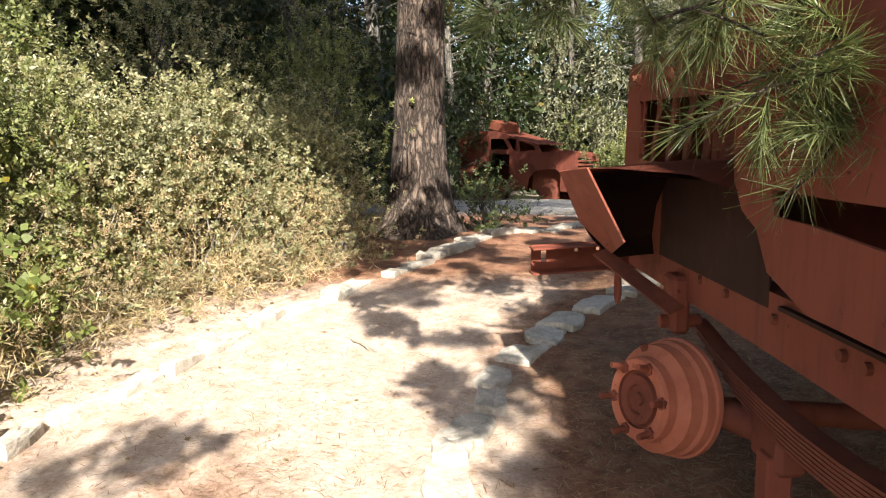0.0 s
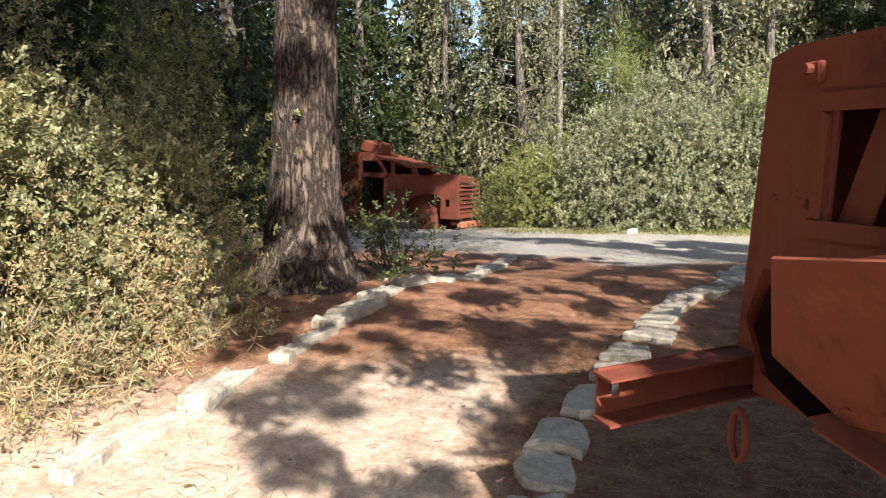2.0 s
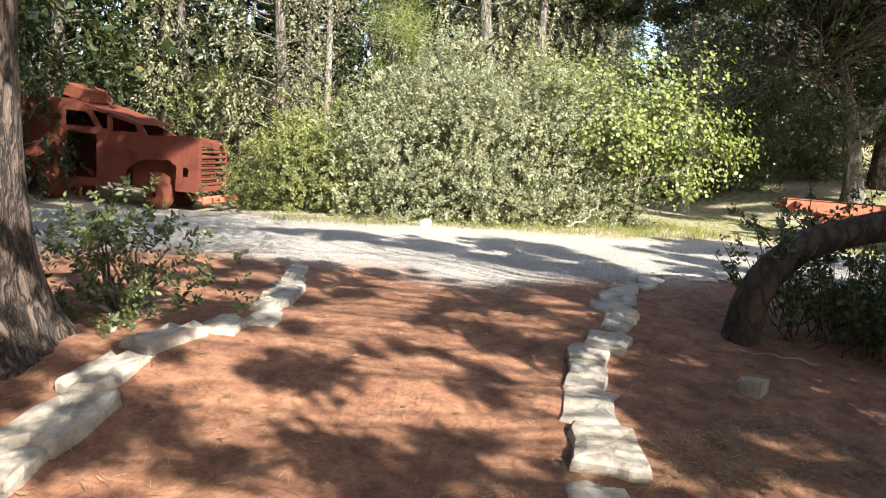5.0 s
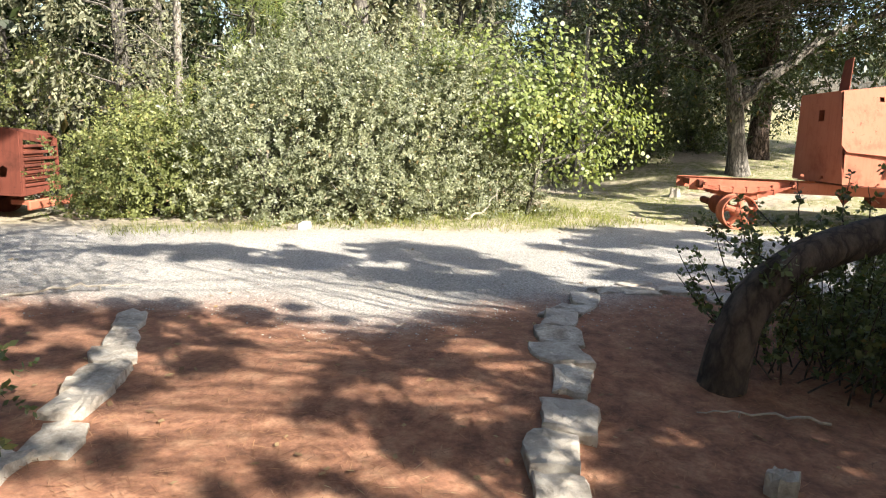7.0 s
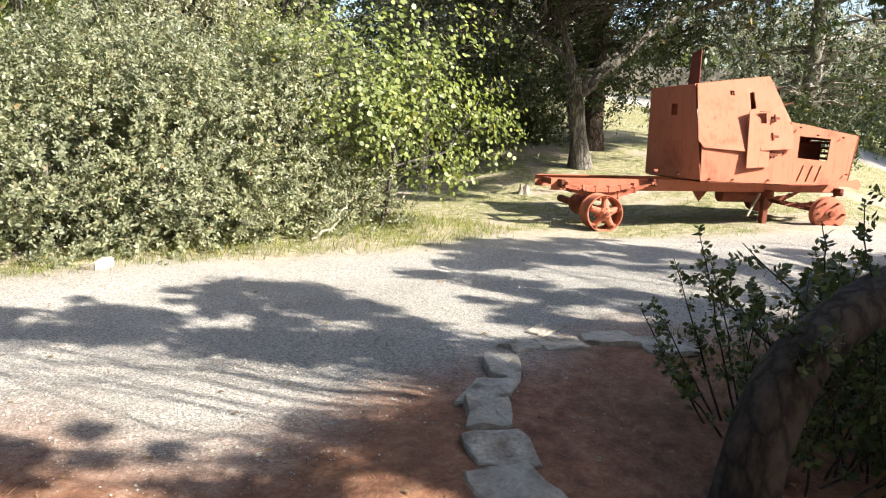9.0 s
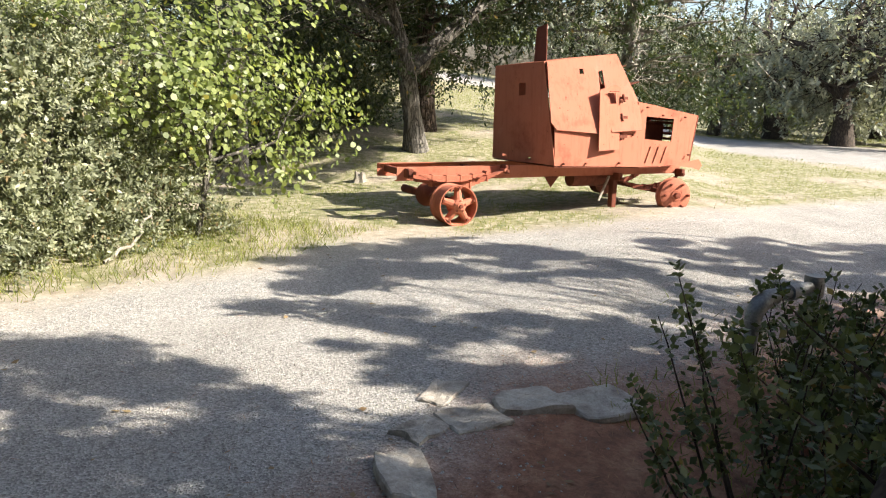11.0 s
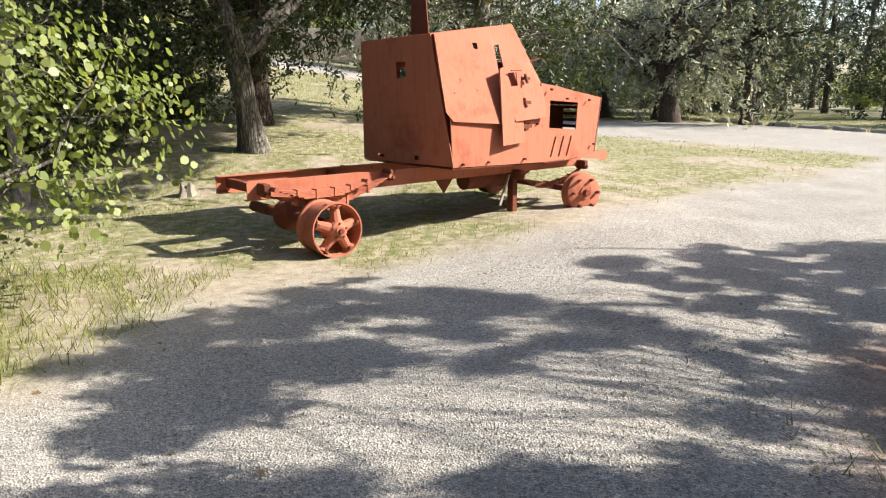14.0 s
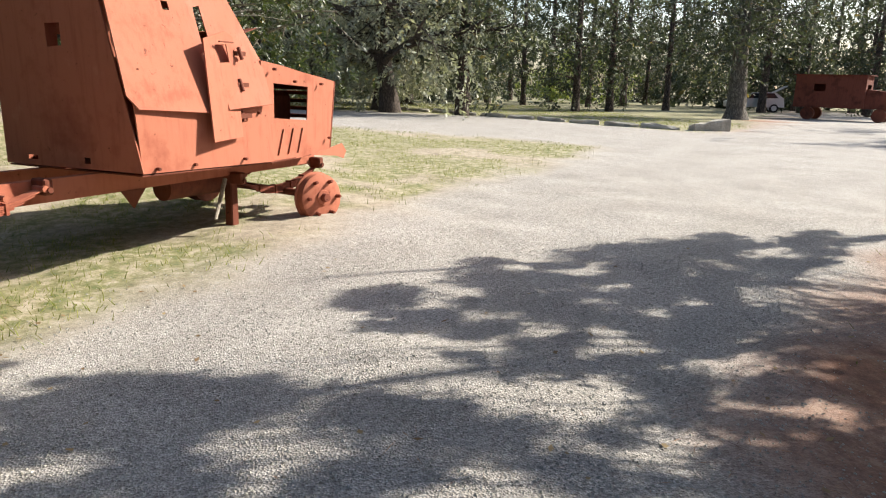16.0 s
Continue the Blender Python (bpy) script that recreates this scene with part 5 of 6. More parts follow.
        box(bm, u - 0.04, u + 0.04, 0.42, 0.575, z - 0.07, z + 0.05, 0.012)
        cylinder(bm, (u, 0.4, z - 0.03), (u, 0.6, z - 0.03), 0.022, None, 10)
        part("spring_hanger", bm, RUST_DARK, root)
    m = axis_pose((3.8, 0.02, 0.29), (-0.3, -1, 0.1)) @ Matrix.Scale(0.85, 4)
    bm = bmesh.new()
    lathe(bm, [(0, 0.0), (0.09, 0.0), (0.1, -0.02), (0.25, -0.03), (0.295, -0.05), (0.305, -0.15), (0.325, -0.16), (0.325, -0.18), (0, -0.18)], m, 32)
    drum = part("front_drum", bm, RUST, root, "bare front brake drum with studs")
    for i in range(6):
        a = i * math.pi / 3
        bm = bmesh.new()
        p = Vector((0.21 * math.cos(a), 0.21 * math.sin(a), -0.05))
        cylinder(bm, m @ p, m @ (p + Vector((0.02 * math.cos(a), 0.02 * math.sin(a), 0.09))), 0.022, 0.016, 8)
        part("stud", bm, RUST_BROWN, drum)
    bm = bmesh.new()
    cylinder(bm, m @ Vector((0, 0, -0.02)), m @ Vector((0, 0, 0.07)), 0.05, 0.04, 14)
    part("hub_cap", bm, RUST_BROWN, drum)
    bm = bmesh.new()
    cylinder(bm, (3.74, 0.12, 0.32), (3.7, 1.7, 0.36), 0.04, None, 12)
    cylinder(bm, (3.72, 1.6, 0.35), (3.72, 1.78, 0.35), 0.24, None, 28)
    part("front_axle", bm, RUST_DARK, root)
    bm = bmesh.new()
    cylinder(bm, (2.85, 0.5, 0.55), (2.6, 0.4, 0.2), 0.022, 0.018, 8)
    part("bent_lever", bm, WOOD_GREY, root, "bent pale lever under the cab")
    bm = bmesh.new()
    box(bm, 2.98, 3.08, 0.55, 0.65, -0.03, 0.6, 0.012)
    part("prop_post", bm, RUST_DARK, root)
    bm = bmesh.new()
    cylinder(bm, (2.3, 0.75, 0.5), (3.1, 0.75, 0.5), 0.12, None, 16)
    plate(bm, [(1.7, 0.55, 0.56), (1.95, 0.55, 0.56), (1.82, 0.55, 0.4)], 0.01)
    part("gearbox", bm, RUST_DARK, root)
    bm = bmesh.new()
    plate(bm, [(3.7, 0.12, 0.745), (4.32, 0.16, 0.83), (4.4, 0.16, 0.74), (4.35, 0.16, 0.66), (4.2, 0.15, 0.7)], 0.01)
    part("front_horn", bm, RUST, root)


orange_truck()


# ---- wreck beside the path ----
def path_truck():
    base = Vector((0.95, 3.5, land1(0.95, 3.5)))
    root = thing("armoured_truck", Matrix.Translation(base), "dark red rusted armoured truck wreck with slatted bonnet", "truck")
    shift = Matrix.Translation(-base)

    def put(name, bm, mat, parent=root, label=""):
        bmesh.ops.transform(bm, matrix=shift, verts=bm.verts)
        return part(name, bm, mat, parent, label)

    def s(y, z, dx=0.0):
        return (0.93 + 0.05 * (3.6 - y) / 1.2 + dx, y, z)

    bm = bmesh.new()
    plate(bm, [s(3.62, 0.97), s(3.53, 1.79), s(3.45, 1.81), s(2.25, 1.81), s(2.1, 1.5), s(2.12, 0.97)], 0.012,
          [[s(3.3, 1.35), s(2.53, 1.35), s(2.51, 1.62), s(3.28, 1.64)], [s(3.46, 1.2), s(3.4, 1.24), s(3.36, 1.12), s(3.42, 1.08)]])
    side = put("bonnet_side", bm, RUST_BROWN, root, "tall rusted bonnet side plate")
    for yb, yt in [(3.24, 3.13), (3.04, 2.95), (2.84, 2.76), (2.64, 2.58)]:
        bm = bmesh.new()
        plate(bm, [s(yb + 0.065, 1.35, 0.03), s(yb - 0.06, 1.35, 0.0), s(yt - 0.06, 1.63, 0.0), s(yt + 0.065, 1.63, 0.03)], 0.008)
        put("slat", bm, RUST_BROWN, side)
    bm = bmesh.new()
    for a, b in [((3.36, 1.345), (2.47, 1.345)), ((3.34, 1.66), (2.46, 1.635))]:
        plate(bm, [s(a[0], a[1] - 0.025, -0.012), s(b[0], b[1] - 0.025, -0.012), s(b[0], b[1] + 0.02, -0.012), s(a[0], a[1] + 0.02, -0.012)], 0.012)
    for y0, y1 in [(3.35, 3.31), (2.5, 2.45)]:
        plate(bm, [s(y0, 1.37, -0.012), s(y1, 1.37, -0.012), s(y1 - 0.01, 1.62, -0.012), s(y0 - 0.02, 1.64, -0.012)], 0.012)
    put("slat_frame", bm, RUST_BROWN, side)
    for y, z in [(3.36, 1.74), (2.95, 1.73), (2.4, 1.74)]:
        bm = bmesh.new()
        box(bm, 0.91, 0.95, y - 0.03, y + 0.03, z - 0.035, z + 0.02, 0.006)
        cylinder(bm, (0.89, y, z), (0.95, y, z), 0.014, None, 8)
        put("bonnet_catch", bm, RUST_BROWN, side)
    bm = bmesh.new()
    plate(bm, [(0.94, 3.53, 1.8), (0.98, 2.2, 1.81), (2.6, 2.2, 1.84), (2.55, 3.53, 1.82)], 0.012, wobble=0.015)
    put("bonnet_top", bm, RUST_BROWN)
    bm = bmesh.new()
    plate(bm, [(0.935, 3.6, 0.98), (2.6, 3.6, 0.98), (2.55, 3.53, 1.8), (0.94, 3.52, 1.79)], 0.012)
    put("front_plate", bm, RUST_BROWN)
    # mudguard: bent sheet, hollow beneath
    bm = bmesh.new()
    sec = [(1.85, 1.30), (2.15, 1.37), (2.5, 1.38), (2.78, 1.37), (2.94, 1.33), (3.1, 1.2), (3.15, 1.06), (3.12, 0.98)]
    lo, hi = [], []
    for i, (y, z) in enumerate(sec):
        xo = np.interp(i, [0, 2, 4, 7], [0.9, 0.62, 0.5, 0.74])
        lo.append(bm.verts.new((xo, y, z - 0.02)))
        hi.append(bm.verts.new((0.985, y + 0.02, z + 0.01)))
    fs = [bm.faces.new((lo[i], lo[i + 1], hi[i + 1], hi[i])) for i in range(len(sec) - 1)]
    bmesh.ops.solidify(bm, geom=fs, thickness=0.008)
    guard = put("mudguard", bm, RUST_BROWN, root, "bent hollow mudguard sheet")
    bm = bmesh.new()
    plate(bm, [(0.49, 2.9, 1.34), (0.56, 2.68, 1.36), (0.66, 2.5, 1.1), (0.72, 2.95, 0.99), (0.6, 3.03, 1.12)], 0.008)
    put("mudguard_skirt", bm, RUST_BROWN, guard)
    # added second sheet, coloured near black for the shade under the mudguard
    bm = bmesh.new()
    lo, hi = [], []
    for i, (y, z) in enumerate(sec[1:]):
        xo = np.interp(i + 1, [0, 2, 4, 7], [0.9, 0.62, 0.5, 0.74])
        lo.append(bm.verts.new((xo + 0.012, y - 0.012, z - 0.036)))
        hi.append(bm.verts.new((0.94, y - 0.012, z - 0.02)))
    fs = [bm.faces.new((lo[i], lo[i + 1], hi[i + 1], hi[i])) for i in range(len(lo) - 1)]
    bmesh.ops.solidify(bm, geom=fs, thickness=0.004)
    put("mudguard_shade_lining", bm, SHADED_STEEL, guard, "underside of the mudguard, dark with rust and painted-in shade")
    # dark inner panel: rust plus the shade of the wheel arch in its colour
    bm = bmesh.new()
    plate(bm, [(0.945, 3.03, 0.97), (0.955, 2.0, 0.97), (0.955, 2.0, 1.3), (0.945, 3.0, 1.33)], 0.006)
    put("inner_panel", bm, SHADED_STEEL, guard)
    bm = bmesh.new()
    plate(bm, [(0.7, 2.98, 1.0), (0.64, 2.96, 0.98), (0.86, 2.62, 0.8), (0.93, 2.66, 0.82)], 0.008)
    put("torn_strip", bm, RUST_DARK, guard, "torn hanging strip of dark steel")
    # cab side with a torn slot
    c = lambda y, z: (0.86 + 0.02 * math.sin(3 * y), y, z)
    bm = bmesh.new()
    plate(bm, [c(2.02, 1.34), c(2.05, 1.6), c(2.1, 1.85), c(1.9, 2.15), c(-1.8, 2.2), c(-1.8, 1.02), c(1.55, 1.06), c(1.76, 1.12), c(1.84, 1.22), c(1.95, 1.26)], 0.012,
          [[c(1.76, 1.33), c(1.5, 1.325), c(0.9, 1.32), c(0.9, 1.26), c(1.2, 1.235), c(1.4, 1.25), c(1.55, 1.262), c(1.73, 1.265)]])
    put("cab_side", bm, RUST_BROWN, root, "curved rusted cab side with a torn slot")
    bm = bmesh.new()
    plate(bm, [(0.88, -1.8, 2.19), (0.86, 1.9, 2.14), (2.7, 1.9, 2.2), (2.7, -1.8, 2.25)], 0.012)
    put("cab_roof", bm, RUST_BROWN)
    bm = bmesh.new()
    plate(bm, [(2.66, 3.6, 0.98), (2.66, -1.8, 0.98), (2.68, -1.8, 2.22), (2.66, 2.1, 2.18), (2.6, 2.2, 1.84), (2.6, 3.52, 1.81)], 0.012)
    put("far_side", bm, RUST_BROWN)
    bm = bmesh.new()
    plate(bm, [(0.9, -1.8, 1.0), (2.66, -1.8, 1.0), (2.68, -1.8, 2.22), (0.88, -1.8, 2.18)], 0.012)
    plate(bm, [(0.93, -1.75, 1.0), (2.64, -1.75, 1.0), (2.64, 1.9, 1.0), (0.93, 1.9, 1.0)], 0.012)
    put("cab_back", bm, SHADED_STEEL)
    bm = bmesh.new()
    box(bm, 1.25, 2.2, 2.3, 3.3, 1.0, 1.55, 0.05)
    put("engine_block", bm, RUST_DARK)
    # chassis
    for x in (0.95, 1.85):
        bm = bmesh.new()
        box(bm, x, x + 0.012, -1.5, 3.58, 0.84, 1.02)
        box(bm, x + 0.012, x + 0.08, -1.5, 3.58, 1.005, 1.018)
        box(bm, x + 0.012, x + 0.08, -1.5, 3.58, 0.842, 0.855)
        put("chassis_rail", bm, RUST_BROWN)
    for y in (2.55, 2.3, 1.95, 1.6, 1.5, 3.3, 3.45):
        bm = bmesh.new()
        cylinder(bm, (0.935, y, 0.95), (0.955, y, 0.95), 0.016, None, 10)
        put("bolt", bm, RUST_DARK)
    bm = bmesh.new()
    for z in (0.81, 0.935):
        plate(bm, [(0.45, 3.47, z), (0.95, 3.62, z), (2.0, 3.7, z), (2.9, 3.62, z), (2.9, 3.72, z), (2.0, 3.8, z), (0.94, 3.72, z), (0.44, 3.57, z)], 0.008)
    for a, b in [((0.45, 3.47), (0.95, 3.62)), ((0.95, 3.62), (2.0, 3.7)), ((2.0, 3.7), (2.9, 3.62))]:
        a, b = (a[0], a[1] + 0.1), (b[0], b[1] + 0.1)
        plate(bm, [(*a, 0.81), (*b, 0.81), (*b, 0.942), (*a, 0.942)], 0.008, [[(0.5, 3.585, 0.85), (0.53, 3.594, 0.85), (0.53, 3.594, 0.91), (0.5, 3.585, 0.91)], [(0.68, 3.639, 0.895), (0.7, 3.645, 0.895), (0.7, 3.645, 0.915), (0.68, 3.639, 0.915)], [(0.8, 3.675, 0.895), (0.82, 3.681, 0.895), (0.82, 3.681, 0.915), (0.8, 3.675, 0.915)]] if a[0] == 0.45 else ())
    put("bumper", bm, RUST_BROWN, root, "channel-section front bumper with drilled ends")
    bm = bmesh.new()
    n = 18
    ring = [(0.89, 3.55 + 0.035 * math.cos(2 * math.pi * i / n), 0.72 + 0.075 * math.sin(2 * math.pi * i / n)) for i in range(n)]
    hoops = []
    for x, y, z in ring:
        out = Vector((0, y - 3.55, z - 0.72)).normalized()
        hoops.append([bm.verts.new(Vector((x, y, z)) + 0.012 * (math.cos(k * math.pi / 4) * out + math.sin(k * math.pi / 4) * Vector((1, 0, 0)))) for k in range(8)])
    for i in range(n):
        for k in range(8):
            bm.faces.new((hoops[i - 1][k - 1], hoops[i - 1][k], hoops[i][k], hoops[i][k - 1]))
    put("towing_shackle", bm, RUST_BROWN, root, "hanging iron towing shackle")
    bm = bmesh.new()
    box(bm, 0.9, 0.97, 2.7, 2.84, 0.7, 0.93, 0.015)
    cylinder(bm, (0.87, 2.77, 0.74), (1.03, 2.77, 0.74), 0.028, None, 12)
    put("spring_hanger", bm, RUST_BROWN)
    bm = bmesh.new()
    for k in range(7):
        w = 1 - 0.1 * k
        for i in range(8):
            y0, y1 = 1.9 + (-1 + i / 4) * 0.9 * w, 1.9 + (-1 + (i + 1) / 4) * 0.9 * w
            z0, z1 = (0.74 - 0.1 * (1 - ((y - 1.9) / 0.9) ** 2) - 0.013 * k for y in (y0, y1))
            plate(bm, [(1.0, y0, z0), (1.07, y0, z0), (1.07, y1, z1), (1.0, y1, z1)], 0.01)
    put("leaf_spring", bm, RUST_DARK, root, "stacked rusted spring leaves")
    bm = bmesh.new()
    cylinder(bm, (0.95, 2.5, 0.48), (2.3, 2.3, 0.45), 0.045, None, 12)
    box(bm, 1.0, 1.1, 2.0, 2.2, 0.44, 0.6, 0.02)
    cylinder(bm, (0.95, 2.45, 0.5), (1.12, 2.1, 0.52), 0.05, 0.06, 12)
    put("front_axle", bm, RUST_DARK)
    bm = bmesh.new()
    box(bm, 0.98, 1.06, 2.02, 2.1, land1(1, 2) - 0.02, 0.5, 0.006)
    put("prop_post", bm, RUST_BROWN)
    bm = bmesh.new()
    box(bm, 1.5, 1.58, -1.2, -1.1, land1(1, -1) - 0.02, 0.86, 0.006)
    put("prop_post", bm, RUST_BROWN)
    # bare wheel drum
    m = axis_pose((0.7, 2.42, 0.545), (-0.9, -0.42, 0.12)) @ Matrix.Scale(0.86, 4)
    bm = bmesh.new()
    lathe(bm, [(0.12, 0.01), (0.165, 0.012), (0.175, 0.0), (0.178, -0.04), (0.198, -0.055), (0.222, -0.07), (0.228, -0.125), (0.24, -0.14), (0.242, -0.18), (0.252, -0.185), (0.252, -0.21), (0.23, -0.215), (0.22, -0.18), (0.0, -0.17)], m, 48)
    drum = put("wheel_drum", bm, RUST, root, "bare stepped wheel drum of orange-red steel")
    bm = bmesh.new()
    lathe(bm, [(0.0, 0.012), (0.025, 0.012), (0.03, 0.0), (0.058, 0.0), (0.062, 0.012), (0.1, 0.012), (0.105, -0.005), (0.118, -0.005), (0.122, 0.01)], m, 36)
    put("hub_face", bm, RUST_BROWN, drum)
    for i in range(6):
        a = i * math.pi / 3 + 0.2
        d = Vector((math.cos(a), math.sin(a), 0))
        bm = bmesh.new()
        cylinder(bm, m @ (d * 0.145 + Vector((0, 0, 0.0))), m @ (d * 0.16 + Vector((0, 0, 0.075))), 0.014, 0.011, 10)
        cylinder(bm, m @ (d * 0.145), m @ (d * 0.147 + Vector((0, 0, 0.02))), 0.024, 0.022, 6)
        put("stud", bm, RUST_BROWN, drum)
    bm = bmesh.new()
    d = Vector((math.cos(1.9), math.sin(1.9), 0))
    cylinder(bm, m @ (d * 0.2 + Vector((0, 0, -0.06))), m @ (d * 0.225 + Vector((0, 0, -0.05))), 0.014, None, 8)
    put("valve_stub", bm, RUST_DARK, drum)


path_truck()


def hidden_truck():
    """The old lorry half hidden behind the pine."""
    f = math.degrees(math.atan2(-0.7356, 0.6774))
    gz = land1(3.0, 18.0)
    root = thing("old_truck", pose(3.22, 17.76, gz, 0, 0, f), "brick-red wreck of an old truck with slatted grille among shrubs", "truck")
    g = -gz
    W = 1.02
    P = lambda u, z, v=0.0: (u, v, z + g)
    bm = bmesh.new()
    plate(bm, [P(-3.0, 0.15), P(-1.95, 0.2), P(-1.93, 1.2), P(-1.08, 1.22), P(-1.2, 1.42), P(-2.8, 1.81), P(-3.0, 1.81)], 0.015,
          [[P(-2.08, 1.3), P(-1.95, 1.28), P(-1.97, 1.56), P(-2.3, 1.62)], [P(-1.84, 1.26), P(-1.28, 1.27), P(-1.34, 1.4), P(-1.86, 1.53)], [P(-2.9, 1.3), P(-2.2, 1.3), P(-2.42, 1.58), P(-2.9, 1.6)], [P(-2.9, 0.32), P(-2.2, 0.34), P(-2.2, 1.18), P(-2.9, 1.18)]])
    part("cab_side", bm, RUST_SHADED, root)
    bm = bmesh.new()
    plate(bm, [P(-3.0, 1.81), P(-2.8, 1.815), P(-1.2, 1.425), P(-1.2, 1.425, W), P(-2.8, 1.815, W), P(-3.0, 1.81, W)][1:5], 0.015)
    plate(bm, [P(-4.2, 1.81), P(-2.8, 1.815), P(-2.8, 1.815, W + 0.2), P(-4.2, 1.81, W + 0.2)], 0.015)
    part("cab_roof", bm, RUST_SHADED, root)
    bm = bmesh.new()
    box(bm, -2.9, -2.3, 0.1, 0.7, -0.13, 0.13, 0.02, Matrix.Translation((-0.14, 0, 1.93 + g)) @ Matrix.Translation((-2.6, 0, 0)) @ Matrix.Rotation(radians(12), 4, 'Y') @ Matrix.Translation((2.6, 0, 0)))
    part("roof_box", bm, RUST_DARK, root, "box-shaped hatch on the roof")
    bm = bmesh.new()
    plate(bm, [P(-4.2, 0.15), P(-3.0, 0.15), P(-3.0, 1.81), P(-4.2, 1.81)], 0.015)
    plate(bm, [P(-4.2, 0.15, W + 0.2), P(-1.1, 0.15, W), P(-1.1, 1.22, W), P(-2.8, 1.81, W), P(-4.2, 1.81, W + 0.2)], 0.015)
    plate(bm, [P(-4.2, 0.15), P(-4.2, 0.15, W + 0.2), P(-4.2, 1.81, W + 0.2), P(-4.2, 1.81)], 0.015)
    part("body_shell", bm, RUST_SHADED, root)
    bm = bmesh.new()
    arch = [P(-1.55, 0.24), P(-1.5, 0.56), P(-1.3, 0.72), P(-0.96, 0.79), P(-0.6, 0.8), P(-0.44, 0.7), P(-0.46, 0.24)]
    plate(bm, [P(-1.95, 0.3), *arch, P(0.03, 0.24), P(0.02, 1.22), P(-0.2, 1.27), P(-1.08, 1.22), P(-1.93, 1.2)], 0.015, [[P(-0.31, 0.52), P(-0.2, 0.52), P(-0.18, 0.66), P(-0.25, 0.7), P(-0.31, 0.66)]])
    part("bonnet_side", bm, RUST_SHADED, root, "bonnet side with wheel arch and lamp hole")
    bm = bmesh.new()
    plate(bm, [P(-1.93, 1.205), P(-1.08, 1.225), P(-0.2, 1.275), P(0.0, 1.23), P(0.0, 1.1, W - 0.08), P(-0.2, 1.2, W), P(-1.08, 1.2, W), P(-1.93, 1.2, W)], 0.012)
    part("bonnet_top", bm, RUST_SHADED, root)
    bm = bmesh.new()
    plate(bm, [P(0.03, 0.24), P(0.03, 0.28, W - 0.06), P(0.0, 1.1, W - 0.08), P(0.02, 1.22)], 0.015, [[P(0.02, 0.36, 0.08), P(0.02, 0.36, W - 0.16), P(0.01, 1.0, W - 0.17), P(0.01, 1.1, 0.08)]])
    gr = part("grille_frame", bm, RUST_SHADED, root)
    for i in range(7):
        bm = bmesh.new()
        z = 0.4 + 0.1 * i + g
        box(bm, 0.0, 0.06, 0.06, W - 0.14, z - 0.025, z + 0.02, 0.008)
        part("slat", bm, RUST_SHADED, gr)
    bm = bmesh.new()
    box(bm, 0.15, 0.22, -0.1, 1.4, 0.04 + g, 0.19 + g, 0.02)
    for v in (0.2, 0.9):
        box(bm, -0.3, 0.15, v, v + 0.06, 0.08 + g, 0.15 + g)
    part("bumper", bm, RUST, root)
    bm = bmesh.new()
    box(bm, -1.6, -0.1, 0.2, 0.8, 0.2 + g, 0.95 + g, 0.05)
    part("engine_block", bm, RUST_DARK, root)
    for u in (-0.9, -3.3):
        for v in (0.05, 0.95):
            bm = bmesh.new()
            lathe(bm, [(0.05, 0.08), (0.2, 0.08), (0.3, 0.0), (0.3, -0.12), (0.1, -0.12)], axis_pose((u, v, 0.29), (0, -1 if v < 0.5 else 1, 0)), 28)
            part("wheel", bm, RUST_DARK, root)


hidden_truck()


# ---- standpipe ----
def standpipe():
    x, y = 6.5, 7.15
    root = thing("water_standpipe", pose(x, y, land1(x, y)), "dull galvanised water pipe with elbow and second riser", "pipe")
    bm = bmesh.new()
    cylinder(bm, (0, 0, -0.06), (0, 0, 0.38), 0.037, None, 20)
    cylinder(bm, (0, 0, 0.36), (0, 0, 0.395), 0.047, None, 20)
    part("riser", bm, PIPE, root)
    line = [(0, 0, 0.38), (0, 0, 0.43), (0.03, -0.03, 0.48), (0.08, -0.07, 0.5), (0.13, -0.11, 0.505)]
    part_np("elbow", *tube_np(line, [0.044, 0.048, 0.05, 0.048, 0.044], 18), PIPE, root, smooth_faces=True)
    bm = bmesh.new()
    cylinder(bm, (0.1, -0.09, 0.505), (0.42, -0.34, 0.52), 0.033, None, 18)
    cylinder(bm, (0.22, -0.18, 0.51), (0.27, -0.22, 0.512), 0.05, None, 18)
    part("cross_pipe", bm, PIPE, root)
    bm = bmesh.new()
    cylinder(bm, (0.42, -0.34, -0.05), (0.42, -0.34, 0.54), 0.042, None, 18)
    cylinder(bm, (0.42, -0.34, 0.46), (0.42, -0.34, 0.58), 0.055, None, 18)
    part("second_riser", bm, PIPE, root)


standpipe()


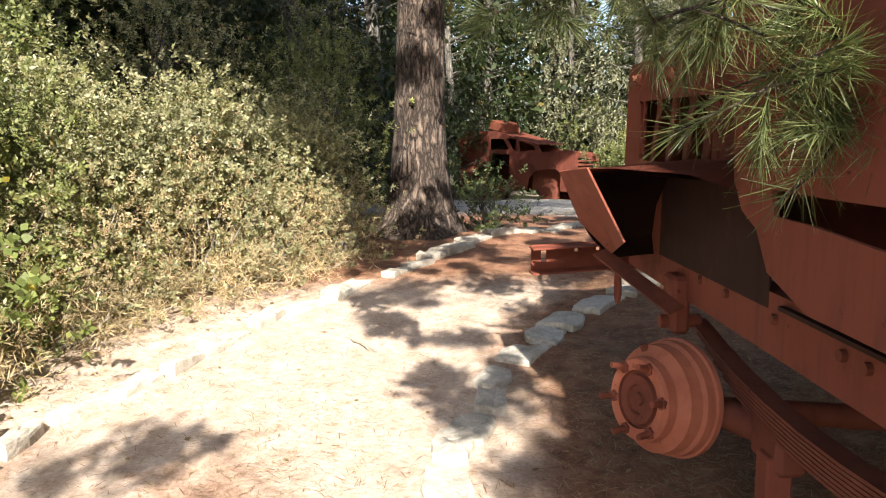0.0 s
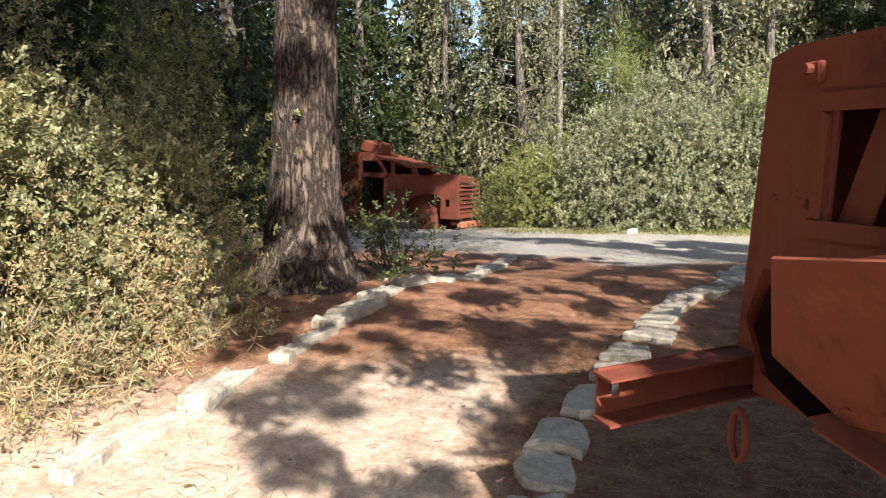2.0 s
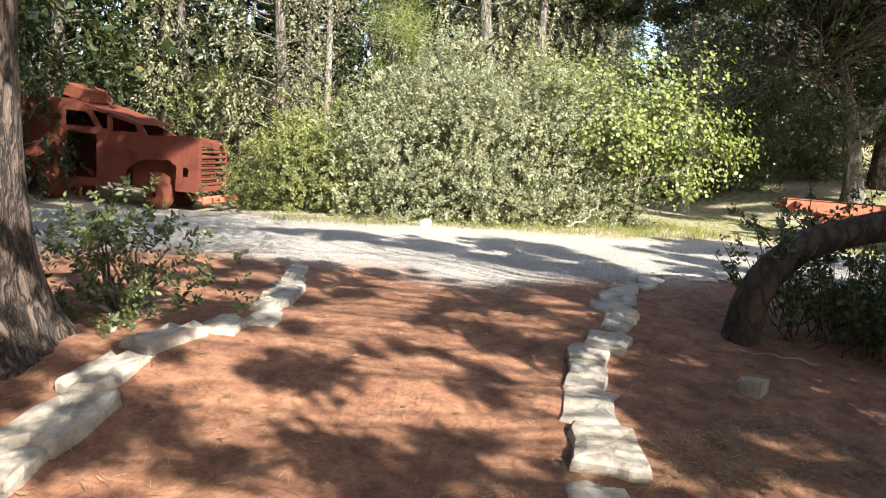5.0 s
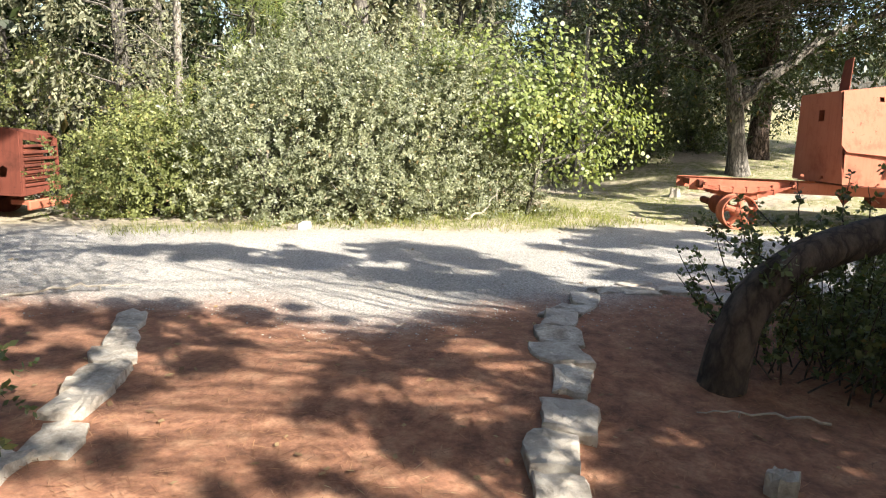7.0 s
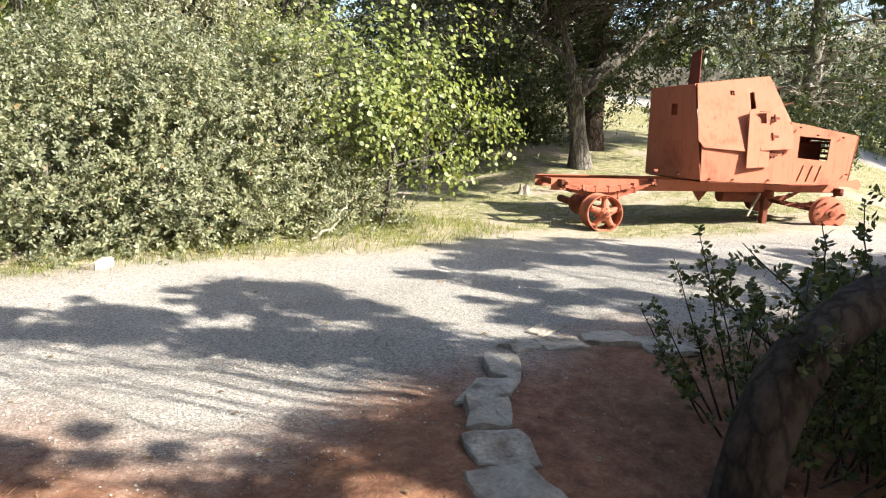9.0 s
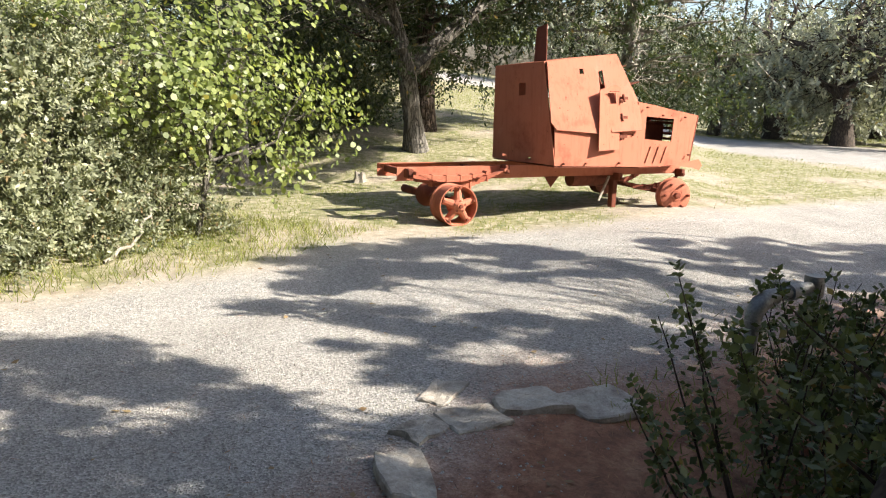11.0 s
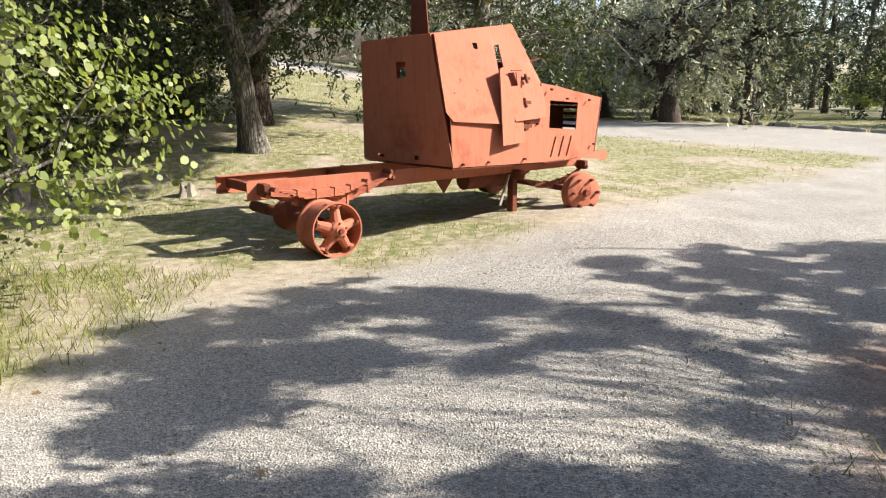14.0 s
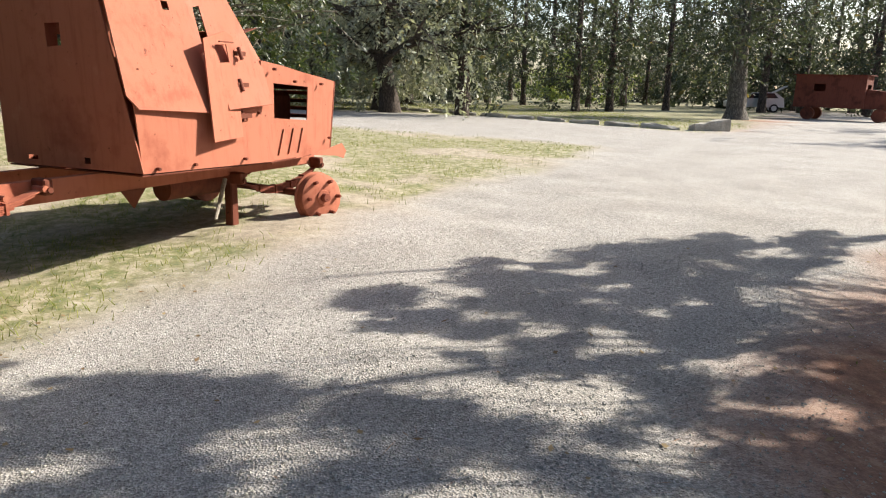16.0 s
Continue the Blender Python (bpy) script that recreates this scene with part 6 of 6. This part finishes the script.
# ---- stump and dead branches ----
def stump(x, y):
    rng = np.random.default_rng(9)
    root = thing("tree_stump", pose(x, y, land1(x, y)), "short splintered grey tree stump in dry grass", "stump")
    bm = bmesh.new()
    n = 22
    rings = []
    for z, r in [(-0.05, 0.15), (0.02, 0.12), (0.08, 0.095), (0.14, 0.09)]:
        rings.append([bm.verts.new((r * (1 + 0.2 * math.sin(5 * a) * (1 if z < 0.1 else 0.4)) * math.cos(a), r * (1 + 0.2 * math.sin(5 * a)) * math.sin(a), z + (rng.uniform(-0.04, 0.07) if z > 0.12 else 0)))
                      for a in np.linspace(0, 2 * np.pi, n, endpoint=False)])
    for a, b in zip(rings, rings[1:]):
        for i in range(n):
            bm.faces.new((a[i - 1], a[i], b[i], b[i - 1]))
    top = bm.verts.new((0, 0, 0.15))
    for i in range(n):
        bm.faces.new((rings[-1][i - 1], rings[-1][i], top))
    part("stump_wood", bm, WOOD_GREY, root)


stump(14.7, 13.3)


def dead_branch(label, pts, r):
    pts = np.array(pts, float)
    root = thing("dead_branch", pose(*pts[0]), label, "branch")
    k = np.linspace(0, len(pts) - 1, 14)
    line = np.stack([np.interp(k, np.arange(len(pts)), pts[:, i]) for i in range(3)], 1) - pts[0]
    rng = np.random.default_rng(int(r * 1e4))
    line[1:-1] += rng.normal(size=(12, 3)) * r
    part_np("stick", *tube_np(line, np.linspace(r, r * 0.4, 14), 7), WOOD_GREY, root, smooth_faces=True)
    s = line[8]
    part_np("side_twig", *tube_np(bent(rng, s, s + [0.12, 0.05, -0.22], 5, 0.2), np.linspace(r * 0.6, r * 0.2, 5), 5), WOOD_GREY, root)


dead_branch("pale dead branch leaning out of the verge shrubs", [(7.4, 12.35, 0.36), (7.9, 12.4, 0.5), (8.3, 12.6, 0.68), (8.75, 12.85, 0.72)], 0.02)
dead_branch("thin fallen twig on pine litter", [(4.15, 6.5, 0.37), (3.9, 6.75, 0.41), (3.7, 6.95, 0.39)], 0.008)
dead_branch("thin fallen twig beside the pine", [(1.6, 11.0, 0.36), (2.1, 10.8, 0.42), (2.5, 10.75, 0.38)], 0.012)
dead_branch("short fallen twig on the sandy path", [(-0.62, 4.55, 0.19), (-0.5, 4.35, 0.195), (-0.42, 4.3, 0.18)], 0.006)
dead_branch("short fallen twig on pine litter", [(1.9, 5.4, 0.28), (2.1, 5.25, 0.3), (2.25, 5.2, 0.27)], 0.008)


# ---- distance ----
def far_tree(kind, x, y, s, seed):
    r = np.random.default_rng(seed)
    if kind == "tall":
        return tree("pine_tree", "tall dark pine with a bare trunk on the far field", "tree", x, y, [(0, 0, -0.1, 0.3), (0, 0, 1, 0.22), (0.1, 0, 5, 0.18), (0.1, 0.1, 12, 0.06)], limb_ring(r, 30, 0.3 + 0.12 * (seed % 3), 1.0, 1.9, 0.3, 0.06),
                    LEAF_FAR, BARK_PINE, seed, leaves=4300, leaf_len=0.26, leaf_w=0.12, clump=0.75, group="far trees", droop=0.5, twigs=3)
    if kind == "olive":
        return tree("olive_tree", "silver-green olive tree with dark forked trunk", "tree", x, y, [(0, 0, -0.1, 0.4), (0.1, 0, 0.8, 0.28), (0.3, 0.1, 2.0, 0.22), (0.4, 0.2, 3.4, 0.12)],
                    [(h, q * 1.6, z * 1.5, b, 0.12) for h, q, z, b, _ in limb_ring(r, 16, 0.5, 1.0, 1.9, 1.3, 0.1)], LEAF_OLIVE, BARK_DARK, seed, leaves=9000, leaf_len=0.17, leaf_w=0.07, clump=0.85, group="far trees", twigs=8, droop=0.4)


tall = [far_tree("tall", 46, -12.2, 1, 501), far_tree("tall", 47, -15.1, 1, 502), far_tree("tall", 51, -22, 1, 503)]
olive = [far_tree("olive", 49, 9, 1, 511), far_tree("olive", 45, -0.5, 1, 512)]
rngf = np.random.default_rng(77)


def again(src, x, y, lo=0.85, hi=1.25):
    s = rngf.uniform(lo, hi)
    copy_thing(src[rngf.integers(0, len(src))], pose(x, y, land1(x, y), 0, 0, rngf.uniform(0, 360)) @ Matrix.Diagonal((s, s, s, 1)))


for x, y in [(46.5, 3), (50.5, -1.5), (52, 2), (56, 11), (41, 0.5), (55, -4), (53, 15), (58, 8)]:
    again(olive, x, y, 1.1, 1.6)
for x, y in [(44, -33), (47.5, -36.5), (50, -33), (42, -39), (55, -37), (48, -42), (40, -44), (54, -8), (58, -14), (63, -13), (74, -12), (55, -18), (49.5, -29), (60, -24), (57, -33), (66, -30), (70, -22), (64, -40), (52, -40), (45, -44), (60, 18), (66, 4), (72, 10), (70, 26), (80, 0), (85, -15), (82, -30), (78, -42), (86, 16),
             (25, 21), (30, 23), (33, 25), (28, 27), (38, 23), (42, 30), (24.5, 23), (35, 32), (48, 26), (52, 34), (62, 42), (46, 40), (30, 38), (76, 40), (38, 44), (90, 30), (56, -2), (68, -6), (75, -20), (64, -50), (54, -52)]:
    again(tall, x, y)
for x, y in [(38, 26), (31, 26), (34, 23)]:
    again(olive, x, y, 0.9, 1.1)
for x, y in [(43.5, 0.5), (48, 6), (50, 11.5)]:
    again(olive, x, y, 1.0, 1.3)
for x, y in [(39, -2.5), (0, -18), (8, -20), (16, -22), (-9, -14), (-14, -6), (24, -26), (-16, -20), (30, -34), (12, -30), (-2, -28)]:
    again(tall, x, y)
hedge = [bush("shrub", "far dark green thicket behind the field", "shrub", 62, -9, 2.8, 2.8, 3.4, 3600, 0.3, 0.15, LEAF_FAR, 601, group="far shrubs", clusters=70, spread=0.6),
         bush("shrub", "far sunlit yellow-green thicket behind the field", "shrub", 58, 3, 2.6, 2.6, 2.4, 3400, 0.28, 0.14, LEAF_BRIGHT, 602, group="far shrubs", clusters=70, spread=0.5),
         bush("shrub", "tall dark thicket closing the grove", "shrub", 3.0, 25.0, 2.2, 2.0, 6.5, 4600, 0.3, 0.14, LEAF_DARK, 603, group="grove thickets", clusters=120, spread=0.5)]
for k in range(36):
    a = -1.1 + 2.13 * k / 35
    d = rngf.uniform(66, 96)
    again(hedge[:1] * 3 + hedge[1:2], 6 + d * math.cos(a), 8 + d * math.sin(a), 0.9, 2.0)
for x, y in [(-6, 10.5), (-7.5, 7.5), (-8, 4.5), (-5.5, 13.5), (-3.5, 17), (-8.5, 1.5), (0.8, 23.6), (6, 23), (9, 23), (12, 23), (-4, 21), (15, 24), (18, 27), (-7, 17), (21.5, 29), (-3.0, 20.5), (25.5, 32), (-10, 10)]:
    again(hedge[2:], x, y, 0.85, 1.2)
for k in range(14):
    a = 1.0 + 2.6 * k / 13
    again(hedge[:1], 3 + rngf.uniform(30, 40) * math.cos(a), 8 + rngf.uniform(30, 40) * math.sin(a), 1.2, 2.2)
# the big pale tree, boulder slab and kerb beyond the road
tree("pine_tree", "broad old pine with pale flared trunk by the far road", "tree", 38.2, -17.5, [(0, 0, -0.1, 0.75), (0, 0, 0.5, 0.5), (0.1, 0, 2.5, 0.42), (0.2, 0.1, 9, 0.2)], limb_ring(np.random.default_rng(7), 22, 0.72, 1.0, 3.0, 0.3, 0.1), LEAF_FAR, BARK_GREY, 520, leaves=8000, leaf_len=0.28, leaf_w=0.1, clump=1.0, droop=0.7)
stone("boulder", "long pale limestone block on the far road verge", 28.95, -8.7, 1.5, 0.7, 0.28, 80, 95, STONE_FAR, "", "boulder", 0.2)
for i in range(11):
    x, y = 29.8 + 1.6 * i, -7.2 + 0.72 * i
    stone("kerb_stone", "low pale kerb stone along the far road", x, y, 1.5, 0.3, 0.13, 24, 700 + i, STONE_FAR, "kerb stones", "kerb", 0.3)


def stone_wall():
    root = thing("stone_wall", pose(59, 22.5, land1(59, 22.5), 0, 0, -76), "low wall of pale squared stone far off", "wall", kind="structure")
    rng = np.random.default_rng(4)
    bm = bmesh.new()
    box(bm, -9, 9, -0.2, 0.2, -0.1, 2.3)
    part("wall_core", bm, STONE_FAR, root)
    shapes = []
    for k in range(5):
        bm = bmesh.new()
        box(bm, -0.44, 0.44, -0.03, 0.03, -0.2, 0.2, 0.02)
        me = bpy.data.meshes.new("block")
        bm.to_mesh(me)
        bm.free()
        me.materials.append(STONE)
        shapes.append(me)
    for row in range(5):
        for i in range(19):
            ob = attach(new("block", shapes[rng.integers(0, 5)]), root)
            ob.matrix_basis = pose(-8.5 + 0.93 * i + 0.4 * (row % 2), -0.22, 0.22 + 0.44 * row)


stone_wall()


def parked_car():
    m, nt, b = material("silver_car_paint")
    b.inputs["Base Color"].default_value = (0.55, 0.57, 0.6, 1)
    b.inputs["Metallic"].default_value, b.inputs["Roughness"].default_value = 0.5, 0.3
    gl, nt, b = material("dark_car_glass")
    b.inputs["Base Color"].default_value = (0.02, 0.025, 0.03, 1)
    b.inputs["Roughness"].default_value = 0.08
    rb, nt, b = material("tyre_rubber")
    b.inputs["Base Color"].default_value = (0.02, 0.02, 0.02, 1)
    b.inputs["Roughness"].default_value = 0.8
    root = thing("parked_car", pose(51.3, -29.8, land1(51.3, -29.8), 0, 0, 58), "silver hatchback parked under trees with its tailgate open", "car")
    bm = bmesh.new()
    prof = [(2.0, 0.35), (2.05, 0.7), (1.7, 0.88), (1.0, 0.98), (0.3, 1.42), (-1.3, 1.46), (-1.9, 1.05), (-2.0, 0.4)]
    plate(bm, [(x, -0.82, z) for x, z in prof], 0.02)
    plate(bm, [(x, 0.82, z) for x, z in prof], 0.02)
    for (x0, z0), (x1, z1) in zip(prof, prof[1:] + prof[:1]):
        bm.faces.new([bm.verts.new(p) for p in ((x0, -0.82, z0), (x1, -0.82, z1), (x1, 0.82, z1), (x0, 0.82, z0))])
    part("body", bm, m, root)
    for v in (-0.845, 0.845):
        for pts in ([(0.75, 1.02), (0.25, 1.36), (-0.35, 1.38), (-0.35, 1.02)], [(-0.42, 1.02), (-0.42, 1.38), (-1.2, 1.4), (-1.55, 1.05)]):
            bm = bmesh.new()
            plate(bm, [(x, v, z) for x, z in pts], 0.01)
            part("window", bm, gl, root)
    bm = bmesh.new()
    plate(bm, [(1.02, -0.7, 1.0), (1.02, 0.7, 1.0), (0.36, 0.62, 1.42), (0.36, -0.62, 1.42)], 0.01)
    part("windscreen", bm, gl, root)
    for u in (1.3, -1.3):
        for v in (-0.78, 0.78):
            bm = bmesh.new()
            cylinder(bm, (u, v - 0.1, 0.31), (u, v + 0.1, 0.31), 0.31, None, 24)
            wheel = part("wheel", bm, rb, root)
            bm = bmesh.new()
            cylinder(bm, (u, v - 0.105, 0.31), (u, v + 0.105, 0.31), 0.19, None, 20)
            part("rim", bm, m, wheel)
    bm = bmesh.new()
    plate(bm, [(-1.3, -0.7, 1.48), (-1.3, 0.7, 1.48), (-2.1, 0.66, 1.95), (-2.1, -0.66, 1.95)], 0.04)
    part("tailgate", bm, m, root)


parked_car()


def far_truck():
    root = thing("armoured_truck", pose(38.8, -25.5, land1(38.8, -25.5), 0, 0, 212), "brown-red armoured truck wreck far down the road", "truck")
    bm = bmesh.new()
    plate(bm, [(-2.6, -1, 0.7), (1.0, -1, 0.7), (1.0, -0.9, 2.5), (-2.6, -0.9, 2.5)], 0.03, [[(-1.6, -0.97, 1.6), (-1.0, -0.97, 1.6), (-1.0, -0.95, 2.0), (-1.6, -0.95, 2.0)]])
    plate(bm, [(-2.6, 1, 0.7), (1.0, 1, 0.7), (1.0, 0.9, 2.5), (-2.6, 0.9, 2.5)], 0.03)
    plate(bm, [(-2.6, -1, 0.7), (-2.6, 1, 0.7), (-2.6, 0.9, 2.5), (-2.6, -0.9, 2.5)], 0.03)
    plate(bm, [(1.0, -1, 0.7), (1.0, 1, 0.7), (1.0, 0.9, 2.5), (1.0, -0.9, 2.5)], 0.03, [[(1.0, -0.5, 1.7), (1.0, 0.5, 1.7), (1.0, 0.5, 2.0), (1.0, -0.5, 2.0)]])
    part("cab", bm, RUST_SHADED, root)
    bm = bmesh.new()
    plate(bm, [(-2.7, -1, 2.52), (1.15, -1, 2.52), (1.15, 1, 2.52), (-2.7, 1, 2.52)], 0.04)
    part("roof", bm, RUST_SHADED, root)
    bm = bmesh.new()
    plate(bm, [(1.0, -0.8, 0.7), (2.5, -0.7, 0.7), (2.4, -0.65, 1.6), (1.0, -0.75, 1.75)], 0.03)
    plate(bm, [(1.0, 0.8, 0.7), (2.5, 0.7, 0.7), (2.4, 0.65, 1.6), (1.0, 0.75, 1.75)], 0.03)
    plate(bm, [(1.0, -0.75, 1.75), (2.4, -0.65, 1.6), (2.4, 0.65, 1.6), (1.0, 0.75, 1.75)], 0.03)
    plate(bm, [(2.5, -0.7, 0.7), (2.5, 0.7, 0.7), (2.4, 0.65, 1.6), (2.4, -0.65, 1.6)], 0.03)
    part("bonnet", bm, RUST_SHADED, root)
    for u in (-1.8, 1.8):
        for v in (-0.85, 0.85):
            bm = bmesh.new()
            cylinder(bm, (u, v - 0.12, 0.35), (u, v + 0.12, 0.35), 0.36, None, 20)
            part("wheel", bm, RUST_DARK, root)


far_truck()


# ---- loose cover of the ground ----
def scatter(rng, n, x0, x1, y0, y1, weight):
    x, y = rng.uniform(x0, x1, n), rng.uniform(y0, y1, n)
    keep = rng.uniform(size=n) < weight(x, y)
    return x[keep], y[keep]


def ground_stuff(name, label, category, verts, faces, mat):
    tagged(new(name, mesh_from(name, verts, faces, mat)), label, category, kind="stuff")


def flat_bits(rng, x, y, length, width, lift):
    n = len(x)
    a = rng.uniform(0, 2 * np.pi, n)
    d = np.stack([np.cos(a), np.sin(a), rng.normal(size=n) * 0.12], 1) * (length * rng.uniform(0.5, 1.2, n))[:, None] / 2
    w = np.stack([-np.sin(a), np.cos(a), rng.normal(size=n) * 0.2], 1) * (width * rng.uniform(0.6, 1.3, n))[:, None] / 2
    c = np.stack([x, y, surface(x, y) + rng.uniform(0.3, 1, n) * lift], 1)
    v = np.stack([c - d - 0.4 * w, c + w, c + d, c - w], 1)
    return v.reshape(-1, 3), np.arange(4 * n).reshape(-1, 4)


def surface(x, y):
    g, s = gravel_at(x, y), sand_at(x, y)
    return land(x, y) + 0.012 * lumps(x, y, 3.1) + 0.008 * lumps(x, y, 7.3, 3) * (1 - g) + 0.02 * np.clip(-s + 0.4, 0, 1) * lumps(x, y, 1.9, 5)


rngl = np.random.default_rng(41)
x, y = scatter(rngl, 90000, -3, 9, 1.2, 12, lambda x, y: np.clip(1.05 - 1.1 * gravel_at(x, y) - 0.75 * sand_at(x, y), 0.08, 1) * np.where(y > 9, 0.4, 1) * np.where(x > 6, 0.5, 1))
ground_stuff("pine_litter", "fallen red-brown pine needles", "litter", *flat_bits(rngl, x, y, 0.085, 0.003, 0.012), LITTER)
x, y = scatter(rngl, 42000, -1.2, 3.2, 2.0, 6.2, lambda x, y: np.clip(1.0 - 0.9 * sand_at(x, y), 0.05, 1))
ground_stuff("pine_litter", "matted dry pine needles beside the path", "litter", *flat_bits(rngl, x, y, 0.08, 0.0022, 0.02), STRAW)
x, y = scatter(rngl, 15000, -3.2, 2.5, 1.2, 7.5, lambda x, y: 0.14 + 0.75 * smooth(-x, 1.1, 2.2))
ground_stuff("dry_straw", "pale dry straw and grass stalks", "litter", *flat_bits(rngl, x, y, 0.08, 0.003, 0.012), STRAW)
x, y = scatter(rngl, 2600, -3, 12, 1.2, 13, lambda x, y: 0.15 + 0.6 * (1 - gravel_at(x, y)) * (1 - sand_at(x, y)))
ground_stuff("dead_leaves", "small curled dead leaves", "litter", *flat_bits(rngl, x, y, 0.045, 0.025, 0.015), LEAF_DRY)

x, y = scatter(rngl, 260000, 1, 15, 3, 13.5, lambda x, y: gravel_at(x, y) * np.clip(1.2 - np.hypot(x - 7, y - 8.5) / 6, 0.04, 1))
n = len(x)
size = 0.0038 + 0.006 * rngl.uniform(size=n) ** 3
octa = np.array([(1, 0, 0), (0, 1, 0), (-1, 0, 0), (0, -1, 0), (0, 0, 0.75), (0, 0, -0.4)])
turn = rngl.uniform(0, 6.28, n)
v = octa[None] * size[:, None, None] * rngl.uniform(0.7, 1.3, (n, 6, 1))
v = np.stack([v[..., 0] * np.cos(turn)[:, None] - v[..., 1] * np.sin(turn)[:, None], v[..., 0] * np.sin(turn)[:, None] + v[..., 1] * np.cos(turn)[:, None], v[..., 2]], -1)
v += np.stack([x, y, surface(x, y) + 0.2 * size], 1)[:, None]
f = np.array([(0, 1, 4), (1, 2, 4), (2, 3, 4), (3, 0, 4)])
ground_stuff("gravel", "loose pale grey gravel chippings", "gravel", v.reshape(-1, 3), (np.arange(n)[:, None, None] * 6 + f[None]).reshape(-1, 3), PEBBLE)


def blades(rng, x, y, tall, wide):
    n = len(x)
    c = np.stack([x, y, surface(x, y) - 0.005], 1)
    a = rng.uniform(0, 2 * np.pi, n)
    w = np.stack([np.cos(a), np.sin(a), np.zeros(n)], 1) * wide
    h = tall * rng.uniform(0.4, 1.3, n)
    tip = c + np.stack([rng.normal(size=n) * 0.5 * h, rng.normal(size=n) * 0.5 * h, h], 1)
    v = np.stack([c - w, c + w, tip + w * 0.2, tip - w * 0.2], 1)
    return v.reshape(-1, 3), np.arange(4 * n).reshape(-1, 4)


x, y = scatter(rngl, 170000, 2.5, 24, -1, 19, lambda x, y: np.clip(grass_at(x, y) * 1.3 - 0.25, 0, 1) * np.clip(0.65 + 0.9 * lumps(x, y, 2.3, 8), 0.1, 1) * np.where(x > 17, 0.5, 1))
ground_stuff("grass", "short patchy green grass", "grass", *blades(rngl, x, y, 0.05, 0.004), GRASS)
x, y = scatter(rngl, 110000, 22, 56, -14, 20, lambda x, y: np.clip(grass_at(x, y) * 1.3 - 0.1, 0, 1) * smooth(x, 20, 34))
ground_stuff("grass", "green field grass beyond the far road", "grass", *blades(rngl, x, y, 0.05, 0.009), GRASS)
x, y = scatter(rngl, 9000, 3, 10.5, 11, 13.4, lambda x, y: smooth(y - np.interp(x, [3, 5.3, 7.5, 10], [13.1, 12.5, 11.3, 10.4]), -0.1, 0.3))
ground_stuff("verge_grass", "longer straw-green grass along the verge", "grass", *blades(rngl, x, y, 0.09, 0.004), GRASS)
x, y = scatter(rngl, 5000, 5, 8.5, 5.2, 8, lambda x, y: (1 - gravel_at(x, y)) * (lumps(x, y, 2.7, 4) > 0.1))
ground_stuff("grass", "thin grass in the shade beside the pipe", "grass", *blades(rngl, x, y, 0.07, 0.004), GRASS)
